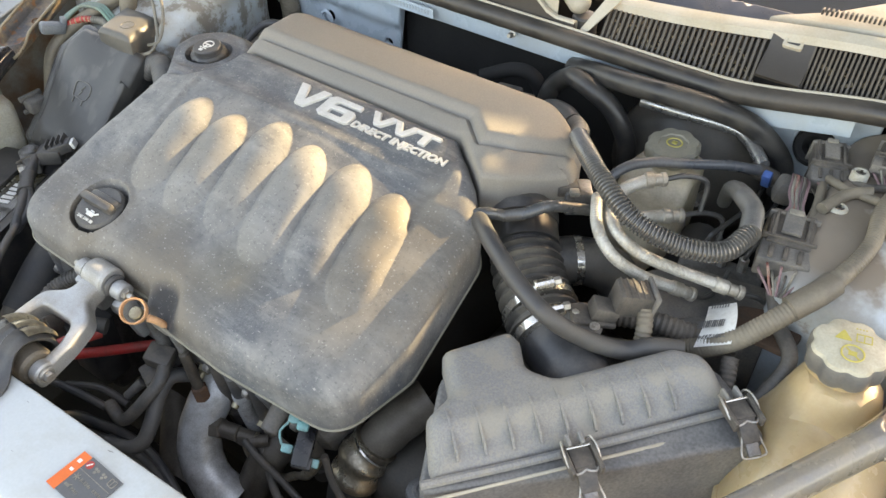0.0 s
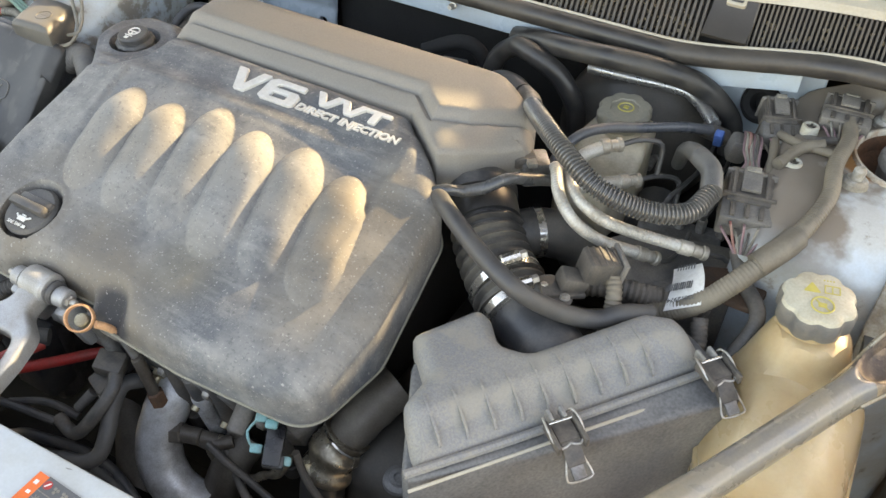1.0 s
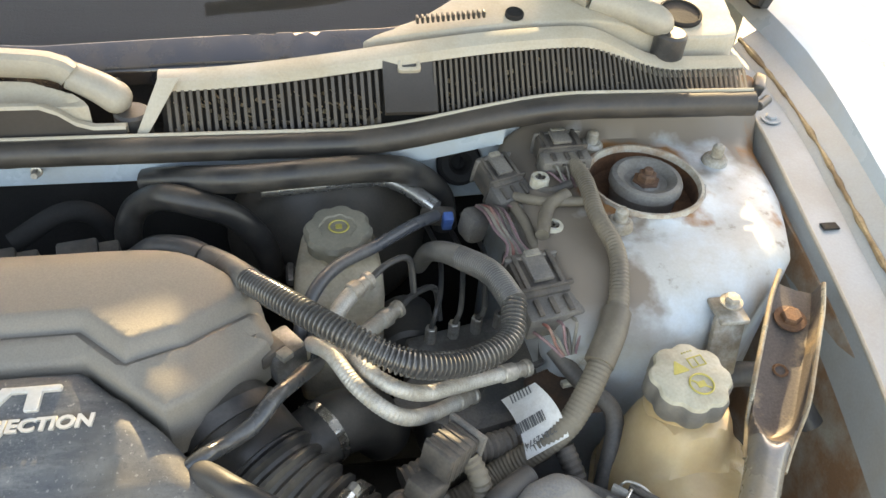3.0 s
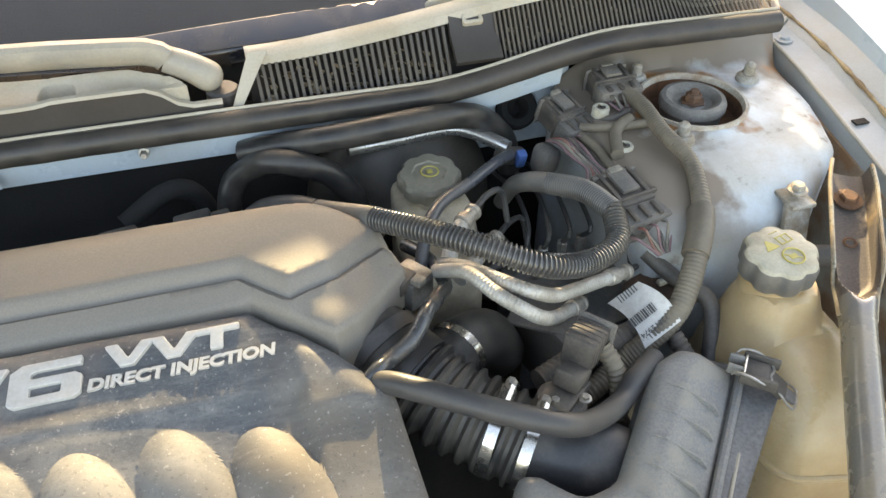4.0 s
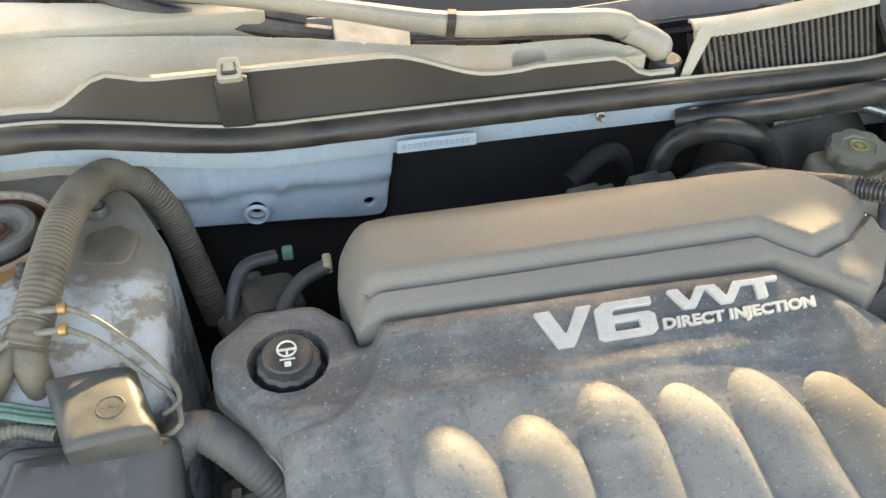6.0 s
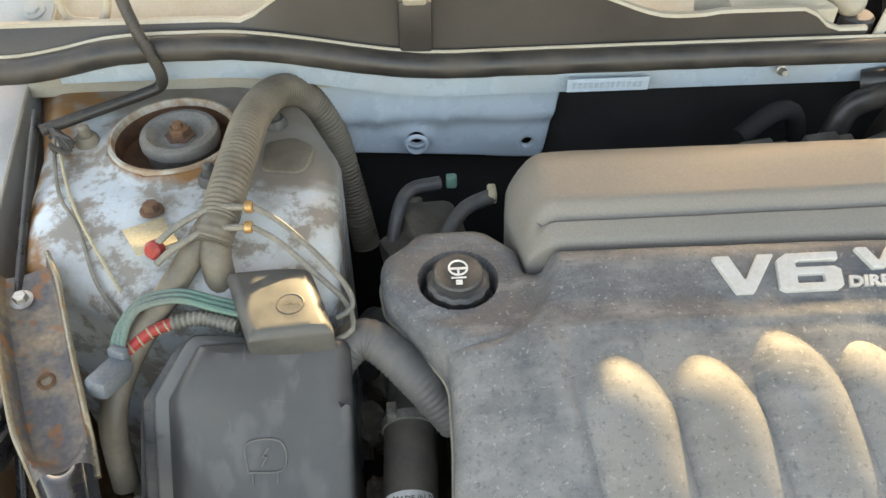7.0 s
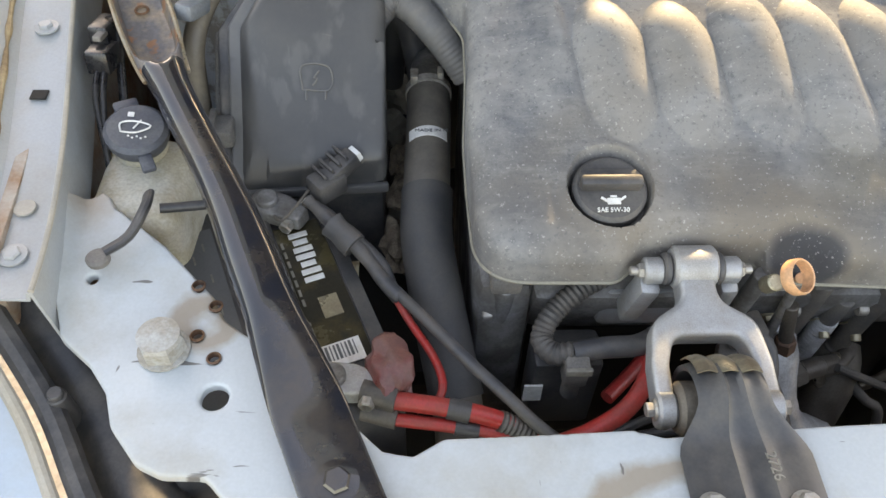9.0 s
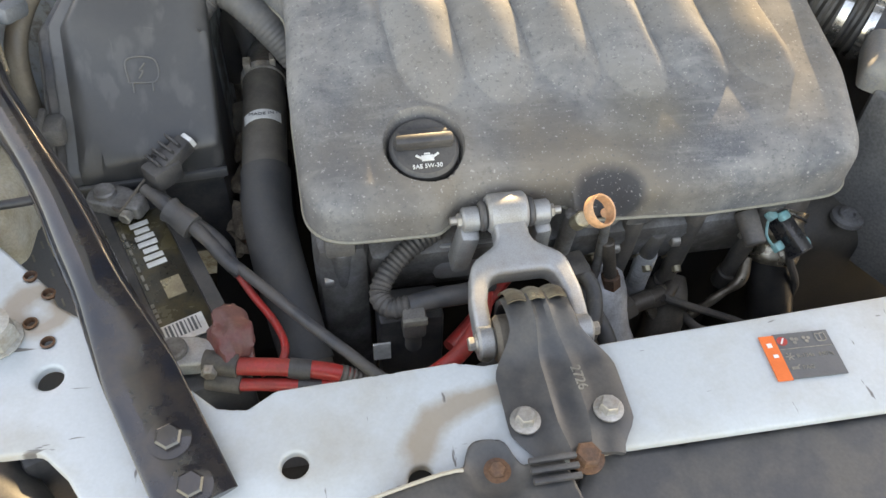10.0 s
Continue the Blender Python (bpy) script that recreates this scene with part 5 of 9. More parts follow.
def build_bonnet():
    """The open bonnet, hinged behind the cowl and standing over the bay."""
    b = thing("bonnet", (0, 0.88, 1.12), "pale blue bonnet standing open over the engine bay", "bonnet", kind="structure")
    tilt = Matrix.Translation((0, 0.90, 1.1035)) @ pose(0, 0, 0, -58)
    # Rear edge is out of view; its notches shape the sun patches below.
    out = [(-0.72, -1.02, 0.08), (0.72, -1.02, 0.08), (0.74, 0.036, 0.02), (0.40, 0.036, 0.03), (0.31, -0.003, 0.03), (0.115, -0.003, 0.02), (0.075, -0.014, 0.02), (-0.102, -0.016, 0.006), (-0.118, 0.020, 0.006), (-0.19, 0.020, 0.01), (-0.21, -0.006, 0.01), (-0.352, -0.006, 0.01), (-0.37, 0.040, 0.01), (-0.74, 0.040, 0.02)]
    part("panel", plate(out, 0.0, 0.012, 0.004, (), tilt, 0.1, 0.03), M_PAINT, b)
    part("insulation", plate([(-0.58, -0.88, 0.08), (0.58, -0.88, 0.08), (0.60, -0.12, 0.05), (-0.60, -0.12, 0.05)], -0.02, -0.001, 0.006, (), tilt, 0.1, 0.03), M_INSUL_GAP, b, "black insulation under the bonnet")
    part("hinge", merged(box(0.712, 0.862, 0.975, 0.012, 0.030, 0.014, 0.003, (0, 10, -30)), rod((0.695, 0.825, 0.972), (0.712, 0.838, 0.972), 0.005)), M_SATIN_BLACK, b, "dark hinge end at the cowl corner")
    part("hinge", merged(box(-0.710, 0.87, 0.985, 0.03, 0.04, 0.025, 0.006, (0, -10, 20)), box(-0.72, 0.89, 1.03, 0.012, 0.035, 0.11, 0.004, (0, 0, 15))), M_PAINT_WHITE, b, "white painted hinge")


build_unseen_sides()
build_unseen_roof()
build_bonnet()

# ---- the engine and its cover ----
def cover_plane(y):
    return 0.781 + 0.28 * y


def cover_lift(x, y):
    """The crown of the cover over its middle."""
    return 0.013 * smooth_step(0.07, -0.07, x) * smooth_step(0.31, 0.46, y) * smooth_step(-0.295, -0.245, x) * (1 - 0.85 * smooth_step(0.492, 0.534, y))


def build_cover():
    OIL, PS = (-0.219, 0.316), (-0.312, 0.572)
    cov = thing("engine_cover", (-0.07, 0.45, 0.80), "dusty dark grey moulded engine cover with raised lettering", "engine cover")
    out = rounded([(-0.322, 0.266, 0.045), (-0.214, 0.264, 0.014), (-0.196, 0.279, 0.010), (-0.100, 0.281, 0.006), (-0.096, 0.262, 0.008), (0.02, 0.258, 0.1), (0.164, 0.268, 0.040), (0.180, 0.36, 0.10), (0.172, 0.492, 0.030), (0.137, 0.531, 0.006), (0.082, 0.579, 0.006), (-0.258, 0.581, 0.004), (-0.262, 0.607, 0.012), (-0.287, 0.633, 0.03), (-0.338, 0.633, 0.03), (-0.373, 0.60, 0.03), (-0.368, 0.560, 0.025), (-0.343, 0.531, 0.02), (-0.3225, 0.506, 0.03), (-0.3225, 0.46, 0.06), (-0.326, 0.40, 0.1)], 0.004)
    bumps = [(-0.213 + 0.0572 * k, -0.198 + 0.0605 * k, (0.484, 0.482, 0.496, 0.487, 0.494, 0.485)[k], (0.352, 0.346, 0.350, 0.340, 0.345, 0.340)[k]) for k in range(6)]

    W, RB, RF = 0.0305, 0.054, 0.048
    marks = []
    for x1, x0, y1, y0 in bumps:
        for s in (1.10, 1.04, 1.0, 0.96, 0.9, 0.8, 0.66):
            for k in range(90):
                t = 2 * math.pi * k / 90
                y = y1 - RB + RB * s * math.sin(t) if math.sin(t) > 0 else y0 + RF + RF * s * math.sin(t)
                marks.append((x0 + (x1 - x0) * (y - y0) / (y1 - y0) + W * s * math.cos(t), y))
            for k in range(18):
                y = y0 + RF + (y1 - RB - y0 - RF) * k / 17
                for q in (-1, 1):
                    marks.append((x0 + (x1 - x0) * (y - y0) / (y1 - y0) + q * W * s, y))

    def top(x, y, d):
        z = cover_plane(y) + cover_lift(x, y)
        rise = 0.0
        for x1, x0, y1, y0 in bumps:
            cx = x0 + (x1 - x0) * (y - y0) / (y1 - y0)
            a = (x - cx) / W
            if abs(a) >= 1:
                continue
            if y > y1 - RB:
                a = math.hypot(a, (y - (y1 - RB)) / RB)
            elif y < y0 + RF:
                a = math.hypot(a, (y - (y0 + RF)) / RF)
            if abs(a) < 1:
                k = (y - y0) / (y1 - y0)
                rise = max(rise, (0.0105 + 0.0050 * smooth_step(0, 1, k)) * (1 - abs(a) ** 2.3))
        z += rise
        # shallow bed round the ribs
        z -= 0.0035 * smooth_step(0.0, 0.008, x + 0.252 - 0.15 * max(0.0, 0.48 - y)) * smooth_step(0.30, 0.44, y) * smooth_step(0.0, 0.012, min(0.51 - y, 0.115 - x))
        a = math.hypot(x - OIL[0], y - OIL[1])
        z -= 0.016 * smooth_step(0.0335, 0.030, a)
        z += 0.002 * smooth_step(0.042, 0.035, a) * smooth_step(0.030, 0.034, a)
        a = math.hypot(x - PS[0], y - PS[1])
        z += (0.928 - 0.012 - z) * smooth_step(0.075, 0.060, a)
        z += 0.004 * smooth_step(0.066, 0.062, a) * smooth_step(0.040, 0.050, a)
        z -= 0.020 * smooth_step(0.0305, 0.0275, a)
        # dished hollow over the dipstick
        z -= 0.030 * smooth_step(0.034, 0.010, math.hypot(x + 0.075, (y - 0.262) * 0.9))
        # raised shoulder at the rear corner
        z += 0.004 * smooth_step(0.10, 0.112, x) * smooth_step(0.47, 0.49, y)
        z -= 0.012 * max(0.0, 1 - d / 0.022) ** 2.0
        return z + 0.0006 * noise.noise(Vector((x * 30, y * 30, 0)))

    def rim_z(x, y):
        return min(0.816 + 0.9 * max(0.0, y - 0.36) * 0.42 - 0.008 * smooth_step(-0.1, 0.15, x), 0.888)

    shell = part("front_shell", slab(out, top, lambda x, y: rim_z(x, y), 0.0033, 0.006, open_below=True, rings=[(*OIL, (0.028, 0.0298, 0.0312, 0.0326, 0.034, 0.036, 0.042)), (*PS, (0.0255, 0.0272, 0.0284, 0.0296, 0.0308, 0.040, 0.045, 0.050, 0.056, 0.059, 0.062, 0.066, 0.075))], marks=marks), M_COVER, cov, "grey speckled front shell with six rounded ribs")
    edge = [(p.x, p.y, rim_z(p.x, p.y)) for p in out]
    part("rim", tube(edge + edge[:1], 0.0018, 6, 0.006), M_CAP_DUSTY, cov, "worn pale rim")
    # rear shell
    back = rounded([(-0.258, 0.583, 0.004), (0.083, 0.581, 0.004), (0.140, 0.533, 0.004), (0.160, 0.545, 0.01), (0.214, 0.607, 0.012), (0.198, 0.650, 0.02), (0.115, 0.714, 0.05), (-0.215, 0.714, 0.03), (-0.262, 0.690, 0.02), (-0.268, 0.640, 0.01)], 0.004)
    crease = [Vector(q) for q in ((-0.245, 0.602), (0.078, 0.604), (0.112, 0.572), (0.150, 0.585), (0.188, 0.617), (0.27, 0.690))]

    def top2(x, y, d):
        # height of the front slope, and a step up to the flat top behind the crease
        p = Vector((x, y))
        best, sign = 1e9, 1.0
        for a, b in zip(crease, crease[1:]):
            e = b - a
            t = min(1, max(0, (p - a).dot(e) / e.dot(e)))
            q = a + e * t
            if (p - q).length < best:
                best = (p - q).length
                sign = 1.0 if e.x * (p.y - a.y) - e.y * (p.x - a.x) > 0 else -1.0
        s = best * sign
        z = 0.943 + 0.005 * smooth_step(-0.02, 0.0, s) + 0.008 * smooth_step(0.001, 0.012, s) + 0.002 * smooth_step(0.015, 0.11, s)
        z -= 0.004 * smooth_step(0.005, 0.0, abs(s))
        z -= 0.012 * smooth_step(0.14, 0.21, x)
        z -= 0.030 * smooth_step(0.650, 0.720, y) ** 1.4
        z -= 0.020 * smooth_step(-0.235, -0.268, x)
        z -= 0.020 * max(0.0, 1 - d / 0.018) ** 2 * (1.0 if y > 0.60 else 0.25)
        return z + 0.0005 * noise.noise(Vector((x * 20, y * 20, 4)))
    ridge = []
    for a, b in zip(crease[:-1], crease[1:]):
        e = (b - a).normalized()
        n = max(2, round((b - a).length / 0.0025))
        for k in range(n):
            for off in (-0.016, -0.010, -0.005, -0.0025, 0.0, 0.0025, 0.005, 0.008, 0.012):
                q = a.lerp(b, k / n) + Vector((-e.y, e.x)) * off
                ridge.append((q.x, q.y))
    part("rear_shell", slab(back, top2, lambda x, y: 0.885, 0.006, 0.004, open_below=True, marks=ridge), M_COVER_BROWN, cov, "brown dusted raised rear shell")
    # lettering
    def on(x, y, up=0.0026, mid=0.0):
        return Matrix.Translation((x, y, cover_plane(y) + up)) @ pose(0, 0, 0, math.degrees(math.atan(0.28)), 0, 0.5)
    def laid(bm):
        for v in bm.verts:
            v.co.z += cover_lift(v.co.x, v.co.y)
        return bm
    def glyph(points, x, y, wide, high, up, holes=()):
        m = on(x, y, up) @ Matrix(((1, 0.13, 0, 0), (0, 1, 0, 0), (0, 0, 1, 0), (0, 0, 0, 1)))
        size = lambda loop: [(a * wide, b * high, 0.0012) for a, b in loop]
        part("letter", laid(plate(size(points), -0.002, 0.0022, 0.0006, [rounded(size(h), 0.003) for h in holes], m, 0.006, 0.003)), M_SILVER, cov, "raised silver letter", 25)
    vee = [(0.34, 0.0), (0.62, 0.0), (1.02, 1.0), (0.74, 1.0), (0.50, 0.32), (0.27, 1.0), (-0.01, 1.0)]
    six = [(0.10, 0.0), (0.90, 0.0), (1.0, 0.10), (1.0, 0.52), (0.90, 0.62), (0.29, 0.62), (0.29, 0.74), (0.35, 0.79), (0.98, 0.79), (0.98, 1.0), (0.16, 1.0), (0.0, 0.84), (0.0, 0.10)]
    tee = [(0.36, 0.0), (0.64, 0.0), (0.64, 0.77), (1.0, 0.77), (1.0, 1.0), (0.0, 1.0), (0.0, 0.77), (0.36, 0.77)]
    glyph(vee, -0.1310, 0.5280, 0.0450, 0.0310, 0.0018)
    glyph(six, -0.0840, 0.5280, 0.0470, 0.0310, 0.0018, [[(0.29, 0.20), (0.72, 0.20), (0.72, 0.43), (0.29, 0.43)]])
    glyph(vee, -0.0220, 0.5440, 0.0335, 0.0175, 0.0018)
    glyph(vee, 0.0090, 0.5440, 0.0335, 0.0175, 0.0018)
    glyph(tee, 0.0390, 0.5440, 0.0320, 0.0175, 0.0018)
    part("letters", laid(lettering("DIRECT INJECTION", on(-0.0330, 0.5305, 0.0022, 0.01), 0.0118, 0.0024, 0.18, 1.25, 0.0005)), M_SILVER, cov, "small silver letters", 0)
    # caps
    x, y = OIL
    tilt = pose(x, y, cover_plane(y) - 0.005, 15.6)
    cap = thing("oil_filler_cap", (x, y, 0.85), "black oil filler cap with a grip bar and white print", "oil cap")
    part("disc", lathe([(0, 0.006), (0.026, 0.006), (0.029, 0.003), (0.0292, -0.008)], tilt, 36), M_BLACK, cap)
    part("grip", moved(merged(box(0, 0.002, 0.009, 0.048, 0.010, 0.014, 0.003), box(0, 0.010, 0.0045, 0.046, 0.012, 0.009, 0.003)), tilt), M_BLACK, cap, "dusty grip bar")
    can = merged(box(0.001, -0.0125, 0.0072, 0.010, 0.005, 0.0014, 0), box(-0.006, -0.011, 0.0072, 0.006, 0.0016, 0.0014, 0, (0, 0, -35)), box(0.0075, -0.0105, 0.0072, 0.007, 0.0016, 0.0014, 0, (0, 0, 35)), box(0.001, -0.0085, 0.0072, 0.005, 0.0014, 0.0014, 0))
    part("can_sign", moved(can, tilt), M_WHITE, cap, "white oil can sign", 0)
    part("print", lettering("SAE 5W-30", tilt @ pose(-0.0125, -0.0215, 0.0072), 0.0052, 0.0012), M_WHITE, cap, "white grade print", 0)
    x, y = PS
    cap = thing("steering_fluid_cap", (x, y, 0.90), "black ribbed fluid cap with white steering wheel sign", "fluid cap")
    at = pose(x, y, 0.913, 4, 0, 0) @ Matrix.Diagonal((0.81, 0.81, 1, 1))
    part("skirt", lathe([(0.030, -0.02), (0.030, 0.002), (0.027, 0.005), (0.020, 0.006)], at, 48, 12, 0.06), M_BLACK, cap)
    part("top", lathe([(0.0235, 0.0), (0.023, 0.011), (0.0215, 0.0125), (0, 0.0125)], at, 36), M_BLACK, cap, "domed dusty top")
    ring = tube([(0.0085 * math.cos(a), 0.004 + 0.0085 * math.sin(a), 0.0128) for a in np.linspace(0, 2 * math.pi, 25)], 0.0010, 6, 0.003)
    sign = merged(ring, box(0, 0.003, 0.0128, 0.015, 0.0022, 0.0012, 0), box(0, -0.0005, 0.0128, 0.0022, 0.008, 0.0012, 0), box(0, -0.008, 0.0128, 0.014, 0.0012, 0.0012, 0), box(0, -0.0135, 0.0128, 0.006, 0.005, 0.0012, 0))
    part("wheel_sign", moved(sign, at), M_WHITE, cap, "white steering wheel sign", 0)


def build_block():
    """What shows of the engine under and around its cover."""
    eng = thing("engine", (-0.05, 0.45, 0.40), "grimy aluminium V6 engine under its cover", "engine")
    # Block filled in near black so gaps under the cover look deeply shaded.
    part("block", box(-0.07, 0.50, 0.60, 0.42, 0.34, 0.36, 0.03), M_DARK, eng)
    part("front_head", box(-0.075, 0.345, 0.755, 0.40, 0.12, 0.085, 0.015, (18, 0, 0)), M_ALU_DARK, eng, "front cylinder head cover")
    part("rear_head", box(-0.03, 0.640, 0.85, 0.40, 0.12, 0.07, 0.015), M_ALU_DARK, eng)
    part("end_cover", box(-0.295, 0.44, 0.66, 0.05, 0.32, 0.26, 0.015), M_ALU_DARK, eng)
    part("chain_case", box(-0.275, 0.325, 0.755, 0.03, 0.06, 0.09, 0.01), M_ALU_DARK, eng)
    for k, x in enumerate((-0.296, -0.030, 0.030, 0.10)):
        th = thing("coil_pack", (x, 0.27, 0.70), "grey ignition coil on the front of the engine", "ignition coil", "ignition coils")
        part("tower", rod((x, 0.297, 0.665), (x, 0.284, 0.790), 0.0088, 0.0098), M_ALU_DARK if k == 0 else M_LOOM_DARK, th)
        part("collar", rod((x, 0.300, 0.650), (x, 0.296, 0.675), 0.0112), M_GREY_CONN, th)
        part("head", box(x, 0.288, 0.800, 0.026, 0.030, 0.024, 0.004, (8, 0, 0)), M_BLACK_DUSTY, th)
        part("screw", rod((x - 0.017, 0.284, 0.748), (x - 0.008, 0.284, 0.748), 0.006), M_ZINC, th)
    pump = thing("front_connector", (-0.225, 0.245, 0.66), "black plugged sensor with a white label", "connector")
    part("body", box(-0.240, 0.262, 0.680, 0.060, 0.040, 0.10, 0.006), M_BLACK, pump)
    part("plug", merged(box(-0.241, 0.226, 0.752, 0.020, 0.018, 0.030, 0.003), rod((-0.241, 0.228, 0.712), (-0.241, 0.227, 0.74), 0.0075)), M_BLACK_DUSTY, pump)
    part("latch", box(-0.241, 0.2155, 0.764, 0.021, 0.004, 0.008, 0.001), M_WIRE, pump)
    part("sticker", box(-0.268, 0.2405, 0.690, 0.016, 0.002, 0.024, 0), M_WHITE, pump, "white sticker", 0)
    solid("ribbed_hose", tube([(-0.212, 0.292, 0.790), (-0.232, 0.284, 0.784), (-0.256, 0.268, 0.772), (-0.267, 0.250, 0.762), (-0.259, 0.236, 0.760), (-0.243, 0.235, 0.762)], 0.0098, 14, 0.004, 0.0046, 0.0014), M_LOOM_DARK, "short ribbed loom hose under the cover", "hose")
    solid("coolant_pipe_hose", tube([(-0.243, 0.235, 0.762), (-0.218, 0.238, 0.764), (-0.190, 0.240, 0.764), (-0.170, 0.252, 0.760)], 0.0092), M_RUBBER, "thin rubber hose under the cover", "hose")
    solid("support_bracket", merged(box(-0.192, 0.266, 0.795, 0.017, 0.022, 0.062, 0.005, (14, 5, 0)), box(-0.126, 0.266, 0.795, 0.015, 0.022, 0.062, 0.005, (14, -5, 0)), box(-0.16, 0.292, 0.755, 0.11, 0.022, 0.05, 0.008)), M_ALU, "cast aluminium bracket of the torque arm", "bracket")


M_BURNT = mat("burnt_pipe_metal", (0.085, 0.070, 0.058), 0.5, 0.3, dirt=(0.17, 0.15, 0.125), amount=0.35, scale=22, fine=500, bump=0.4)

M_FOIL = mat("dull_foil", (0.46, 0.41, 0.33), 0.28, 0.75, dirt=(0.16, 0.13, 0.10), amount=0.45, scale=45, fine=260, bump=0.8)


def build_manifold():
    made = set(bpy.data.objects)
    man = thing("exhaust_manifold", (-0.02, 0.22, 0.60), "heat-stained steel exhaust manifold below the cover", "exhaust manifold")
    part("runner", tube([(-0.034, 0.300, 0.748), (-0.032, 0.284, 0.742), (-0.029, 0.256, 0.728), (-0.028, 0.233, 0.700), (-0.017, 0.219, 0.670), (0.006, 0.212, 0.648), (0.030, 0.214, 0.632)], lambda t: 0.0245 - 0.0015 * math.sin(math.pi * t) + 0.003 * t, 24, wob=0.06), M_MANIFOLD, man)
    part("flange", box(0.0, 0.292, 0.748, 0.16, 0.018, 0.036, 0.006, (30, 4, 3)), M_BURNT, man, "dark brown mounting flange")
    part("second_runner", tube([(0.055, 0.285, 0.695), (0.05, 0.26, 0.68), (0.035, 0.235, 0.62), (0.02, 0.22, 0.56)], 0.022, 18, wob=0.05), M_BURNT, man, "dark burnt runner")
    shield = []
    for k in range(13):
        u = k / 12
        shield.append([(-0.112 + 0.046 * u + 0.050 * v * (0.6 + 0.4 * u), 0.246 - 0.060 * u + 0.012 * v, 0.690 - 0.055 * u + 0.012 * math.sin(math.pi * v) + 0.002 * noise.noise(Vector((u * 6, v * 6, 1)))) for v in [q / 10 for q in range(11)]])
    part("heat_shield", sheet(shield, 0.003), M_BURNT, man, "dented brown heat shield")
    for x, y, z in ((-0.040, 0.268, 0.765), (0.014, 0.269, 0.755), (0.048, 0.272, 0.745)):
        solid("manifold_stud", merged(rod((x, y + 0.016, z + 0.01), (x, y - 0.012, z - 0.006), 0.0045), moved(hexbolt((0, 0, 0), 0.008, 0.008), along((x, y + 0.004, z + 0.002), (x, y - 0.02, z - 0.012)))), M_BRONZE, "stained stud with nut on the manifold", "stud", "manifold studs")
    o2 = thing("oxygen_sensor", (0.0, 0.25, 0.70), "brown oxygen sensor screwed into the manifold", "sensor")
    part("body", merged(rod((-0.012, 0.240, 0.712), (0.002, 0.245, 0.715), 0.0125, seg=6), rod((0.0, 0.244, 0.715), (0.022, 0.250, 0.715), 0.0095), rod((0.020, 0.250, 0.715), (0.041, 0.258, 0.710), 0.0080)), M_BURNT, o2)
    part("tip", rod((0.036, 0.2565, 0.711), (0.043, 0.259, 0.709), 0.0086), M_FOIL, o2)
    part("lead", tube([(0.041, 0.258, 0.710), (0.053, 0.254, 0.698), (0.066, 0.246, 0.680), (0.080, 0.238, 0.668), (0.092, 0.233, 0.660), (0.10, 0.22, 0.62)], 0.0048), M_LOOM_DARK, o2)
    # the manifold sits low against the block
    for ob in set(bpy.data.objects) - made:
        if ob.parent is None:
            ob.location += Vector((-0.018, 0.020, -0.036))
    can = thing("bypass_solenoid", (0.01, 0.285, 0.68), "blue-grey metal solenoid can", "solenoid")
    part("can", tube([(0.000, 0.298, 0.655), (-0.002, 0.293, 0.690), (-0.003, 0.289, 0.728)], 0.0105, 18, 0.004, 0.0050, 0.0009), M_MANIFOLD, can)
    part("terminal", rod((-0.003, 0.289, 0.726), (-0.003, 0.284, 0.765), 0.0085), M_BLACK_DUSTY, can)
    made = set(bpy.data.objects)
    tl = thing("teal_plug", (0.11, 0.265, 0.77), "black plug with pale teal locking clips", "connector")
    part("sleeve", rod((0.074, 0.293, 0.748), (0.077, 0.264, 0.733), 0.0105, 0.0098), M_LOOM_DARK, tl, "dark sleeve")
    part("plug", box(0.115, 0.275, 0.730, 0.018, 0.044, 0.018, 0.003, (25, 10, 28)), M_JET, tl)
    part("cap", box(0.122, 0.262, 0.722, 0.020, 0.012, 0.016, 0.002, (25, 10, 28)), M_BLACK, tl)
    for a, b, c in ((0.096, 0.284, 0.748), (0.108, 0.283, 0.747), (0.131, 0.268, 0.722), (0.101, 0.264, 0.726)):
        part("clip", box(a, b, c, 0.012, 0.009, 0.007, 0.002, (25, 10, 28)), M_TEAL, tl, "pale teal clip")
    part("strap", tube([(0.092, 0.280, 0.745), (0.088, 0.270, 0.738), (0.094, 0.264, 0.730), (0.102, 0.264, 0.726)], 0.0014, 8), M_TEAL, tl)
    for ob in set(bpy.data.objects) - made:
        if ob.parent is None:
            ob.location += Vector((0.004, -0.010, 0.032))
    solid("foil_wrapped_lead", tube([(0.006, 0.280, 0.668), (0.011, 0.272, 0.656), (0.022, 0.270, 0.634), (0.036, 0.272, 0.626), (0.061, 0.272, 0.640), (0.083, 0.273, 0.664), (0.102, 0.276, 0.682), (0.110, 0.290, 0.700)], 0.0052, 12, 0.003, wob=0.45), M_FOIL, "wrinkled foil-wrapped sensor lead", "lead")
    kn = thing("knock_sensor", (-0.045, 0.268, 0.73), "rust-brown upright sensor with a hexagonal body below the cover", "sensor")
    part("stem", rod((-0.058, 0.270, 0.775), (-0.046, 0.268, 0.722), 0.0062), M_BURNT, kn)
    part("hexagon", rod((-0.047, 0.268, 0.728), (-0.043, 0.268, 0.710), 0.0092, seg=6), M_RUST, kn, "rusty hexagonal body")
    part("tip", rod((-0.043, 0.268, 0.711), (-0.037, 0.268, 0.687), 0.0045), M_BURNT, kn)
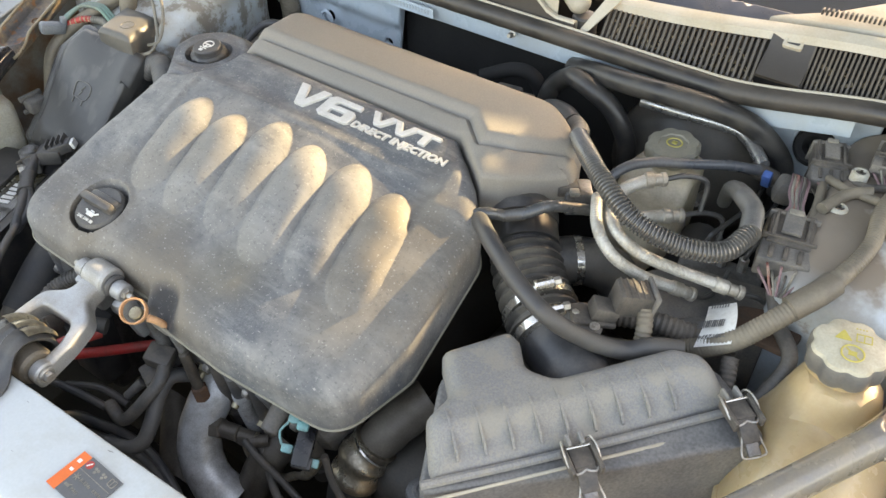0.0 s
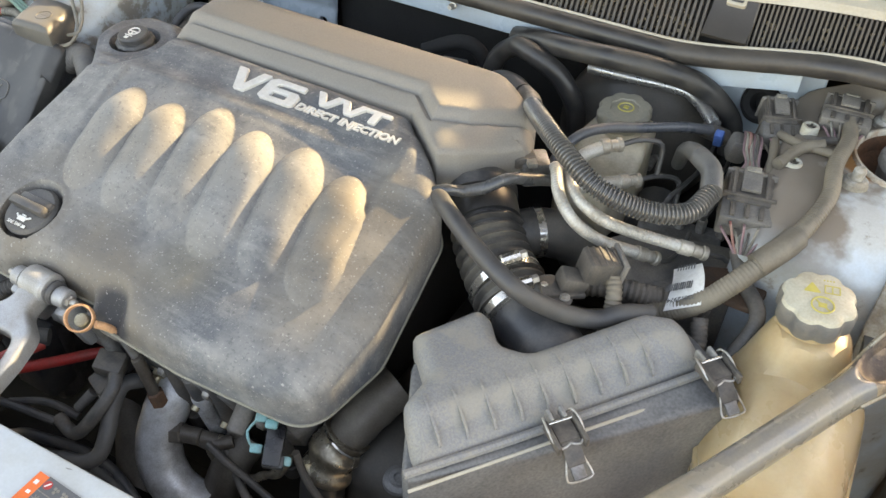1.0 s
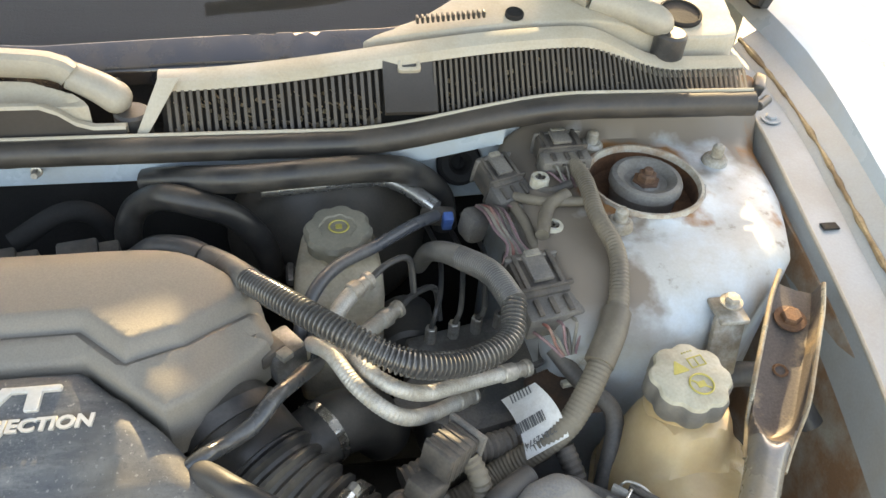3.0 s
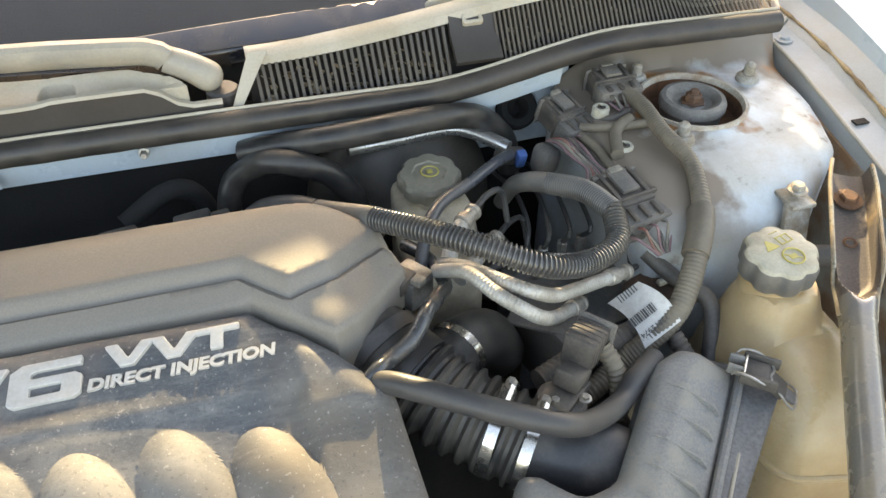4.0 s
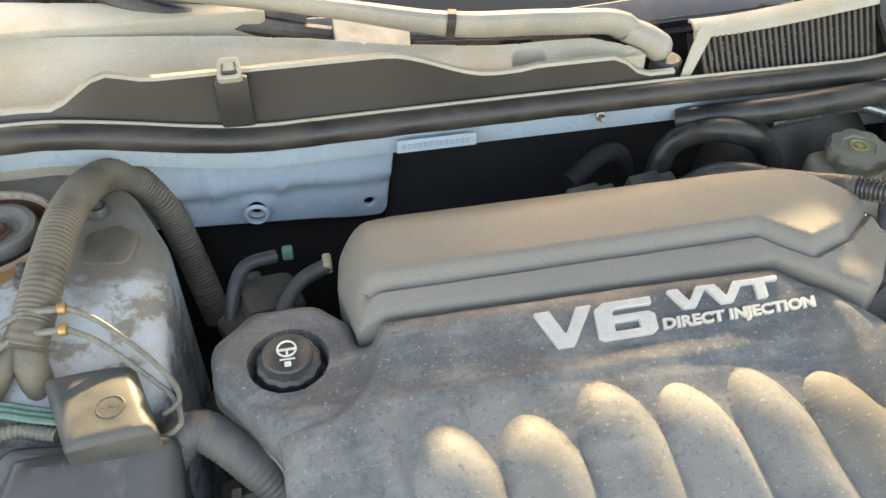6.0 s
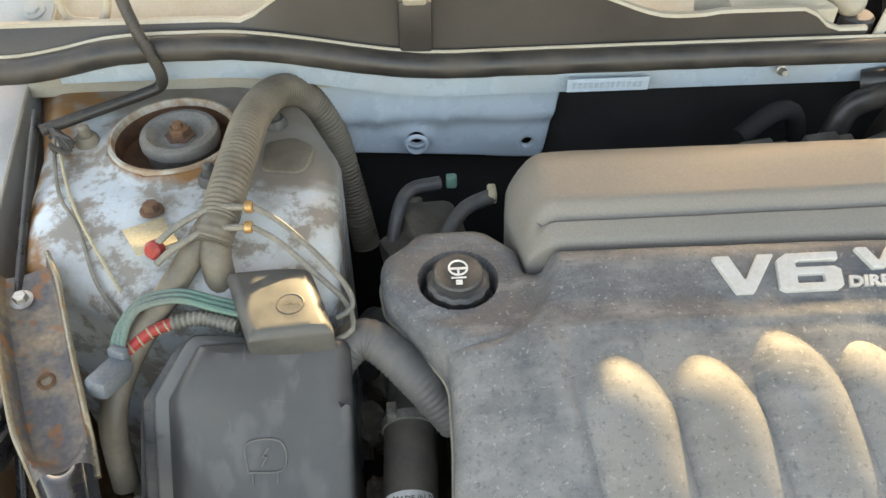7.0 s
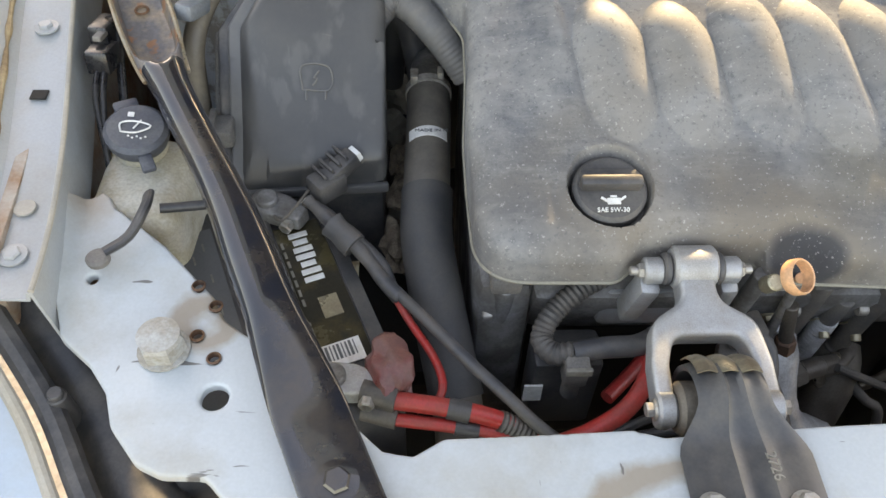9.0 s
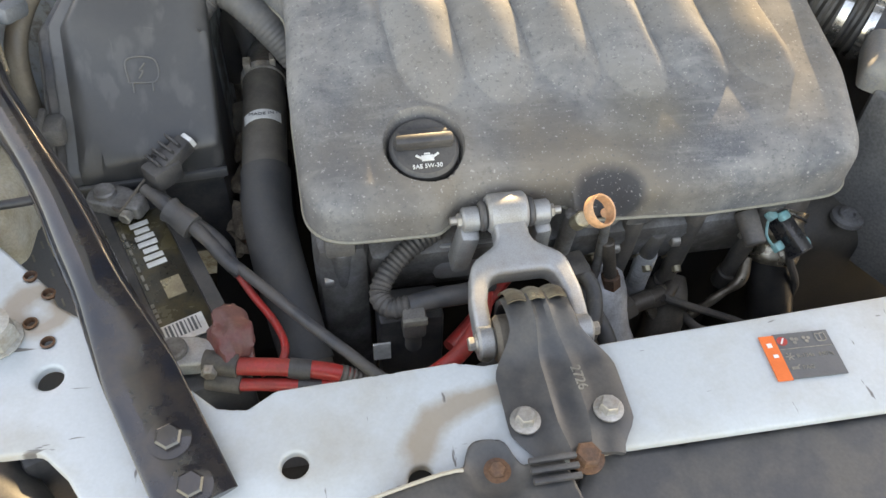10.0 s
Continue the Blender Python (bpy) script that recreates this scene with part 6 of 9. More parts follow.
    solid("stained_pipe", tube([(-0.050, 0.280, 0.660), (-0.032, 0.272, 0.665), (-0.008, 0.271, 0.671), (0.018, 0.272, 0.674), (0.034, 0.285, 0.676)], 0.0078, 14, wob=0.12), M_BURNT, "heat-stained brown pipe across the engine front", "pipe")
    solid("sensor_lead", tube([(0.016, 0.266, 0.682), (0.040, 0.264, 0.669), (0.063, 0.265, 0.654), (0.106, 0.265, 0.628), (0.125, 0.268, 0.612)], 0.0040, 10), M_LOOM_DARK, "dark sensor lead crossing the foil lead", "lead")
    solid("plug_lead", tube([(0.132, 0.276, 0.742), (0.143, 0.272, 0.711), (0.158, 0.271, 0.684), (0.167, 0.272, 0.659), (0.165, 0.272, 0.619)], 0.0040, 10), M_LOOM_DARK, "grey taped lead below the teal plug", "lead")
    pp = thing("coolant_outlet", (0.16, 0.30, 0.62), "stained pipe elbow with a shiny clamp", "pipe")
    part("elbow", tube([(0.183, 0.385, 0.757), (0.174, 0.366, 0.750), (0.165, 0.342, 0.740), (0.152, 0.320, 0.716)], 0.0225, 20, wob=0.12), M_BURNT, pp)
    part("foil_collar", tube([(0.157, 0.328, 0.727), (0.149, 0.314, 0.708), (0.145, 0.300, 0.682)], 0.0262, 40, 0.0022, wob=0.22), M_FOIL, pp, "crumpled foil collar")
    part("ribbed_hose", tube([(0.145, 0.303, 0.688), (0.144, 0.293, 0.668), (0.151, 0.279, 0.638), (0.16, 0.265, 0.59)], 0.0235, 48, lobes=0.012), M_HOSE_BLACK, pp, "black ribbed hose below the collar")
    ring_at, ring_dir = Vector((0.155, 0.3245, 0.7225)), Vector((0.45, 0.55, 0.70)).normalized()
    part("clamp", lathe([(0.0262, -0.0015), (0.0275, 0.0), (0.0262, 0.0015)], along(ring_at, ring_at + ring_dir), 36), M_CHROME, pp, "thin bright clamp")
    solid("loom_branch", tube([(-0.13, 0.205, 0.70), (-0.10, 0.20, 0.70), (-0.08, 0.215, 0.725), (-0.075, 0.245, 0.745), (-0.09, 0.265, 0.755)], 0.0072), M_LOOM_DARK, "grey taped wiring branch by the manifold", "wiring")
    solid("grey_plug", box(-0.093, 0.262, 0.752, 0.030, 0.024, 0.022, 0.003, (15, 10, 20)), M_GREY_CONN, "grey wiring plug by the manifold", "connector")
    for k in range(3):
        solid("low_wiring", tube([(-0.30 + 0.02 * k, 0.16 + 0.02 * k, 0.58), (-0.18, 0.17 + 0.012 * k, 0.62 + 0.012 * k), (-0.09, 0.19 + 0.01 * k, 0.63), (0.02, 0.18, 0.58)], 0.006), M_RUBBER, "dark wiring low in the engine bay", "wiring", "low wiring")
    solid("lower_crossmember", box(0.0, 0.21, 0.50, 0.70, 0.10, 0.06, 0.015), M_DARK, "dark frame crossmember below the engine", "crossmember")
    gb = thing("gearbox", (0.29, 0.46, 0.45), "dark gearbox housing low beside the engine", "gearbox")
    part("housing", slab(rounded([(0.14, 0.30, 0.05), (0.42, 0.30, 0.06), (0.44, 0.62, 0.06), (0.16, 0.66, 0.05)], 0.01), lambda x, y, d: 0.72 - 0.03 * max(0, 1 - d / 0.05) ** 2, flat(0.45), 0.015, 0.01), M_BOOSTER, gb)
    part("plug", lathe([(0.0, 0.003), (0.005, 0.003), (0.006, 0.006), (0.0095, 0.006), (0.0105, 0.003), (0.016, 0.002), (0.017, -0.002)], pose(0.226, 0.314, 0.716), 28), M_ALU_DARK, gb, "round metal plug")


def build_front_hoses():
    solid("vacuum_hose", tube([(-0.070, 0.275, 0.725), (-0.078, 0.258, 0.732), (-0.076, 0.238, 0.725), (-0.066, 0.215, 0.710), (-0.063, 0.195, 0.695), (-0.075, 0.182, 0.690), (-0.105, 0.178, 0.680)], 0.0085, 14), M_RUBBER_DUSTY, "grey rubber vacuum hose looping by the manifold", "hose")
    p = thing("grey_valve", (-0.10, 0.255, 0.74), "small grey valve clipped on the vacuum hose", "valve")
    part("body", box(-0.098, 0.250, 0.728, 0.030, 0.022, 0.020, 0.003, (15, 0, -20)), M_GREY_CONN, p)
    part("nozzle", rod((-0.106, 0.238, 0.722), (-0.116, 0.220, 0.708), 0.006, 0.005), M_BLACK_DUSTY, p)
    part("clip", box(-0.092, 0.238, 0.724, 0.014, 0.004, 0.012, 0.001, (15, 0, -20)), M_ZINC, p)
    for pts in ([(-0.13, 0.20, 0.70), (-0.17, 0.19, 0.71), (-0.22, 0.185, 0.70)], [(-0.12, 0.22, 0.69), (-0.16, 0.215, 0.695), (-0.21, 0.20, 0.68)]):
        solid("low_lead", tube(pts, 0.0045, 10), M_RUBBER, "thin dark lead low beside the manifold", "lead", "low leads")

M_BRASSY = mat("worn_brassy_steel", (0.30, 0.265, 0.19), 0.35, 0.55, dirt=(0.12, 0.10, 0.075), amount=0.5, scale=45, speck=0.15)


def build_torque_arm():
    """Forked aluminium arm from the engine to the radiator support."""
    arm = thing("torque_arm", (-0.16, 0.20, 0.72), "forked cast aluminium torque arm with two bolts", "torque arm")
    cx = -0.159
    outer = rounded([(-0.0165, 0.112, 0.006), (-0.0160, 0.078, 0.016), (-0.046, 0.062, 0.022), (-0.0525, 0.030, 0.02), (-0.0530, -0.014, 0.010), (-0.0370, -0.014, 0.010), (-0.0370, 0.028, 0.012), (-0.030, 0.050, 0.020), (0.030, 0.050, 0.020), (0.0370, 0.028, 0.012), (0.0370, -0.014, 0.010), (0.0530, -0.014, 0.010), (0.0525, 0.030, 0.02), (0.046, 0.062, 0.022), (0.0160, 0.078, 0.016), (0.0165, 0.112, 0.006)][::-1], 0.003)
    tip = Matrix.Translation((cx, 0.158, 0.811)) @ pose(0, 0, 0, 13, 0, 0) @ Matrix.Diagonal((0.84, 1, 0.85, 1))
    part("fork", slab(outer, flat(0.010), flat(-0.012), 0.008, 0.005, m=tip), M_ALU, arm)
    part("eye", rod((cx - 0.0165, 0.263, 0.836), (cx + 0.0165, 0.263, 0.836), 0.0165, seg=24), M_ALU, arm)
    for s in (-1, 1):
        part("bushing", rod((cx + s * 0.0165, 0.263, 0.834), (cx + s * 0.023, 0.263, 0.834), 0.0128), M_RUBBER, arm)
        part("pin", rod((cx + s * 0.022, 0.263, 0.832), (cx + s * 0.037, 0.263, 0.832), 0.0105), M_ALU, arm)
        part("pin_bolt", merged(rod((cx + s * 0.036, 0.263, 0.832), (cx + s * 0.041, 0.263, 0.832), 0.0062, seg=6), rod((cx + s * 0.040, 0.263, 0.832), (cx + s * 0.047, 0.263, 0.832), 0.0036)), M_ZINC, arm, "threaded bolt end of the eye")
        part("foot_bolt", merged(rod((cx + s * 0.043, 0.156, 0.811), (cx + s * 0.046, 0.156, 0.811), 0.0080), rod((cx + s * 0.045, 0.156, 0.811), (cx + s * 0.051, 0.156, 0.811), 0.0058, seg=6)), M_ZINC, arm, "zinc bolt in the fork foot")
    for s in (-1, 1):
        part("foot_eye", rod((cx + s * 0.031, 0.156, 0.811), (cx + s * 0.0442, 0.156, 0.811), 0.0128, seg=24), M_ALU, arm)
    part("foot_bushing", rod((cx - 0.031, 0.156, 0.812), (cx + 0.031, 0.156, 0.812), 0.019, seg=24), M_BURNT, arm, "brown bushing between the fork feet")
    br = thing("arm_bracket", (-0.155, 0.08, 0.80), "black pressed steel bracket bolted to the white bar", "bracket")
    rows = []
    for k in range(33):
        u = k / 32
        if u < 0.45:
            a = math.radians(-35 + 125 * u / 0.45)
            y, z = 0.156 + 0.032 * math.cos(a), 0.814 + 0.032 * math.sin(a)
        else:
            v = (u - 0.45) / 0.55
            y, z = 0.156 - 0.110 * v, 0.846 - 0.014 * smooth_step(0.0, 0.35, v)
        half = 0.0245 + 0.0190 * smooth_step(0.48, 0.66, u) - 0.014 * smooth_step(0.86, 1.0, u)
        row = []
        for j in range(17):
            w = -1 + 2 * j / 16
            bead = 0.0035 * math.exp(-((w + 0.28) / 0.10) ** 2) + 0.0035 * math.exp(-((w - 0.28) / 0.10) ** 2)
            row.append((-0.159 + 0.003 * smooth_step(0.4, 0.7, u) + w * half, y - 0.002 * w * w, z + bead - 0.003 * abs(w) ** 6))
        rows.append(row)
    part("strap", sheet(rows, 0.004), M_SATIN_BLACK, br)
    part("worn_crown", sheet([[(-0.1815 + 0.045 * j / 18, 0.156 + (p[8][1] - 0.156) * (1.06 + 0.07 * abs(math.sin(3 * math.pi * j / 18))), 0.814 + (p[8][2] - 0.814) * (1.06 + 0.09 * abs(math.sin(3 * math.pi * j / 18)))) for j in range(19)] for p in rows[6:14]], 0.001), M_BRASSY, br, "worn brassy crown of the strap")
    part("number", lettering("2726", Matrix.Translation((-0.1475, 0.110, 0.8370)) @ pose(0, 0, 0, 6, 0, -86), 0.0098, 0.001), M_WIRE, br, "white chalked number", 0)
    bolt("bracket_bolt", (-0.188, 0.075, 0.834), M_ZINC, "zinc flange bolt in the black bracket", 0.0072, 0.009, 1.45)
    bolt("bracket_bolt", (-0.130, 0.075, 0.834), M_ZINC, "zinc flange bolt in the black bracket", 0.0072, 0.009, 1.45)
    bolt("bracket_bolt", (-0.153, 0.045, 0.828), M_RUST, "rusty bolt below the black bracket", 0.009, 0.009, 1.3)
    latch = thing("bonnet_latch", (-0.22, 0.03, 0.80), "dark bonnet latch with a worn edge", "latch")
    part("body", slab(rounded([(-0.30, 0.000, 0.006), (-0.288, 0.042, 0.006), (-0.235, 0.050, 0.004), (-0.228, 0.068, 0.012), (-0.205, 0.066, 0.012), (-0.196, 0.045, 0.004), (-0.17, 0.050, 0.004), (-0.16, 0.0, 0.006)][::-1], 0.004), lambda x, y, d: 0.834 - 0.0065 * smooth_step(0.022, 0.012, math.hypot(x + 0.215, y - 0.046)), flat(0.80), 0.008, 0.003), M_SATIN_BLACK, latch)
    part("edge", tube([(-0.298, 0.036, 0.836), (-0.25, 0.045, 0.837), (-0.236, 0.046, 0.836)], 0.0014, 6), M_COWL_PALE, latch)
    part("rivet", hexbolt((-0.213, 0.046, 0.8265), 0.006, 0.005), M_RUST, latch)
    part("catch", merged(*[box(-0.178, 0.044 - 0.007 * k, 0.838, 0.032, 0.004, 0.004, 0.001) for k in range(3)]), M_BLACK, latch)
    dip = thing("dipstick", (-0.085, 0.255, 0.80), "orange ring handle of the oil dipstick", "dipstick")
    ring = [(0.0118, -0.0048), (0.0128, -0.0054), (0.0138, -0.0036), (0.0138, 0.0036), (0.0128, 0.0054), (0.0118, 0.0048), (0.0120, 0.0), (0.0118, -0.0048)]
    part("ring", lathe(ring, along((-0.085, 0.2465, 0.843), (-0.085 + 0.45, 0.2465 - 0.45, 0.843 + 0.75)), 36), M_ORANGE, dip)
    part("stem", tube([(-0.076, 0.254, 0.832), (-0.070, 0.262, 0.822), (-0.066, 0.270, 0.80)], 0.0040), M_ORANGE, dip)
    part("guide_tube", tube([(-0.066, 0.268, 0.806), (-0.062, 0.272, 0.77), (-0.06, 0.275, 0.70)], 0.0045), M_ZINC, dip)
    part("tube", rod((-0.098, 0.266, 0.822), (-0.10, 0.28, 0.72), 0.0075), M_ALU_DARK, dip)
    part("collar", rod((-0.098, 0.258, 0.818), (-0.095, 0.252, 0.830), 0.0070), M_BRONZE, dip)


build_cover()
build_block()
build_manifold()
build_front_hoses()
build_torque_arm()

# ---- air intake, hoses and brake parts on the side of the air box ----
def build_airbox():
    bx = thing("air_box", (0.35, 0.38, 0.60), "dusty grey plastic air filter box with ribbed lid", "air box")
    lid = rounded([(0.208, 0.370, 0.010), (0.246, 0.430, 0.010), (0.262, 0.424, 0.010), (0.283, 0.398, 0.018), (0.310, 0.402, 0.02), (0.382, 0.488, 0.012), (0.408, 0.496, 0.014), (0.452, 0.474, 0.008), (0.276, 0.258, 0.008), (0.242, 0.300, 0.012), (0.244, 0.332, 0.010)][::-1], 0.004)
    U, V = Vector((0.645, 0.764)), Vector((0.764, -0.645))
    seam0 = Vector((0.364, 0.357))

    def local(x, y):
        p = Vector((x, y)) - seam0
        return p.dot(U), p.dot(V)

    def tilt(u):
        return 0.010 * smooth_step(-0.02, 0.14, u)

    def top(x, y, d):
        u, v = local(x, y)
        z = 0.876 + tilt(u) - 0.016 * smooth_step(-0.045, -0.012, v) - 0.004 * smooth_step(-0.06, -0.12, v)
        return z - 0.010 * max(0.0, 1 - d / 0.014) ** 2
    part("lid", slab(lid, top, flat(0.842), 0.0036, 0.004), M_BOX, bx, "ribbed grey lid")
    for k in range(9):
        # a thin fin that stands on the slope
        c = -0.105 + 0.0245 * k
        bm = bmesh.new()
        fin = []
        for w in (-0.0011, 0.0011):
            ring = []
            for v, z in ((-0.056, 0.868), (-0.056, 0.8765), (-0.046, 0.8772), (-0.019, 0.8675), (-0.013, 0.8600), (-0.013, 0.852)):
                p = seam0 + U * (c + w) + V * v
                ring.append(bm.verts.new((p.x, p.y, z + tilt(c))))
            fin.append(ring)
            bm.faces.new(ring)
        for i in range(6):
            j = (i + 1) % 6
            bm.faces.new((fin[0][i], fin[0][j], fin[1][j], fin[1][i]))
        part("lid_rib", bm, M_BOX, bx, smooth=0)
    low = rounded([(0.215, 0.360, 0.012), (0.272, 0.246, 0.010), (0.492, 0.460, 0.016), (0.424, 0.506, 0.012), (0.375, 0.486, 0.02), (0.300, 0.396, 0.02)], 0.005)
    part("lower_box", slab(low, lambda x, y, d: 0.846 + tilt(local(x, y)[0]) + 0.003 * smooth_step(0.008, 0.012, abs(local(x, y)[1] - 0.018)), lambda x, y: 0.66, 0.006, 0.005), M_BOX_LOW, bx, "dark dusty lower box")
    a, b = Vector((0.272, 0.252, 0.853)), Vector((0.459, 0.474, 0.863))
    part("seam_flange", tube([a, a.lerp(b, 0.4) - Vector((0, 0, 0.003)), b], 0.0040, 8, 0.02), M_BOX, bx, "pale dusty flange along the seam")
    part("seam_lip", tube([a + Vector((0.008, -0.007, -0.008)), b + Vector((0.008, -0.007, -0.008))], 0.0016, 8, 0.02), M_COWL_PALE, bx, "dust line under the lid")
    for cx, cy, cz in ((0.364, 0.349, 0.862), (0.454, 0.463, 0.873)):
        cl = thing("wire_clip", (cx, cy, 0.84), "bright wire spring clip of the air box", "clip", "air box clips")
        fr = Matrix.Translation((cx + 0.003, cy - 0.003, cz)) @ pose(0, 0, 0, 0, 0, 49.8) @ Matrix.Scale(1.18, 4)
        for s in (-1, 1):
            part("wire", moved(tube([(s * 0.009, 0.013, 0.002), (s * 0.011, 0.011, 0.007), (s * 0.0125, 0.002, 0.008), (s * 0.0115, -0.008, 0.004), (s * 0.007, -0.013, 0.001), (0, -0.011, 0.002)], 0.0009, 8, 0.003), fr), M_ZINC, cl)
        for s in (-1, 1):
            part("leg", moved(tube([(s * 0.0045, -0.010, 0.002), (s * 0.006, -0.018, -0.004), (s * 0.0095, -0.028, -0.012), (s * 0.008, -0.031, -0.0135), (0, -0.032, -0.0135)], 0.0008, 8, 0.003), fr), M_ZINC, cl)
            part("lug", moved(box(s * 0.005, 0.012, 0.003, 0.003, 0.010, 0.008, 0.001), fr), M_BOX, cl)
        part("lever", moved(merged(box(0, -0.002, 0.0025, 0.016, 0.016, 0.004, 0.001), box(0, -0.015, -0.004, 0.014, 0.018, 0.006, 0.001, (35, 0, 0)), box(-0.0105, -0.004, 0.003, 0.003, 0.024, 0.009, 0.001), box(0.0105, -0.004, 0.003, 0.003, 0.024, 0.009, 0.001)), fr), M_GREY_CONN, cl, "dusty grey clip lever")
        part("tongue", moved(box(0, -0.021, -0.0085, 0.010, 0.022, 0.003, 0.001, (28, 0, 0)), fr), M_ALU_DARK, cl)
        part("crossbar", moved(rod((-0.0115, 0.006, 0.005), (0.0115, 0.006, 0.005), 0.0012), fr), M_CHROME, cl)
    # outlet duct between lid and bellows
    duct = thing("intake_duct", (0.28, 0.45, 0.78), "black plastic intake duct out of the air box", "duct")
    part("duct", tube([(0.345, 0.425, 0.825), (0.315, 0.440, 0.838), (0.285, 0.455, 0.842), (0.262, 0.470, 0.845)], 0.033, 24, flat=0.85), M_BLACK, duct)
    bel = thing("intake_bellows", (0.22, 0.51, 0.78), "black rubber intake bellows with ribs", "bellows")
    part("bellows", tube([(0.266, 0.468, 0.845), (0.243, 0.488, 0.850), (0.218, 0.512, 0.857), (0.198, 0.536, 0.866)], 0.0385, 28, pitch=0.0125, deep=0.0055), M_BELLOWS, bel)
    part("cuff", tube([(0.199, 0.535, 0.866), (0.186, 0.552, 0.872), (0.172, 0.572, 0.876)], 0.037, 28), M_BELLOWS, bel)
    part("throttle_ring", tube([(0.180, 0.558, 0.874), (0.174, 0.568, 0.878)], 0.0395, 28), M_BLACK, bel)
    ax = (Vector((0.262, 0.470, 0.845)) - Vector((0.285, 0.452, 0.842))).normalized()
    for c, r, name in ((Vector((0.271, 0.464, 0.844)), 0.0375, "first"), (Vector((0.250, 0.482, 0.849)), 0.0395, "second")):
        cl = thing("hose_clamp", c, "shiny worm-drive hose clamp round the bellows", "clamp", "intake clamps")
        part("band", tube([c - ax * 0.0045, c, c + ax * 0.0045], r, 30, 0.003), M_CHROME, cl)
        up = Vector((0.25, -0.25, 1)).normalized()
        up = (up - ax * up.dot(ax)).normalized()
        side = ax.cross(up)
        part("worm_box", rod(c + up * (r + 0.004) - side * 0.010, c + up * (r + 0.004) + side * 0.010, 0.0058, seg=10), M_CHROME, cl)
        part("worm_screw", rod(c + up * (r + 0.004) + side * 0.010, c + up * (r + 0.004) + side * 0.017, 0.0044, seg=6), M_ZINC, cl)
    # resonator limb beside the bellows
    limb = thing("resonator", (0.27, 0.57, 0.78), "black rubber resonator limb with a steel band", "resonator")
    part("limb", tube([(0.215, 0.545, 0.848), (0.245, 0.570, 0.850), (0.275, 0.590, 0.835), (0.295, 0.600, 0.80)], 0.026, 22), M_BELLOWS, limb)
    part("band", tube([(0.240, 0.566, 0.850), (0.246, 0.571, 0.850)], 0.0275, 26, 0.003), M_CHROME, limb)
    thr = thing("throttle_body", (0.18, 0.59, 0.80), "grey throttle body below the cover's rear edge", "throttle body")
    part("housing", merged(rod((0.165, 0.575, 0.870), (0.14, 0.61, 0.880), 0.042, seg=24), box(0.215, 0.612, 0.895, 0.03, 0.03, 0.03, 0.004, (0, 0, 35))), M_ALU_DARK, thr)
    part("plug", box(0.205, 0.605, 0.908, 0.024, 0.018, 0.014, 0.003, (0, 0, 40)), M_GREY_CONN, thr)
    part("pale_tab", box(0.218, 0.597, 0.912, 0.010, 0.010, 0.006, 0.001, (0, 0, 40)), M_WIRE, thr)
    # air flow sensor and its plug
    maf = thing("air_flow_sensor", (0.31, 0.48, 0.85), "dusty air flow sensor with its grey plug", "sensor")
    part("base", lathe([(0, 0.010), (0.016, 0.010), (0.020, 0.006), (0.021, -0.012)], pose(0.298, 0.476, 0.868, 0, 12, 0), 24), M_BLACK_DUSTY, maf)
    part("flange", box(0.304, 0.482, 0.876, 0.044, 0.026, 0.006, 0.002, (0, 12, 40)), M_GREY_CONN, maf)
    part("head", box(0.312, 0.489, 0.884, 0.026, 0.022, 0.016, 0.003, (0, 20, 40)), M_GREY_CONN, maf)
    for u, v in ((-0.013, -0.006), (0.010, -0.010)):
        part("screw", hexbolt((0.304 + u, 0.478 + v, 0.880), 0.0035, 0.004, 1.4), M_ZINC, maf)
    w = pose(0.330, 0.508, 0.894, 0, 12, 40)
    plug = part("plug", moved(box(0, 0, 0, 0.034, 0.026, 0.026, 0.002), w), M_GREY_CONN, maf, "dark plug with ridged grip")
    for k in range(5):
        part("ridge", moved(box(-0.013 + 0.0065 * k, 0, 0.0005, 0.0022, 0.0268, 0.0268, 0.0006), w), M_GREY_CONN, plug)
    part("lip", moved(box(0.018, 0, 0.001, 0.004, 0.033, 0.031, 0.001), w), M_BLACK_DUSTY, plug)
    part("lead", tube([(0.345, 0.508, 0.888), (0.352, 0.495, 0.875), (0.355, 0.482, 0.85), (0.352, 0.475, 0.82)], 0.0082, 12, 0.004, 0.005, 0.001), M_LOOM, maf, "ribbed loom of the plug")


M_PLATED = mat("dull_plated_pipe", (0.42, 0.43, 0.44), 0.28, 0.8, dirt=(0.28, 0.26, 0.23), amount=0.3, scale=40)
M_FITTING = mat("crimped_fitting_metal", (0.46, 0.43, 0.38), 0.4, 0.45, dirt=(0.30, 0.26, 0.21), amount=0.4, scale=60)


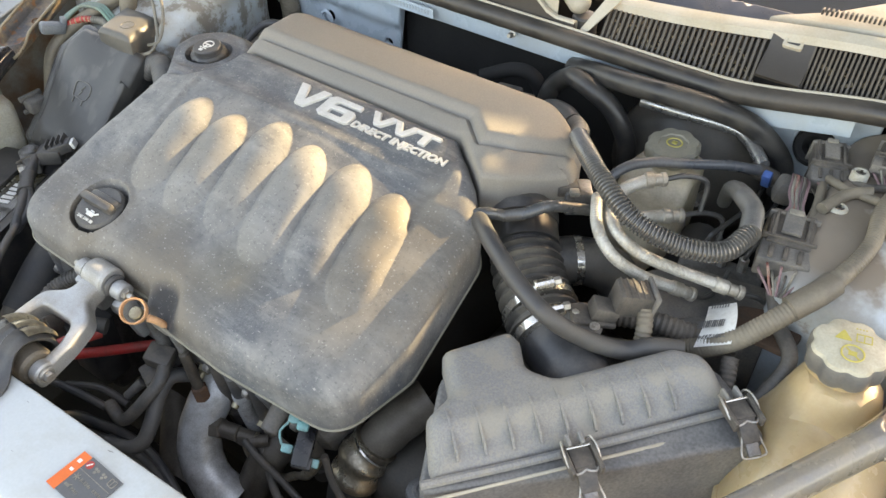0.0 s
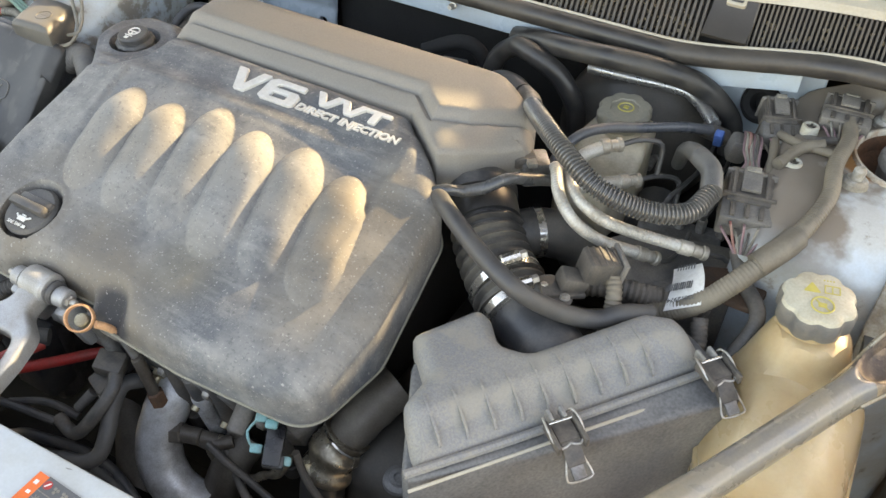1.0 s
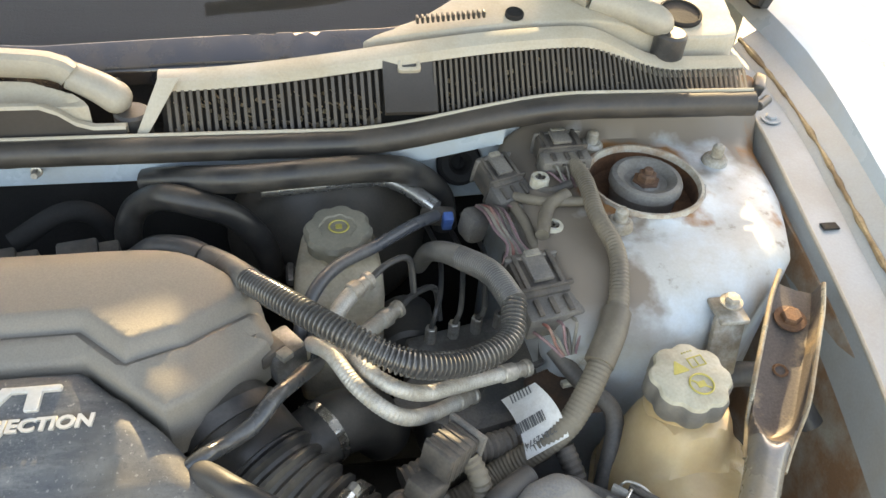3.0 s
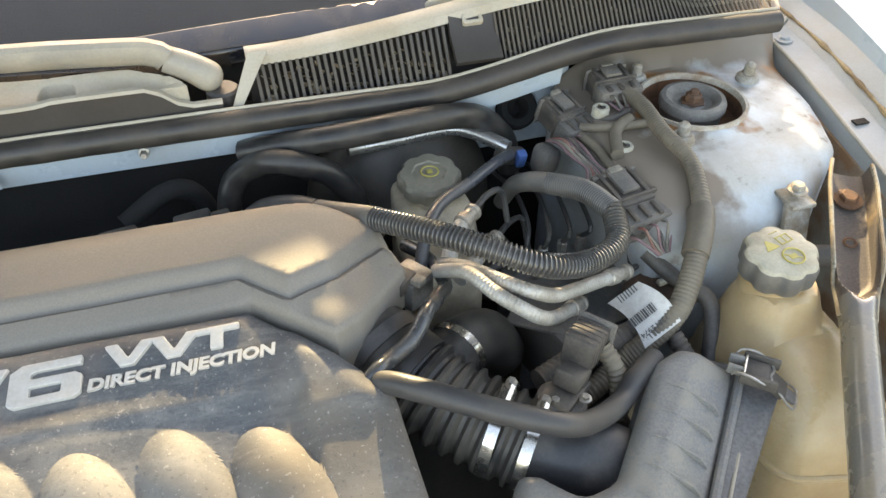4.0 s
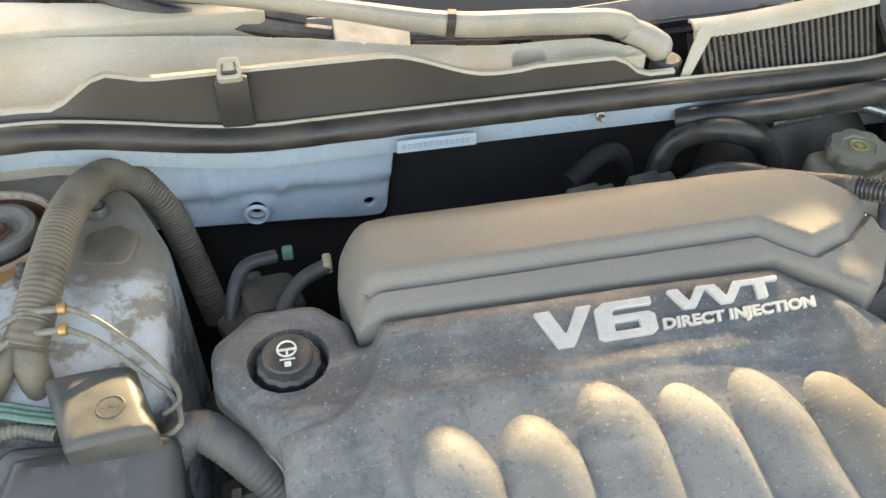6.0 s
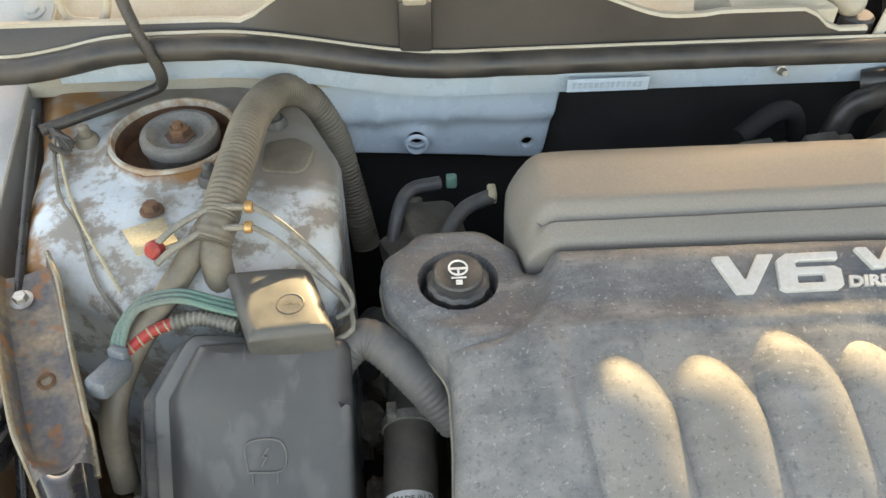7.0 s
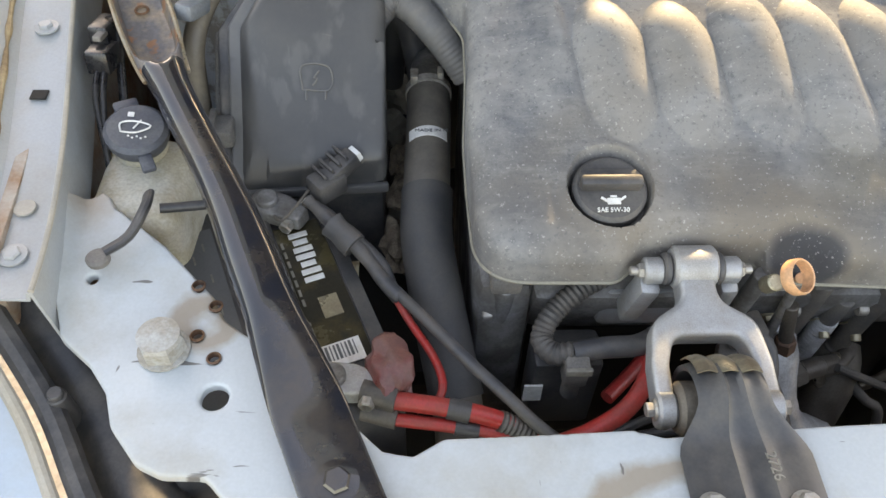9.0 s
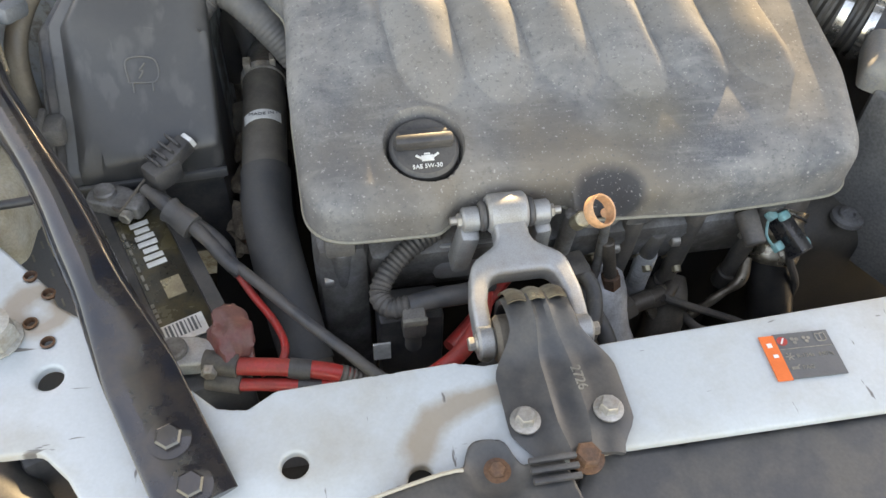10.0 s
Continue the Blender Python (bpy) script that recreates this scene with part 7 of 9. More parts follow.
def build_hoses():
    def hose(name, pts, r, material, label, **kw):
        return solid(name, tube(pts, r, **kw), material, label, "hose")
    hose("breather_hose", [(0.150, 0.512, 0.90), (0.167, 0.494, 0.918), (0.187, 0.474, 0.926), (0.214, 0.455, 0.926), (0.246, 0.437, 0.922), (0.282, 0.429, 0.909), (0.315, 0.446, 0.884), (0.346, 0.466, 0.870), (0.366, 0.482, 0.874), (0.390, 0.497, 0.872)], 0.0088, M_BREATHER, "dull black rubber breather hose across the intake", seg=20)
    hose("grey_metal_pipe", [(0.150, 0.500, 0.912), (0.164, 0.508, 0.918), (0.177, 0.522, 0.911), (0.196, 0.531, 0.917), (0.213, 0.552, 0.921), (0.231, 0.580, 0.908), (0.243, 0.603, 0.898), (0.238, 0.640, 0.896), (0.225, 0.67, 0.89)], 0.0062, mat("grey_coated_pipe", (0.085, 0.092, 0.10), 0.24, 0.3, dirt=(0.13, 0.125, 0.115), amount=0.3, scale=30), "bent grey metal pipe over the bellows")
    cv = thing("convoluted_hose", (0.30, 0.60, 0.86), "shiny black convoluted hose in a wide loop", "hose")
    path = [(0.156, 0.712, 0.912), (0.174, 0.687, 0.923), (0.195, 0.640, 0.949), (0.226, 0.598, 0.963), (0.262, 0.563, 0.966), (0.303, 0.543, 0.955), (0.346, 0.553, 0.938), (0.383, 0.574, 0.933), (0.396, 0.608, 0.938), (0.386, 0.648, 0.934), (0.367, 0.684, 0.921)]
    part("woven_sleeve", tube(path[:3], 0.0108, 18, pitch=0.0016, deep=0.0003), M_WOVEN, cv, "grey woven sleeve")
    part("ribbed_tube", tube(path[2:9], 0.0104, 18, pitch=0.0038, deep=0.0024), M_SHINY_LOOM, cv)
    part("outer_tube", tube(path[8:], 0.0106, 18, pitch=0.0026, deep=0.0008), M_WOVEN, cv, "dull finely ribbed end")
    part("elbow", tube([(0.090, 0.745, 0.885), (0.110, 0.738, 0.903), (0.135, 0.726, 0.911), (0.152, 0.713, 0.912)], 0.0115), M_RUBBER, cv, "smooth rubber elbow")
    part("end_sleeve", tube([(0.368, 0.682, 0.922), (0.356, 0.698, 0.915), (0.346, 0.715, 0.90), (0.34, 0.73, 0.87)], lambda t: 0.0105 - 0.003 * t), M_WOVEN, cv, "dull end sleeve")
    hose("booster_hose", [(0.075, 0.785, 0.850), (0.079, 0.785, 0.887), (0.088, 0.789, 0.907), (0.105, 0.782, 0.923), (0.122, 0.766, 0.937), (0.147, 0.760, 0.933), (0.176, 0.765, 0.913), (0.199, 0.768, 0.877), (0.205, 0.77, 0.84)], 0.0120, M_HOSE_BLACK, "thick black rubber hose arching behind the cover", seg=18)
    hose("insulated_pipe", [(0.10, 0.806, 0.925), (0.14, 0.785, 0.940), (0.19, 0.770, 0.950), (0.253, 0.768, 0.955), (0.297, 0.777, 0.950), (0.338, 0.797, 0.930), (0.372, 0.812, 0.890), (0.38, 0.81, 0.85)], 0.0128, M_HOSE_BLACK, "thick black insulated pipe under the cowl", seg=16)
    hose("bright_pipe", [(0.20, 0.795, 0.918), (0.25, 0.800, 0.917), (0.292, 0.809, 0.914), (0.316, 0.810, 0.9125), (0.332, 0.802, 0.911), (0.347, 0.787, 0.909), (0.3615, 0.771, 0.906)], 0.0074, M_PLATED, "thin bright metal pipe by the brake booster")
    fp = thing("fuel_pipe", (0.29, 0.70, 0.90), "blue-grey plastic fuel pipe with a blue clip", "pipe")
    part("pipe", tube([(0.226, 0.622, 0.885), (0.234, 0.640, 0.908), (0.247, 0.662, 0.920), (0.267, 0.686, 0.920), (0.297, 0.707, 0.918), (0.332, 0.736, 0.914), (0.360, 0.763, 0.903)], 0.0058), mat("blue_grey_pipe", (0.060, 0.067, 0.078), 0.35, dirt=(0.15, 0.14, 0.13), amount=0.3), fp)
    part("ring", rod((0.350, 0.768, 0.900), (0.378, 0.776, 0.890), 0.0095), M_GREY_CONN, fp)
    part("blue_clip", box(0.371, 0.760, 0.898, 0.010, 0.010, 0.020, 0.002, (20, 0, 0)), M_BLUE, fp, "bright blue clip")
    for pts, n in (([(0.238, 0.612, 0.905), (0.252, 0.577, 0.931), (0.267, 0.547, 0.931), (0.284, 0.530, 0.925), (0.301, 0.530, 0.911), (0.322, 0.547, 0.889), (0.350, 0.572, 0.868)], 0), ([(0.247, 0.625, 0.90), (0.260, 0.591, 0.921), (0.279, 0.556, 0.931), (0.297, 0.541, 0.930), (0.318, 0.546, 0.916), (0.348, 0.564, 0.899), (0.388, 0.581, 0.887)], 1)):
        th = thing("braided_hose", pts[2], "pale braided brake hose with metal end fittings", "hose", "braided hoses")
        part("braid", tube(pts, 0.0062, 14, 0.003, 0.0032, 0.0005), M_STEEL_BRAID, th)
        e, d = Vector(pts[-1]), (Vector(pts[-1]) - Vector(pts[-2])).normalized()
        part("ferrule", merged(rod(e - d * 0.004, e + d * 0.010, 0.0075), rod(e + d * 0.010, e + d * 0.020, 0.0062), rod(e + d * 0.020, e + d * 0.026, 0.0075)), M_FITTING, th)
        part("line", tube([e + d * 0.024, e + d * 0.040 + Vector((0, 0.002, 0)), e + d * 0.05 + Vector((0, 0.02, 0.004 - 0.02 * n)), e + d * 0.052 + Vector((0, 0.04, 0.012))], 0.0028, 8), M_SATIN_BLACK, th)
    for pts in ([(0.252, 0.622, 0.905), (0.262, 0.638, 0.915), (0.276, 0.654, 0.919), (0.292, 0.668, 0.919)], [(0.262, 0.622, 0.880), (0.282, 0.640, 0.881), (0.302, 0.658, 0.880), (0.318, 0.672, 0.879)]):
        th = thing("brake_line_fitting", pts[1], "bright metal brake line fitting", "fitting", "brake line fittings")
        part("neck", tube(pts[:3], 0.0072), M_STEEL_BRAID, th)
        e, d = Vector(pts[2]), (Vector(pts[3]) - Vector(pts[2])).normalized()
        part("ferrule", merged(rod(e - d * 0.006, e + d * 0.004, 0.0085), rod(e + d * 0.004, e + d * 0.014, 0.0065), rod(e + d * 0.012, e + d * 0.018, 0.008)), M_FITTING, th)
        part("line", tube([e + d * 0.016, e + d * 0.04 + Vector((0, 0, 0.003)), e + d * 0.06 + Vector((0.004, 0, -0.006)), e + d * 0.06 + Vector((0.008, -0.012, -0.035))], 0.003, 8), M_SATIN_BLACK, th)


def build_brake():
    bo = thing("brake_booster", (0.27, 0.84, 0.72), "large round dark brake booster before the firewall", "brake booster")
    part("drum", lathe([(0, 0.075), (0.035, 0.075), (0.043, 0.066), (0.078, 0.055), (0.098, 0.035), (0.103, 0.015), (0.103, 0.0), (0.107, -0.004), (0.107, -0.03)], Matrix.Translation((0.262, 0.856, 0.820)) @ pose(0, 0, 0, 90), 48), M_BOOSTER, bo)
    part("rolled_edge", lathe([(0.103, 0.004), (0.1075, 0.003), (0.1085, -0.003), (0.105, -0.006)], Matrix.Translation((0.262, 0.856, 0.820)) @ pose(0, 0, 0, 90), 48), M_SATIN_BLACK, bo)
    for k in (-1, 1):
        part("stud", rod((0.262 + 0.040 * k, 0.788, 0.828), (0.262 + 0.040 * k, 0.762, 0.828), 0.005, seg=6), M_ZINC, bo)
    rs = thing("brake_reservoir", (0.265, 0.70, 0.80), "dusty translucent brake fluid reservoir with grey cap", "reservoir")
    part("tank", slab(rounded([(0.228, 0.640, 0.012), (0.290, 0.632, 0.014), (0.306, 0.70, 0.02), (0.302, 0.772, 0.016), (0.236, 0.774, 0.016), (0.224, 0.70, 0.02)], 0.004), lambda x, y, d: 0.868 + 0.024 * smooth_step(0.69, 0.72, y) - 0.004 * max(0, 1 - d / 0.012) ** 2, flat(0.80), 0.006, 0.006), M_RESERVOIR, rs)
    part("neck", lathe([(0.026, 0), (0.026, 0.016), (0.022, 0.018)], pose(0.268, 0.738, 0.885), 28), M_RESERVOIR, rs)
    cap = part("cap", lathe([(0.029, 0), (0.031, 0.004), (0.031, 0.014), (0.028, 0.018), (0.017, 0.0185), (0.016, 0.017), (0, 0.017)], pose(0.268, 0.738, 0.899, 4, -4, 10), 64, 8, 0.09), M_CAP_DUSTY, rs, "lobed grey cap with a yellow ring")
    part("sign", merged(moved(tube([(0.0085 * math.cos(a), 0.0085 * math.sin(a), 0) for a in np.linspace(0, 2 * math.pi, 25)], 0.0009, 6, 0.003), pose(0.268, 0.738, 0.9168)), box(0.268, 0.738, 0.9168, 0.006, 0.006, 0.0012, 0.001)), M_YELLOW, cap, "yellow printed ring sign")
    mc = thing("master_cylinder", (0.26, 0.70, 0.76), "dull metal brake master cylinder", "cylinder")
    part("barrel", rod((0.262, 0.84, 0.80), (0.262, 0.64, 0.79), 0.022), M_ALU_DARK, mc)
    ab = thing("brake_control_unit", (0.38, 0.62, 0.70), "dusty brake hydraulic unit with pipes", "hydraulic unit")
    part("body", box(0.385, 0.612, 0.795, 0.110, 0.085, 0.085, 0.005, (0, 0, 12)), M_BLACK_DUSTY, ab)
    part("valve_block", box(0.370, 0.668, 0.79, 0.09, 0.04, 0.08, 0.004, (0, 0, 12)), M_ALU_DARK, ab)
    part("motor", rod((0.33, 0.685, 0.80), (0.33, 0.74, 0.80), 0.028), M_SATIN_BLACK, ab)
    for k in range(4):
        x = 0.345 + 0.022 * k
        part("pipe_nut", rod((x, 0.672 + 0.004 * k, 0.825), (x, 0.672 + 0.004 * k, 0.848), 0.0055, seg=6), M_ZINC, ab)
        solid("brake_pipe", tube([(x, 0.672 + 0.004 * k, 0.846), (x + 0.004, 0.675, 0.865), (x + 0.012, 0.70 + 0.01 * k, 0.868), (x + 0.02, 0.76, 0.86), (x + 0.015, 0.84, 0.84)], 0.0026, 8), M_SATIN_BLACK, "thin black steel brake pipe", "pipe", "brake pipes")
    solid("battery_tray_bracket", plate([(0.30, 0.60, 0.004), (0.36, 0.56, 0.004), (0.40, 0.60, 0.004), (0.34, 0.65, 0.004)], 0.835, 0.838, 0.001), M_BLACK_DUSTY, "dusty flat bracket beside the hydraulic unit", "bracket")


def build_tank():
    tk = thing("coolant_tank", (0.53, 0.48, 0.62), "yellowed plastic coolant tank with lobed cap", "coolant tank")

    def top(x, y, d):
        a = math.hypot(x - 0.518, y - 0.528)
        z = 0.868 - 0.045 * max(0, 1 - d / 0.045) ** 2.2 - 0.018 * smooth_step(0.05, 0.12, a)
        return z + 0.032 * smooth_step(0.048, 0.030, a)
    out = rounded([(0.464, 0.450, 0.03), (0.474, 0.405, 0.03), (0.56, 0.385, 0.03), (0.592, 0.420, 0.03), (0.592, 0.520, 0.03), (0.572, 0.562, 0.025), (0.53, 0.578, 0.03), (0.478, 0.566, 0.03), (0.458, 0.52, 0.03)], 0.006)
    part("body", slab(out, top, flat(0.68), 0.006, 0.010), M_TANK, tk)
    part("seam", tube([(p.x, p.y, 0.795) for p in out + out[:1]], 0.0035, 8, 0.01), M_TANK, tk)
    part("neck", lathe([(0.027, 0), (0.027, 0.02), (0.024, 0.022)], pose(0.514, 0.531, 0.890), 32), M_TANK, tk)
    m = pose(0.514, 0.531, 0.906, 3, -3, 12) @ Matrix.Diagonal((0.84, 0.84, 0.95, 1))
    cap = part("cap", lathe([(0.036, 0), (0.0385, 0.004), (0.0385, 0.019), (0.0360, 0.0235)], m, 96, 8, 0.10), M_CAP_GREY, tk, "lobed dark cap with yellow warning signs")
    part("cap_top", lathe([(0.0368, 0.0225), (0.0350, 0.0258), (0.030, 0.0275), (0, 0.0275)], m, 96, 8, 0.10), M_CAP_PALE, cap, "cream top of the cap")
    warn = slab(rounded([(-0.016, 0.004, 0.001), (0.001, 0.004, 0.001), (-0.0075, 0.018, 0.001)], 0.002), flat(0.0279), flat(0.0272), 0.004, 0)
    book = merged(*[box(a, 0.0105, 0.0275, 0.0012, 0.010, 0.0008, 0) for a in (0.0045, 0.0115, 0.0185)] + [box(0.0115, b, 0.0275, 0.015, 0.0012, 0.0008, 0) for b in (0.0055, 0.0155)])
    ring = tube([(0.002 + 0.0105 * math.cos(a), -0.012 + 0.0105 * math.sin(a), 0.0281) for a in np.linspace(0, 2 * math.pi, 29)], 0.0009, 6, 0.003)
    ban = merged(ring, box(0.002, -0.012, 0.0275, 0.018, 0.0016, 0.0009, 0, (0, 0, -45)), box(0.002, -0.012, 0.0275, 0.008, 0.006, 0.0008, 0.0))
    waves = merged(*[box(0.004 + 0.003 * k, 0.0225, 0.0275, 0.0016, 0.0014, 0.0008, 0) for k in range(4)])
    for name, sign in (("triangle_sign", warn), ("book_sign", book), ("ban_sign", ban), ("small_marks", waves)):
        part(name, moved(sign, m), M_YELLOW, cap, "yellow printed sign", 0)
    solid("tank_hose", tube([(0.565, 0.575, 0.855), (0.60, 0.582, 0.858), (0.64, 0.575, 0.85), (0.665, 0.55, 0.82)], 0.011), M_RUBBER_DUSTY, "rubber hose from the coolant tank", "hose")
    solid("washer_bracket", merged(box(0.575, 0.578, 0.865, 0.028, 0.007, 0.12, 0.003, (-14, 0, 0)), box(0.576, 0.598, 0.922, 0.026, 0.030, 0.005, 0.002)), M_STUD, "painted bracket bolted to the strut tower", "bracket")


def build_tower_electrics():
    """Plugs, studs and looms on top of the left strut tower."""
    def plug(at, size, turn, label, wires=(), tail=1.0):
        th = thing("wiring_plug", at, label, "connector", "wiring plugs on the tower")
        x, y, z = at
        sx, sy, sz = size
        m = pose(x, y, z, *turn)

        def bit(name, cx, cy, cz, w, l, h, material, bevel=0.0015, label=""):
            return part(name, moved(box(cx * sx, cy * sy, cz * sz, w * sx, l * sy, h * sz, bevel), m), material, th, label)
        bit("housing", 0, 0.16, 0.5, 0.92, 0.68, 0.95, M_GREY_CONN, 0.003)
        bit("cap", 0, -0.30, 0.45, 1.06, 0.40, 0.86, M_BLACK_DUSTY, 0.0025)
        bit("flange", 0, -0.08, 0.52, 1.08, 0.05, 1.06, M_GREY_CONN, 0.001)
        bit("flange", 0, 0.40, 0.50, 1.04, 0.05, 1.06, M_BLACK_DUSTY, 0.001)
        for q in (-0.34, 0.34):
            bit("rail", q, 0.18, 1.0, 0.09, 0.52, 0.14, M_GREY_CONN, 0.001)
        latch = bit("latch", 0, 0.20, 1.08, 0.40, 0.42, 0.14, M_BLACK_DUSTY, 0.001)
        part("release", moved(box(0, sy * 0.40, sz * 1.12, sx * 0.30, sy * 0.10, sz * 0.16, 0.001), m), M_WIRE, latch)
        for q in (-0.18, 0.0, 0.18):
            bit("grip", q * 1.6, -0.34, 0.92, 0.10, 0.24, 0.10, M_GREY_CONN, 0.0008)
        n = len(wires)
        for k, c in enumerate(wires):
            w = sx * (-0.42 + 0.84 * k / max(1, n - 1))
            part("wire", moved(tube([(w, -sy * 0.48, sz * (0.35 + 0.3 * (k % 2))), (w * 0.95, -sy * 0.62, sz * (0.55 + 0.3 * (k % 2))), (w * 0.6 + 0.002, -sy * (0.62 + 0.2 * tail), sz * 0.35), (w * 0.3 + 0.003, -sy * (0.62 + 0.38 * tail), sz * 0.15)], 0.0013, 6, 0.004), m), c, th)
    M_RED_DULL = mat("dusty_red_wire", (0.26, 0.085, 0.075), 0.5, dirt=(0.24, 0.18, 0.15), amount=0.45, scale=60)
    P, W, D = M_PURPLE, M_WIRE, M_LOOM_DARK
    plug((0.4225, 0.779, 0.913), (0.037, 0.056, 0.028), (14, 0, 20), "dusty dark wiring plug with grey latch", (W, P, D, W, P, W, D, P))
    plug((0.484, 0.798, 0.932), (0.046, 0.044, 0.024), (6, 0, 4), "wide dusty wiring plug beside the strut mount", (P, W, P, D, P, W, P, W, P))
    plug((0.427, 0.641, 0.902), (0.046, 0.068, 0.030), (8, 0, 10), "large dusty wiring plug by the tower edge", (P, M_RED_DULL, W, P, D, W, P), 0.6)
    bundle = thing("wire_bundle", (0.41, 0.71, 0.91), "bundle of thin coloured wires between plugs", "wiring")
    for k, c in enumerate((P, W, M_RED_DULL, W, P, D, W, P)):
        q = 0.0023 * (k - 3.5)
        part("wire", tube([(0.402 + q * 0.7, 0.756, 0.918), (0.408 + q, 0.735, 0.926 + 0.002 * (k % 3)), (0.412 + q, 0.712, 0.925 + 0.002 * (k % 2)), (0.418 + q * 0.8, 0.694, 0.922), (0.422 + q * 2.2, 0.676, 0.916)], 0.0016, 6), c, bundle)
    solid("wire_branch", tube([(0.428, 0.745, 0.925), (0.433, 0.715, 0.926), (0.436, 0.69, 0.922), (0.440, 0.670, 0.915)], 0.0050, 12), M_LOOM, "tan taped wiring branch beside the plugs", "wiring")
    solid("wire_branch", tube([(0.430, 0.752, 0.930), (0.452, 0.735, 0.936), (0.474, 0.728, 0.940), (0.490, 0.722, 0.944)], 0.0046, 12), M_LOOM, "tan taped wiring branch beside the plugs", "wiring")
    solid("wire_branch", tube([(0.436, 0.775, 0.925), (0.462, 0.752, 0.934), (0.484, 0.756, 0.938)], 0.0045, 10), M_LOOM_DARK, "dark taped wiring branch across the tower", "wiring")
    solid("plug_boot", box(0.394, 0.750, 0.900, 0.022, 0.026, 0.030, 0.007, (0, 10, 20)), M_BLACK_DUSTY, "dusty rubber boot on the wiring", "boot")
    for x, y, z in ((0.456, 0.763, 0.930), (0.4535, 0.702, 0.923)):
        th = thing("retainer_peg", (x, y, z - 0.01), "small pale plastic retainer peg with a cross slot", "retainer", "retainer pegs")
        part("peg", lathe([(0.0095, -0.012), (0.0088, 0.012), (0.0078, 0.0135), (0.0052, 0.0135), (0.0046, 0.006), (0, 0.006)], pose(x, y, z), 20), M_WASHER, th)
        part("cross", merged(box(x, y, z + 0.010, 0.012, 0.0024, 0.006, 0), box(x, y, z + 0.010, 0.0024, 0.012, 0.006, 0)), M_GREY_CONN, th)
    for x, y in ((0.642, 0.786), (0.523, 0.818), (0.512, 0.697)):
        th = thing("tower_stud", (x, y, 0.93), "painted stud and nut on the strut tower", "stud", "tower studs")
        part("nut", lathe([(0.013, 0), (0.012, 0.006), (0.009, 0.009), (0, 0.009)], pose(x, y, 0.933), 20), M_STUD, th)
        part("stud", lathe([(0.0062, 0), (0.0058, 0.010), (0.003, 0.013), (0, 0.013)], pose(x, y, 0.942), 14), M_STUD, th)
    bolt("tower_bolt", (0.577, 0.600, 0.930), M_STUD, "dusty bolt on the tower bracket", 0.0065, 0.007, 1.45)
    lm = thing("ribbed_loom", (0.47, 0.62, 0.90), "tan ribbed wiring loom across the tower", "wiring loom")
    part("loom", tube([(0.490, 0.785, 0.945), (0.494, 0.749, 0.947), (0.490, 0.700, 0.947), (0.494, 0.655, 0.943), (0.486, 0.617, 0.933), (0.472, 0.586, 0.920), (0.457, 0.563, 0.907), (0.442, 0.545, 0.893), (0.426, 0.532, 0.877), (0.402, 0.528, 0.854), (0.376, 0.525, 0.836), (0.345, 0.512, 0.826), (0.30, 0.505, 0.81)], lambda t: 0.0080 + 0.0024 * smooth_step(0.3, 0.55, t), 14, pitch=0.0036, deep=0.0006), M_LOOM, lm)
    part("tape", tube([(0.480, 0.602, 0.926), (0.472, 0.586, 0.920), (0.457, 0.565, 0.909)], 0.0122), M_LOOM, lm, "taped joint")
    part("branch", tube([(0.440, 0.690, 0.935), (0.455, 0.725, 0.938), (0.475, 0.735, 0.943)], 0.0062), M_LOOM, lm)
    solid("dark_ribbed_hose", tube([(0.30, 0.52, 0.845), (0.345, 0.535, 0.848), (0.385, 0.545, 0.846), (0.43, 0.56, 0.84)], 0.0115, 14, 0.004, 0.006, 0.0016), M_LOOM_DARK, "dark ribbed loom beside the air box", "hose")
    solid("lower_loom", tube([(0.435, 0.605, 0.885), (0.452, 0.580, 0.872), (0.475, 0.55, 0.86), (0.46, 0.51, 0.82)], 0.0075), M_LOOM_DARK, "dark taped loom below the tower", "wiring")
    solid("lower_loom", tube([(0.428, 0.530, 0.855), (0.436, 0.505, 0.835), (0.432, 0.488, 0.80)], 0.0085, 12, 0.004, 0.005, 0.001), M_LOOM_DARK, "dark ribbed branch down beside the air box", "wiring")
    rb = thing("rusty_bracket", (0.44, 0.575, 0.84), "rusty brown bracket with a pale clip below the tower", "bracket")
    part("plate", slab(rounded([(0.412, 0.560, 0.006), (0.470, 0.556, 0.006), (0.476, 0.590, 0.008), (0.440, 0.606, 0.008), (0.410, 0.596, 0.006)], 0.004), lambda x, y, d: 0.862 + 0.05 * (x - 0.44), lambda x, y: 0.856 + 0.05 * (x - 0.44), 0.01, 0.002), M_OLD_RUST, rb)
    part("clip", box(0.446, 0.582, 0.867, 0.016, 0.006, 0.005, 0.001, (0, 0, 10)), M_WASHER, rb)
    tg = thing("paper_tag", (0.405, 0.555, 0.855), "white printed paper tag hanging on the loom", "tag")
    a, b, c, d = Vector((0.387, 0.576, 0.860)), Vector((0.411, 0.572, 0.884)), Vector((0.395, 0.519, 0.858)), Vector((0.425, 0.521, 0.881))
    rows = [[tuple(a.lerp(c, u).lerp(b.lerp(d, u), v) + Vector((0.002, -0.002, 0.007)) * math.sin(math.pi * u)) for v in (0, 0.5, 1)] for u in np.linspace(0, 1, 9)]
    part("paper", sheet(rows, 0.0005), M_WHITE, tg, "white paper")
    up = (a + b) / 2 - (c + d) / 2
    xa = (d - c).normalized()
    za = xa.cross(up).normalized()
    ya = za.cross(xa)
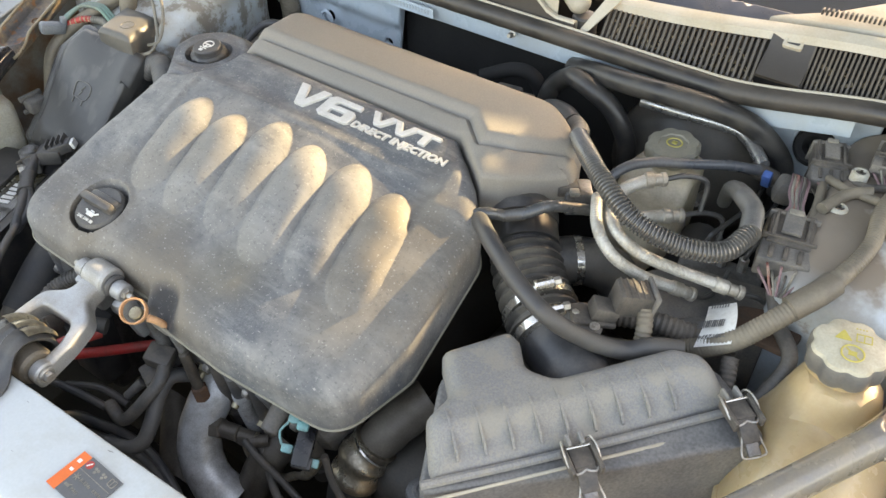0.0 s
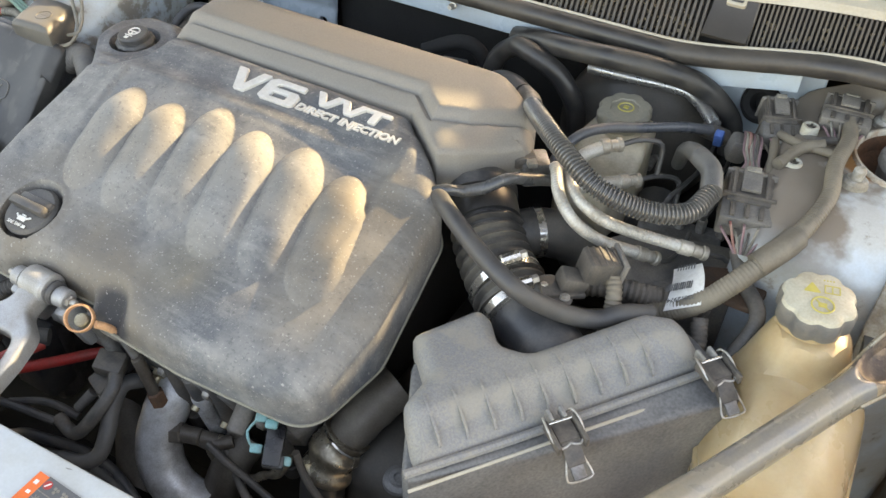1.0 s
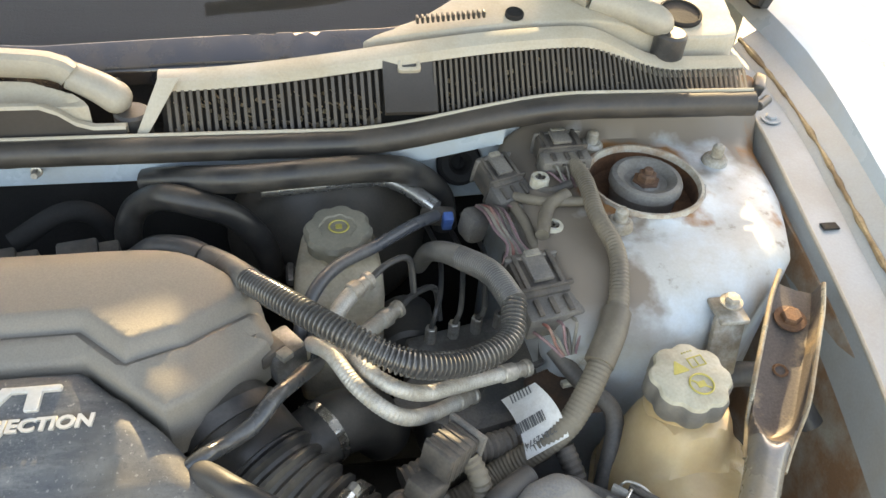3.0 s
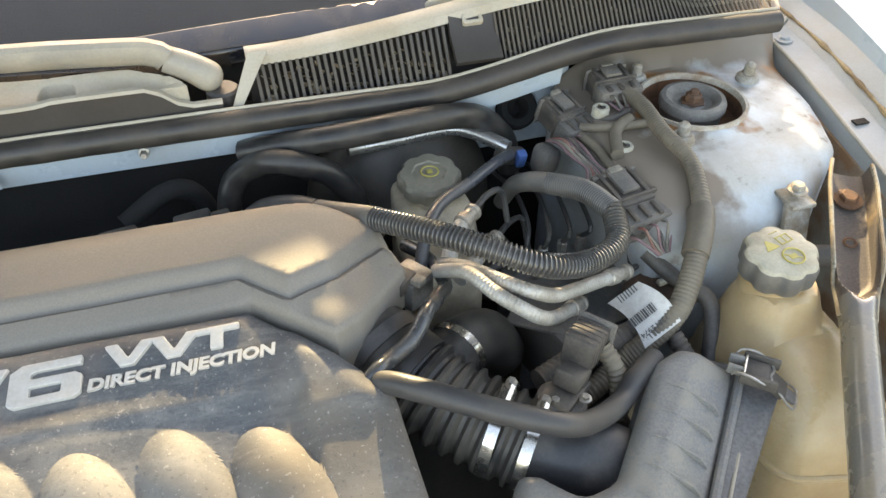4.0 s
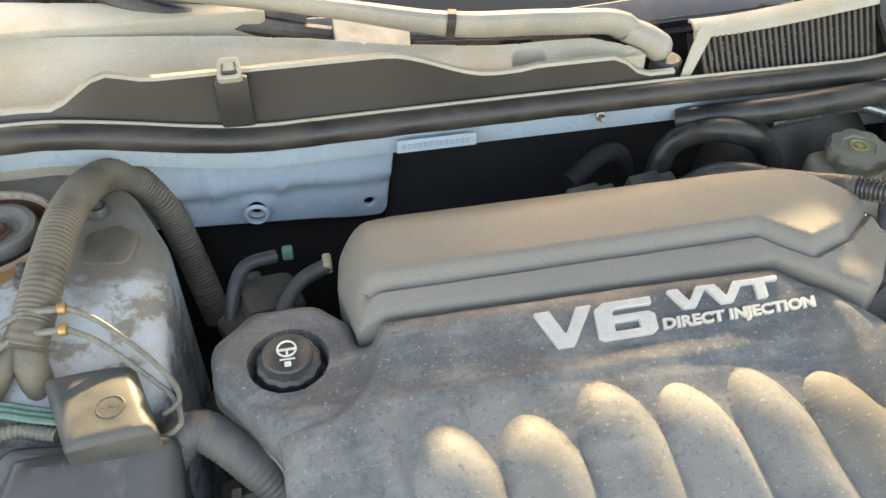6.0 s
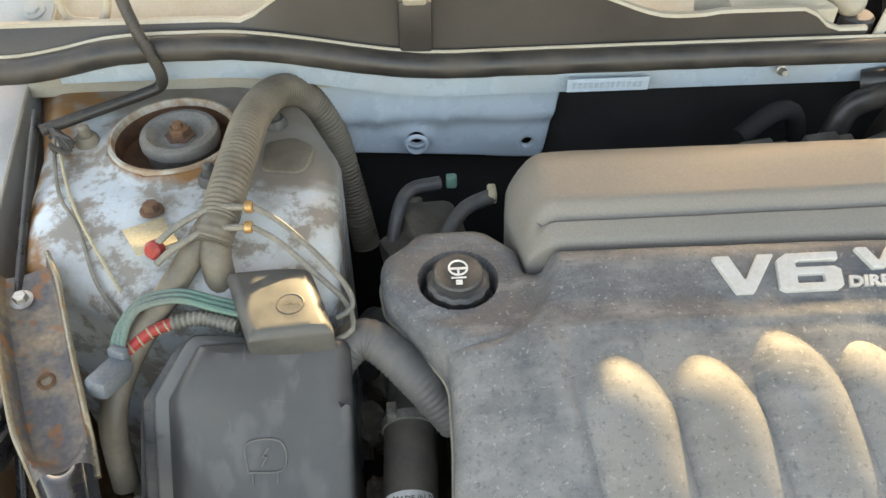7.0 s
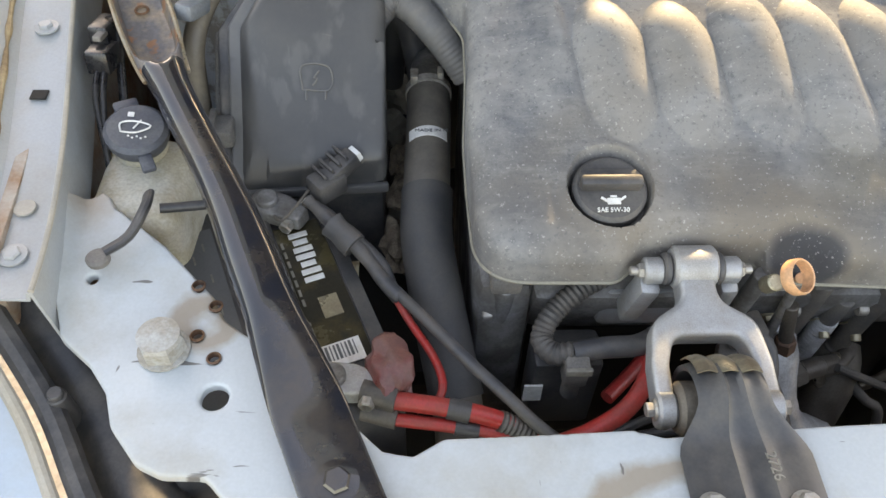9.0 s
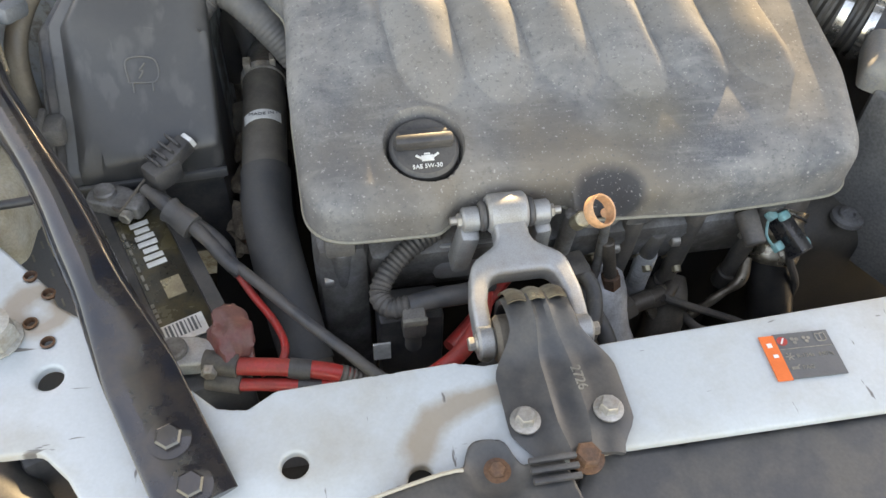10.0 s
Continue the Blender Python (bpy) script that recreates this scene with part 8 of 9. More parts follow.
    fr = Matrix(((xa.x, ya.x, za.x, 0), (xa.y, ya.y, za.y, 0), (xa.z, ya.z, za.z, 0), (0, 0, 0, 1)))
    mid = (a + b + c + d) / 4 + za * 0.0072
    w = Matrix.Translation(mid) @ fr
    part("number", lettering("22812974", w @ pose(0.016, -0.0165, -0.0035, 0, 0, 180), 0.0072, 0.0004), M_LABEL_DARK, tg, "", 0)
    part("bars", moved(merged(*[box(-0.015 + 0.0022 * k, -0.005, -0.0005, 0.0007 + 0.0006 * (k % 3), 0.009, 0.0005, 0) for k in range(13)], *[box(-0.008 + 0.0028 * k, 0.021, -0.002, 0.0010, 0.007, 0.0005, 0) for k in range(7)]), w), M_LABEL_DARK, tg, "", 0)


def build_brace(side, s, a, b, scoop, half0):
    """A diagonal brace: a rusty open trough bolted to the tower, a pressed tube and a flat foot."""
    a, b = Vector(a), Vector(b)
    th = thing("brace_" + side, (a + b) / 2, "diagonal body brace with rusty trough end and glossy tube" if s < 0 else "diagonal body brace with rusty trough end and dusty tube", "brace", "body braces")
    d = (b - a).normalized()
    cross = Vector((d.y, -d.x, 0)).normalized()
    up = cross.cross(d)
    if up.z < 0:
        up = -up
    N, M = 170, 25

    def mid(u):
        bend = -0.014 * smooth_step(0.58, 0.26, u) + 0.004 * smooth_step(0.2, 0.0, u) if s < 0 else 0.0
        return a.lerp(b, u) + Vector((bend, 0, -0.010 * math.sin(math.pi * u)))
    tops, lows = [], []
    for k in range(N + 1):
        u = k / N
        p = mid(u)
        half = half0 - 0.007 * smooth_step(scoop * 0.8, scoop * 1.35, u) + 0.004 * smooth_step(0.45, 0.65, u) + 0.005 * smooth_step(0.68, 0.84, u)
        high = 0.017 - 0.013 * smooth_step(0.66, 0.84, u)
        row, low = [], []
        for j in range(M):
            w = -1 + 2 * j / (M - 1)
            arch = high * math.sqrt(max(0.0, 1 - abs(w) ** 2.6))
            trough = -0.006 + 0.016 * smooth_step(0.72, 0.97, abs(w)) + 0.002 * abs(w)
            # the tube closes over the trough in a tongue-shaped lip
            q = smooth_step(scoop - 0.030 + 0.034 * (1 - w * w), scoop + 0.012 + 0.034 * (1 - w * w), u)
            wide = 1.0 if u > 0.04 else 0.86 + 0.14 * u / 0.04
            row.append(p + cross * half * w * wide + up * (trough * (1 - q) + arch * q))
            floor = (-0.010 + 0.016 * smooth_step(0.72, 0.97, abs(w))) * (1 - q) - high * 0.8 * math.sqrt(max(0.0, 1 - abs(w) ** 3)) * q
            low.append(p + cross * half * w * wide + up * floor)
        tops.append(row)
        lows.append(low)

    def band(k0, k1):
        bm = bmesh.new()
        g = [[bm.verts.new(v) for v in r + l[-2:0:-1]] for r, l in zip(tops[k0 : k1 + 1], lows[k0 : k1 + 1])]
        n = len(g[0])
        for r1, r2 in zip(g, g[1:]):
            for j in range(n):
                i = (j + 1) % n
                bm.faces.new((r1[j], r1[i], r2[i], r2[j]))
        bm.faces.new(g[0])
        bm.faces.new(g[-1])
        return bm
    cut = round((scoop + 0.03) * N)
    part("trough", band(0, cut), RUST_BLEND if s < 0 else RUST_TAN, th, "rusty open upper end")
    for j in (0, M - 1):
        part("flange", tube([r[j] for r in tops[: cut + 6 : 4]], 0.0021, 8, 0.01), M_EDGE, th, "bright cream edge")
    part("tube", band(cut, N), M_GLOSS_BLACK if s < 0 else M_BRACE_TAN, th, "glossy blue-black pressed tube" if s < 0 else "tan dusted pressed tube")
    for q, r in ((0.05, 0.0055 if s < 0 else 0.0085), (0.918, 0.0090), (0.978, 0.0090)):
        p = mid(q) + up * (-0.004 if q < 0.1 else 0.004)
        if s < 0 and q < 0.1:
            p = p - Vector((0.009, -0.004, 0))
        part("bolt", hexbolt(p, r, 0.007, 1.55, up), (M_ZINC if s < 0 else M_RUST) if q < 0.1 else M_GLOSS_BLACK, th)
    p = mid(scoop * 0.62) + up * -0.0045
    part("drain_hole", lathe([(0.004, 0.0), (0.0052, 0.0012), (0.0065, 0.0)], Matrix.Translation(p) @ along((0, 0, 0), up), 16), M_RUST, th, "rusty rim of a small hole")


M_BRACE_TAN = mat("dusty_brace_paint", (0.135, 0.14, 0.145), 0.24, dirt=(0.27, 0.225, 0.15), amount=0.5, scale=7, speck=0.12, coat=0.6, sharp=0.25)
RUST_TAN = mat("rust_eaten_paint", (0.25, 0.185, 0.12), 0.5, 0.1, dirt=(0.085, 0.072, 0.066), amount=0.8, scale=22, fine=500, bump=0.5, speck=0.35, sharp=0.12)
RUST_BLEND = mat("rust_and_blue_patches", (0.30, 0.22, 0.14), 0.4, 0.1, dirt=(0.10, 0.10, 0.108), amount=0.6, scale=30, fine=260, bump=0.5, speck=0.3, sharp=0.22)
scuffed(RUST_BLEND, (0.27, 0.11, 0.04), 0.56, 0.8, ((0.4, (60.0, 60.0, 60.0)),))

build_airbox()
build_hoses()
build_brake()
build_tank()
build_tower_electrics()
build_brace("left", 1, (0.647, 0.618, 0.925), (0.296, 0.050, 0.832), 0.205, 0.0205)
build_brace("right", -1, (-0.630, 0.597, 0.922), (-0.400, 0.050, 0.832), 0.262, 0.0228)

# ---- battery side ----
def build_fuse_box():
    fb = thing("fuse_box", (-0.46, 0.46, 0.62), "black plastic fuse box with a sloping lid", "fuse box")
    def slope(y):
        return 0.910 - 0.88 * max(0.0, 0.524 - y)

    def twist(x, y):
        return 0.020 * smooth_step(-0.42, -0.51, x) * smooth_step(0.42, 0.50, y)
    out = rounded([(-0.524, 0.402, 0.006), (-0.394, 0.412, 0.010), (-0.394, 0.538, 0.010), (-0.500, 0.522, 0.008), (-0.522, 0.494, 0.008)], 0.004)

    def top(x, y, d):
        # flat sloping lid with a bevel along the rear and the outer side
        z = slope(y) + twist(x, y) - 0.003 * smooth_step(0.010, 0.0, d)
        if y > 0.49 or x < -0.50:
            z -= 0.8 * max(0.0, 0.013 - d)
        return z + 0.0008 * noise.noise(Vector((x * 18, y * 18, 2)))
    part("lid", slab(out, top, lambda x, y: slope(y) - 0.030, 0.005, 0.004), M_LID, fb, "scuffed sloping lid")
    for grow, drop, m_, nm in ((0.010, 0.014, M_FUSE, "rim"), (0.020, 0.022, M_BLACK, "lower_rim")):
        g = grow
        part(nm, slab(rounded([(-0.524 - g, 0.404, 0.005), (-0.396, 0.414, 0.008), (-0.395, 0.541, 0.008), (-0.500 - 0.3 * g, 0.522 + g * 0.8, 0.006), (-0.522 - g, 0.494 + 0.2 * g, 0.006)], 0.005), lambda x, y, d: slope(y) + twist(x, y) - drop, lambda x, y: slope(y) - drop - 0.03, 0.008, 0.003), m_, fb)
    part("base", slab(rounded([(-0.540, 0.408, 0.006), (-0.398, 0.418, 0.008), (-0.396, 0.53, 0.008), (-0.512, 0.518, 0.01), (-0.540, 0.490, 0.008)], 0.005), lambda x, y, d: 0.878 - 0.88 * max(0.0, 0.524 - y), flat(0.66), 0.008, 0.004), M_BLACK, fb)
    # raised emblem: a small open book-like sign with a bolt
    for pts in ([(-0.456, 0.452), (-0.456, 0.466), (-0.433, 0.468), (-0.432, 0.454), (-0.456, 0.452)], [(-0.453, 0.452), (-0.453, 0.446)], [(-0.436, 0.453), (-0.436, 0.447)], [(-0.447, 0.455), (-0.443, 0.460), (-0.446, 0.460), (-0.441, 0.465)]):
        part("emblem", tube([(x - 0.011, y + 0.002, slope(y + 0.002) + twist(x - 0.011, y + 0.002) + 0.0008) for x, y in pts], 0.0008, 6, 0.003), M_CAP_GREY, fb)
    arch = [(-0.463, 0.514, 0.003), (-0.402, 0.519, 0.004), (-0.424, 0.586, 0.006), (-0.487, 0.582, 0.004)]

    def arched(x, y, d):
        u = x + 0.463 + (y - 0.516) * 0.48
        return 0.9290 - 0.004 * smooth_step(0.006, 0.0, d) - 7.0 * max(0.0, 0.012 - u) ** 2 - 5.0 * max(0.0, u - 0.044) ** 2 - 0.05 * max(0.0, y - 0.56)
    part("terminal_cover", slab(rounded(arch, 0.003), arched, flat(0.885), 0.003, 0.003), M_FLAP, fb, "curved raised terminal cover with a cross sign")
    m = pose(-0.4345, 0.543, 0.9286, 0)
    part("cross_sign", moved(merged(tube([(0.0095 * math.cos(a), 0.0095 * math.sin(a), 0) for a in np.linspace(0, 2 * math.pi, 25)], 0.0009, 6, 0.003), box(0, 0, 0, 0.013, 0.0012, 0.001, 0), box(0, 0, 0, 0.0012, 0.013, 0.001, 0)), m), M_BLACK, fb, "moulded cross in a ring", 0)
    for k in range(7):
        y = 0.500 - 0.0145 * k
        part("side_rib", box(-0.5425, y, slope(y) - 0.036, 0.008, 0.005, 0.022, 0.001), M_BLACK_DUSTY, fb)
    for x, y, z in ((-0.390, 0.696, 0.65), (-0.387, 0.620, 0.65), (-0.394, 0.462, 0.65)):
        clod = bmesh.new()
        bmesh.ops.create_icosphere(clod, subdivisions=3, radius=0.022)
        for v in clod.verts:
            v.co = Vector((x, y, z)) + v.co * (1 + 0.9 * noise.noise(v.co * 60 + Vector((x * 90, y * 90, 0))) + 0.3 * noise.noise(v.co * 220))
        solid("dirt_clod", clod, M_GRAVEL, "crumbling clod of pale brown dirt on the subframe", "dirt", "dirt clods", smooth=0)
    solid("subframe", box(-0.385, 0.45, 0.615, 0.09, 0.30, 0.03, 0.006), M_DARK, "near-black subframe beam under the fuse box", "subframe")
    rail = [(-0.545, 0.512, 0.872), (-0.546, 0.47, 0.834), (-0.545, 0.43, 0.799), (-0.543, 0.408, 0.780)]
    part("side_rail", tube(rail, 0.0032, 8), M_BLACK_DUSTY, fb, "dusty rail along the side")
    part("front_lip", box(-0.460, 0.405, 0.776, 0.135, 0.006, 0.010, 0.002, (0, 0, 4)), M_FUSE, fb)
    part("side_latch", merged(box(-0.540, 0.435, 0.822, 0.022, 0.026, 0.020, 0.004), box(-0.548, 0.435, 0.832, 0.006, 0.034, 0.008, 0.002), box(-0.548, 0.435, 0.812, 0.006, 0.034, 0.006, 0.002)), M_BLACK_DUSTY, fb)
    # green leads and grey plug beside the box
    for k in range(3):
        y = -0.0045 * k
        solid("green_lead", tube([(-0.470, 0.556 + y, 0.914), (-0.492, 0.560 + y, 0.919), (-0.519, 0.566 + y, 0.923), (-0.546, 0.559 + y, 0.922), (-0.560 + 0.003 * k, 0.538 + y * 0.4, 0.913), (-0.561 + 0.003 * k, 0.520, 0.905)], 0.0026, 8), M_GREEN, "green insulated lead beside the fuse box", "lead", "green leads")
    solid("lead_sleeve", tube([(-0.475, 0.541, 0.909), (-0.503, 0.550, 0.910), (-0.524, 0.547, 0.909)], 0.0062, 12, 0.004, 0.004, 0.0014), M_WIRE, "grey ribbed sleeve over red leads", "sleeve")
    red = thing("red_lead", (-0.538, 0.540, 0.906), "red ribbed lead with pale rings beside the fuse box", "lead")
    line = [Vector((-0.521, 0.548, 0.909)), Vector((-0.538, 0.5405, 0.908)), Vector((-0.556, 0.526, 0.901))]
    part("lead", tube(line, 0.0046, 10), M_RED, red)
    for k in range(6):
        q = line[0].lerp(line[1], k / 3) if k < 3 else line[1].lerp(line[2], (k - 3) / 3)
        part("pale_ring", rod(q, q + (line[2] - line[0]).normalized() * 0.0016, 0.0053), M_PALE_TAN, red, "pale ring")
    solid("pale_plug", merged(box(-0.561, 0.506, 0.902, 0.019, 0.034, 0.016, 0.005, (-15, 0, -21)), box(-0.557, 0.522, 0.906, 0.014, 0.008, 0.013, 0.002, (-15, 0, -21))), mat("pale_blue_plug", (0.15, 0.17, 0.19), 0.45), "pale blue-grey plug hanging beside the fuse box", "connector")


M_OLD_RUBBER = mat("brown_dusted_rubber", (0.050, 0.045, 0.040), 0.55, dirt=(0.115, 0.097, 0.078), amount=0.45, scale=35, speck=0.2)
M_SIDE_HOSE = mat("grey_dusty_sleeve", (0.085, 0.085, 0.087), 0.55, dirt=(0.135, 0.128, 0.118), amount=0.4, scale=25, speck=0.1)


def build_right_tower_bits():
    lm = thing("ribbed_loom", (-0.47, 0.68, 0.92), "thick tan ribbed loom over the strut tower", "wiring loom")
    part("loom", tube([(-0.497, 0.598, 0.938), (-0.492, 0.614, 0.947), (-0.482, 0.667, 0.962), (-0.476, 0.729, 0.962), (-0.463, 0.785, 0.950), (-0.443, 0.818, 0.925), (-0.422, 0.825, 0.88), (-0.410, 0.82, 0.82), (-0.395, 0.80, 0.74)], 0.0155, 18, pitch=0.0042, deep=0.0008), M_LOOM, lm)
    part("fork_sleeve", tube([(-0.500, 0.612, 0.944), (-0.520, 0.583, 0.924), (-0.540, 0.553, 0.908), (-0.558, 0.522, 0.888), (-0.567, 0.495, 0.862), (-0.567, 0.475, 0.81)], 0.0100, 14), M_LOOM, lm, "plain branch toward the wing")
    part("fork_end", tube([(-0.494, 0.606, 0.942), (-0.494, 0.592, 0.930), (-0.492, 0.585, 0.905)], 0.0120, 14), M_LOOM, lm)
    for k, (y, z) in enumerate(((0.604, 0.956), (0.590, 0.948))):
        ld = thing("taped_lead", (-0.47, y, z), "grey lead with copper bands over the loom", "lead", "taped leads")
        part("lead", tube([(-0.535, y - 0.008, z - 0.012), (-0.520, y, z - 0.003), (-0.495, y + 0.010, z + 0.004), (-0.466, y + 0.012, z + 0.003)], 0.0027, 8), M_WIRE, ld)
        part("band", rod((-0.470, y + 0.012, z + 0.003), (-0.464, y + 0.012, z + 0.003), 0.0048), M_COPPER, ld, "copper band")
        part("tail", tube([(-0.464, y + 0.012, z + 0.003), (-0.445, y + 0.006, z - 0.008), (-0.418, y - 0.014, z - 0.024), (-0.396, y - 0.038 + 0.004 * k, z - 0.036), (-0.392, y - 0.052, z - 0.044), (-0.404, y - 0.058, z - 0.048)], 0.0022, 8), M_WIRE, ld)
    # Thin tan square: a sunlit patch of the tower put into colour.
    solid("pale_tan_and_sun_patch", box(-0.545, 0.612, 0.937, 0.032, 0.034, 0.0015, 0.0005, (0, 3, 30)), M_PALE_TAN, "pale tan square standing in for a sunlit patch on the tower", "tape")
    solid("red_cap_nut", lathe([(0.0075, 0), (0.0075, 0.006), (0.005, 0.009), (0, 0.009)], along((-0.536, 0.597, 0.938), (-0.55, 0.57, 0.95)), 16), M_RED, "small red cap on a lead end", "cap")
    bolt("rusty_bolt", (-0.550, 0.643, 0.936), M_RUST, "rusty bolt on the strut tower", 0.0065, 0.008, 1.45)
    for x, y in ((-0.625, 0.741), (-0.509, 0.680), (-0.463, 0.757)):
        th = thing("tower_stud", (x, y, 0.93), "grimy stud and nut on the strut tower", "stud", "tower studs")
        part("nut", lathe([(0.011, 0), (0.010, 0.006), (0.008, 0.009), (0, 0.009)], pose(x, y, 0.933), 18), M_RUBBER_DUSTY if x > -0.6 else M_LOOM, th)
        part("stud", lathe([(0.0055, 0), (0.005, 0.010), (0.003, 0.012), (0, 0.012)], pose(x, y, 0.940), 14), M_RUBBER_DUSTY if x > -0.6 else M_LOOM, th)
    solid("pressed_pad", plate([(-0.470, 0.690, 0.010), (-0.432, 0.682, 0.014), (-0.424, 0.720, 0.016), (-0.445, 0.735, 0.01), (-0.470, 0.728, 0.008)], 0.930, 0.9365, 0.002), M_LOOM, "brown dusted raised pad on the tower", "pad")
    solid("cable_conduit", tube([(-0.660, 0.738, 0.950), (-0.61, 0.768, 0.952), (-0.578, 0.786, 0.954), (-0.566, 0.790, 0.958), (-0.561, 0.786, 0.972), (-0.563, 0.782, 0.992), (-0.572, 0.786, 1.018), (-0.582, 0.80, 1.05), (-0.59, 0.82, 1.09)], 0.0055, 12, pitch=0.0026, deep=0.0003), M_SEAL, "dark conduit running over the seal", "conduit")
    solid("loose_wire", tube([(-0.648, 0.735, 0.948), (-0.640, 0.700, 0.940), (-0.625, 0.66, 0.938), (-0.605, 0.63, 0.934), (-0.585, 0.585, 0.918), (-0.565, 0.56, 0.90)], 0.0016, 6), M_WIRE, "thin loose wire across the tower", "wire")
    solid("loose_wire", tube([(-0.646, 0.737, 0.950), (-0.630, 0.69, 0.940), (-0.612, 0.65, 0.938), (-0.595, 0.62, 0.934), (-0.565, 0.575, 0.915)], 0.0013, 6), M_PALE_TAN, "thin pale loose wire across the tower", "wire")
    solid("wire_knot", merged(*[tube([(-0.652 + 0.004 * k, 0.735, 0.945), (-0.640 - 0.004 * k, 0.728 + 0.004 * k, 0.952), (-0.630, 0.725 - 0.005 * k, 0.945), (-0.645, 0.715, 0.943 + 0.003 * k)], 0.0022, 6) for k in range(4)]), M_SEAL, "tangle of dark wires at the wing", "wiring")
    # Solid near-black box: shade of an opening put into colour.
    solid("dark_gap_box", box(-0.445, 0.60, 0.885, 0.05, 0.04, 0.05, 0.006), M_INSUL_GAP, "near-black box in place of a dark opening beside the tower", "bracket")
    bk = thing("rear_sensor_plug", (-0.33, 0.70, 0.80), "dark sensor plug with cables behind the cover", "connector")
    part("body", box(-0.330, 0.692, 0.848, 0.056, 0.050, 0.055, 0.010, (0, 10, 15)), M_OLD_RUBBER, bk)
    part("housing", merged(box(-0.352, 0.668, 0.842, 0.034, 0.040, 0.050, 0.008, (0, -8, 25)), rod((-0.345, 0.700, 0.85), (-0.345, 0.722, 0.872), 0.011)), M_OLD_RUBBER, bk, "brown dusted housing")
    part("cable", tube([(-0.322, 0.640, 0.865), (-0.314, 0.662, 0.880), (-0.298, 0.682, 0.890), (-0.272, 0.694, 0.894)], 0.0070), M_RUBBER_DUSTY, bk)
    part("pale_clip", box(-0.273, 0.695, 0.895, 0.008, 0.016, 0.012, 0.002), M_PALE_TAN, bk, "pale yellow clip")
    part("teal_clip", box(-0.307, 0.724, 0.888, 0.010, 0.008, 0.013, 0.002), M_GREEN, bk)
    part("loop", tube([(-0.365, 0.665, 0.85), (-0.357, 0.690, 0.880), (-0.345, 0.711, 0.890), (-0.318, 0.722, 0.888)], 0.0062), M_RUBBER, bk)
    solid("side_hose", tube([(-0.412, 0.528, 0.868), (-0.394, 0.541, 0.884), (-0.380, 0.542, 0.886), (-0.364, 0.532, 0.880), (-0.347, 0.519, 0.867), (-0.331, 0.509, 0.850), (-0.317, 0.501, 0.832)], 0.0158, 20, 0.004, 0.0046, 0.0006), M_SIDE_HOSE, "dusty ribbed loom from fuse box to engine", "hose")
    solid("far_hose", tube([(-0.395, 0.66, 0.70), (-0.385, 0.64, 0.79), (-0.372, 0.62, 0.80), (-0.36, 0.58, 0.76)], 0.014), M_RUBBER_DUSTY, "brown dusted hose low behind the cover", "hose")


M_OLD_HOSE = mat("brown_faded_rubber", (0.135, 0.118, 0.098), 0.6, dirt=(0.085, 0.076, 0.066), amount=0.45, scale=25, speck=0.1)

M_MUD = mat("dry_mud", (0.25, 0.205, 0.15), 0.95, dirt=(0.13, 0.10, 0.075), amount=0.6, scale=60, fine=500, bump=0.8, speck=0.4)
M_SLEEVE = mat("dull_sleeve_rubber", (0.044, 0.045, 0.048), 0.65, dirt=(0.085, 0.080, 0.073), amount=0.45, scale=20, speck=0.12, bump=0.1)


def build_radiator_hose():
    h = thing("radiator_hose", (-0.355, 0.42, 0.60), "long black radiator hose with a clamp and print", "radiator hose")
    part("neck", tube([(-0.352, 0.595, 0.775), (-0.353, 0.565, 0.785), (-0.354, 0.535, 0.790)], 0.0185), M_ALU_DARK, h)
    part("hose", tube([(-0.354, 0.540, 0.788), (-0.3545, 0.49, 0.784), (-0.357, 0.43, 0.778), (-0.358, 0.36, 0.762), (-0.348, 0.29, 0.735), (-0.335, 0.23, 0.70), (-0.33, 0.18, 0.65)], 0.0218, 24), M_OLD_HOSE, h)
    part("ribbed_sleeve", tube([(-0.3575, 0.405, 0.7735), (-0.3582, 0.355, 0.7605), (-0.348, 0.29, 0.735), (-0.335, 0.23, 0.70)], 0.0236, 96, lobes=0.012), M_SLEEVE, h, "ribbed outer sleeve")
    part("clamp", merged(tube([(-0.354, 0.5325, 0.7885), (-0.354, 0.524, 0.788)], 0.0232, 28, 0.003), box(-0.368, 0.53, 0.808, 0.008, 0.014, 0.010, 0.001), box(-0.342, 0.532, 0.810, 0.006, 0.012, 0.010, 0.001)), M_ZINC, h, "dull spring clamp")
    band = []
    for k in range(15):
        t = math.radians(38 + 104 * k / 14)
        band.append([(-0.3558 - 0.0226 * math.cos(t), 0.462 - 0.012 * v, 0.7818 - 0.0014 * v + 0.0226 * math.sin(t)) for v in (0, 1)])
    part("print_band", sheet(band, 0.0006), M_WHITE, h, "white printed patch")
    part("print", lettering("MADE IN M", pose(-0.3685, 0.4530, 0.8047, -7, 0, 0), 0.0062, 0.0004), M_LABEL_DARK, h, "", 0)
    for x, y, z, r in ((-0.384, 0.452, 0.72, 0.016), (-0.388, 0.395, 0.71, 0.020), (-0.380, 0.500, 0.72, 0.018)):
        bm = bmesh.new()
        bmesh.ops.create_icosphere(bm, subdivisions=3, radius=r)
        for v in bm.verts:
            v.co *= 1 + 0.8 * noise.noise(v.co * 70 + Vector((x, y, z)) * 40) + 0.35 * noise.noise(v.co * 230)
        solid("dirt_clump", moved(bm, Matrix.Translation((x, y, z)) @ Matrix.Diagonal((0.7, 1.4, 0.7, 1))), M_MUD, "clump of dry mud in the gap", "dirt", "mud clumps", smooth=0)


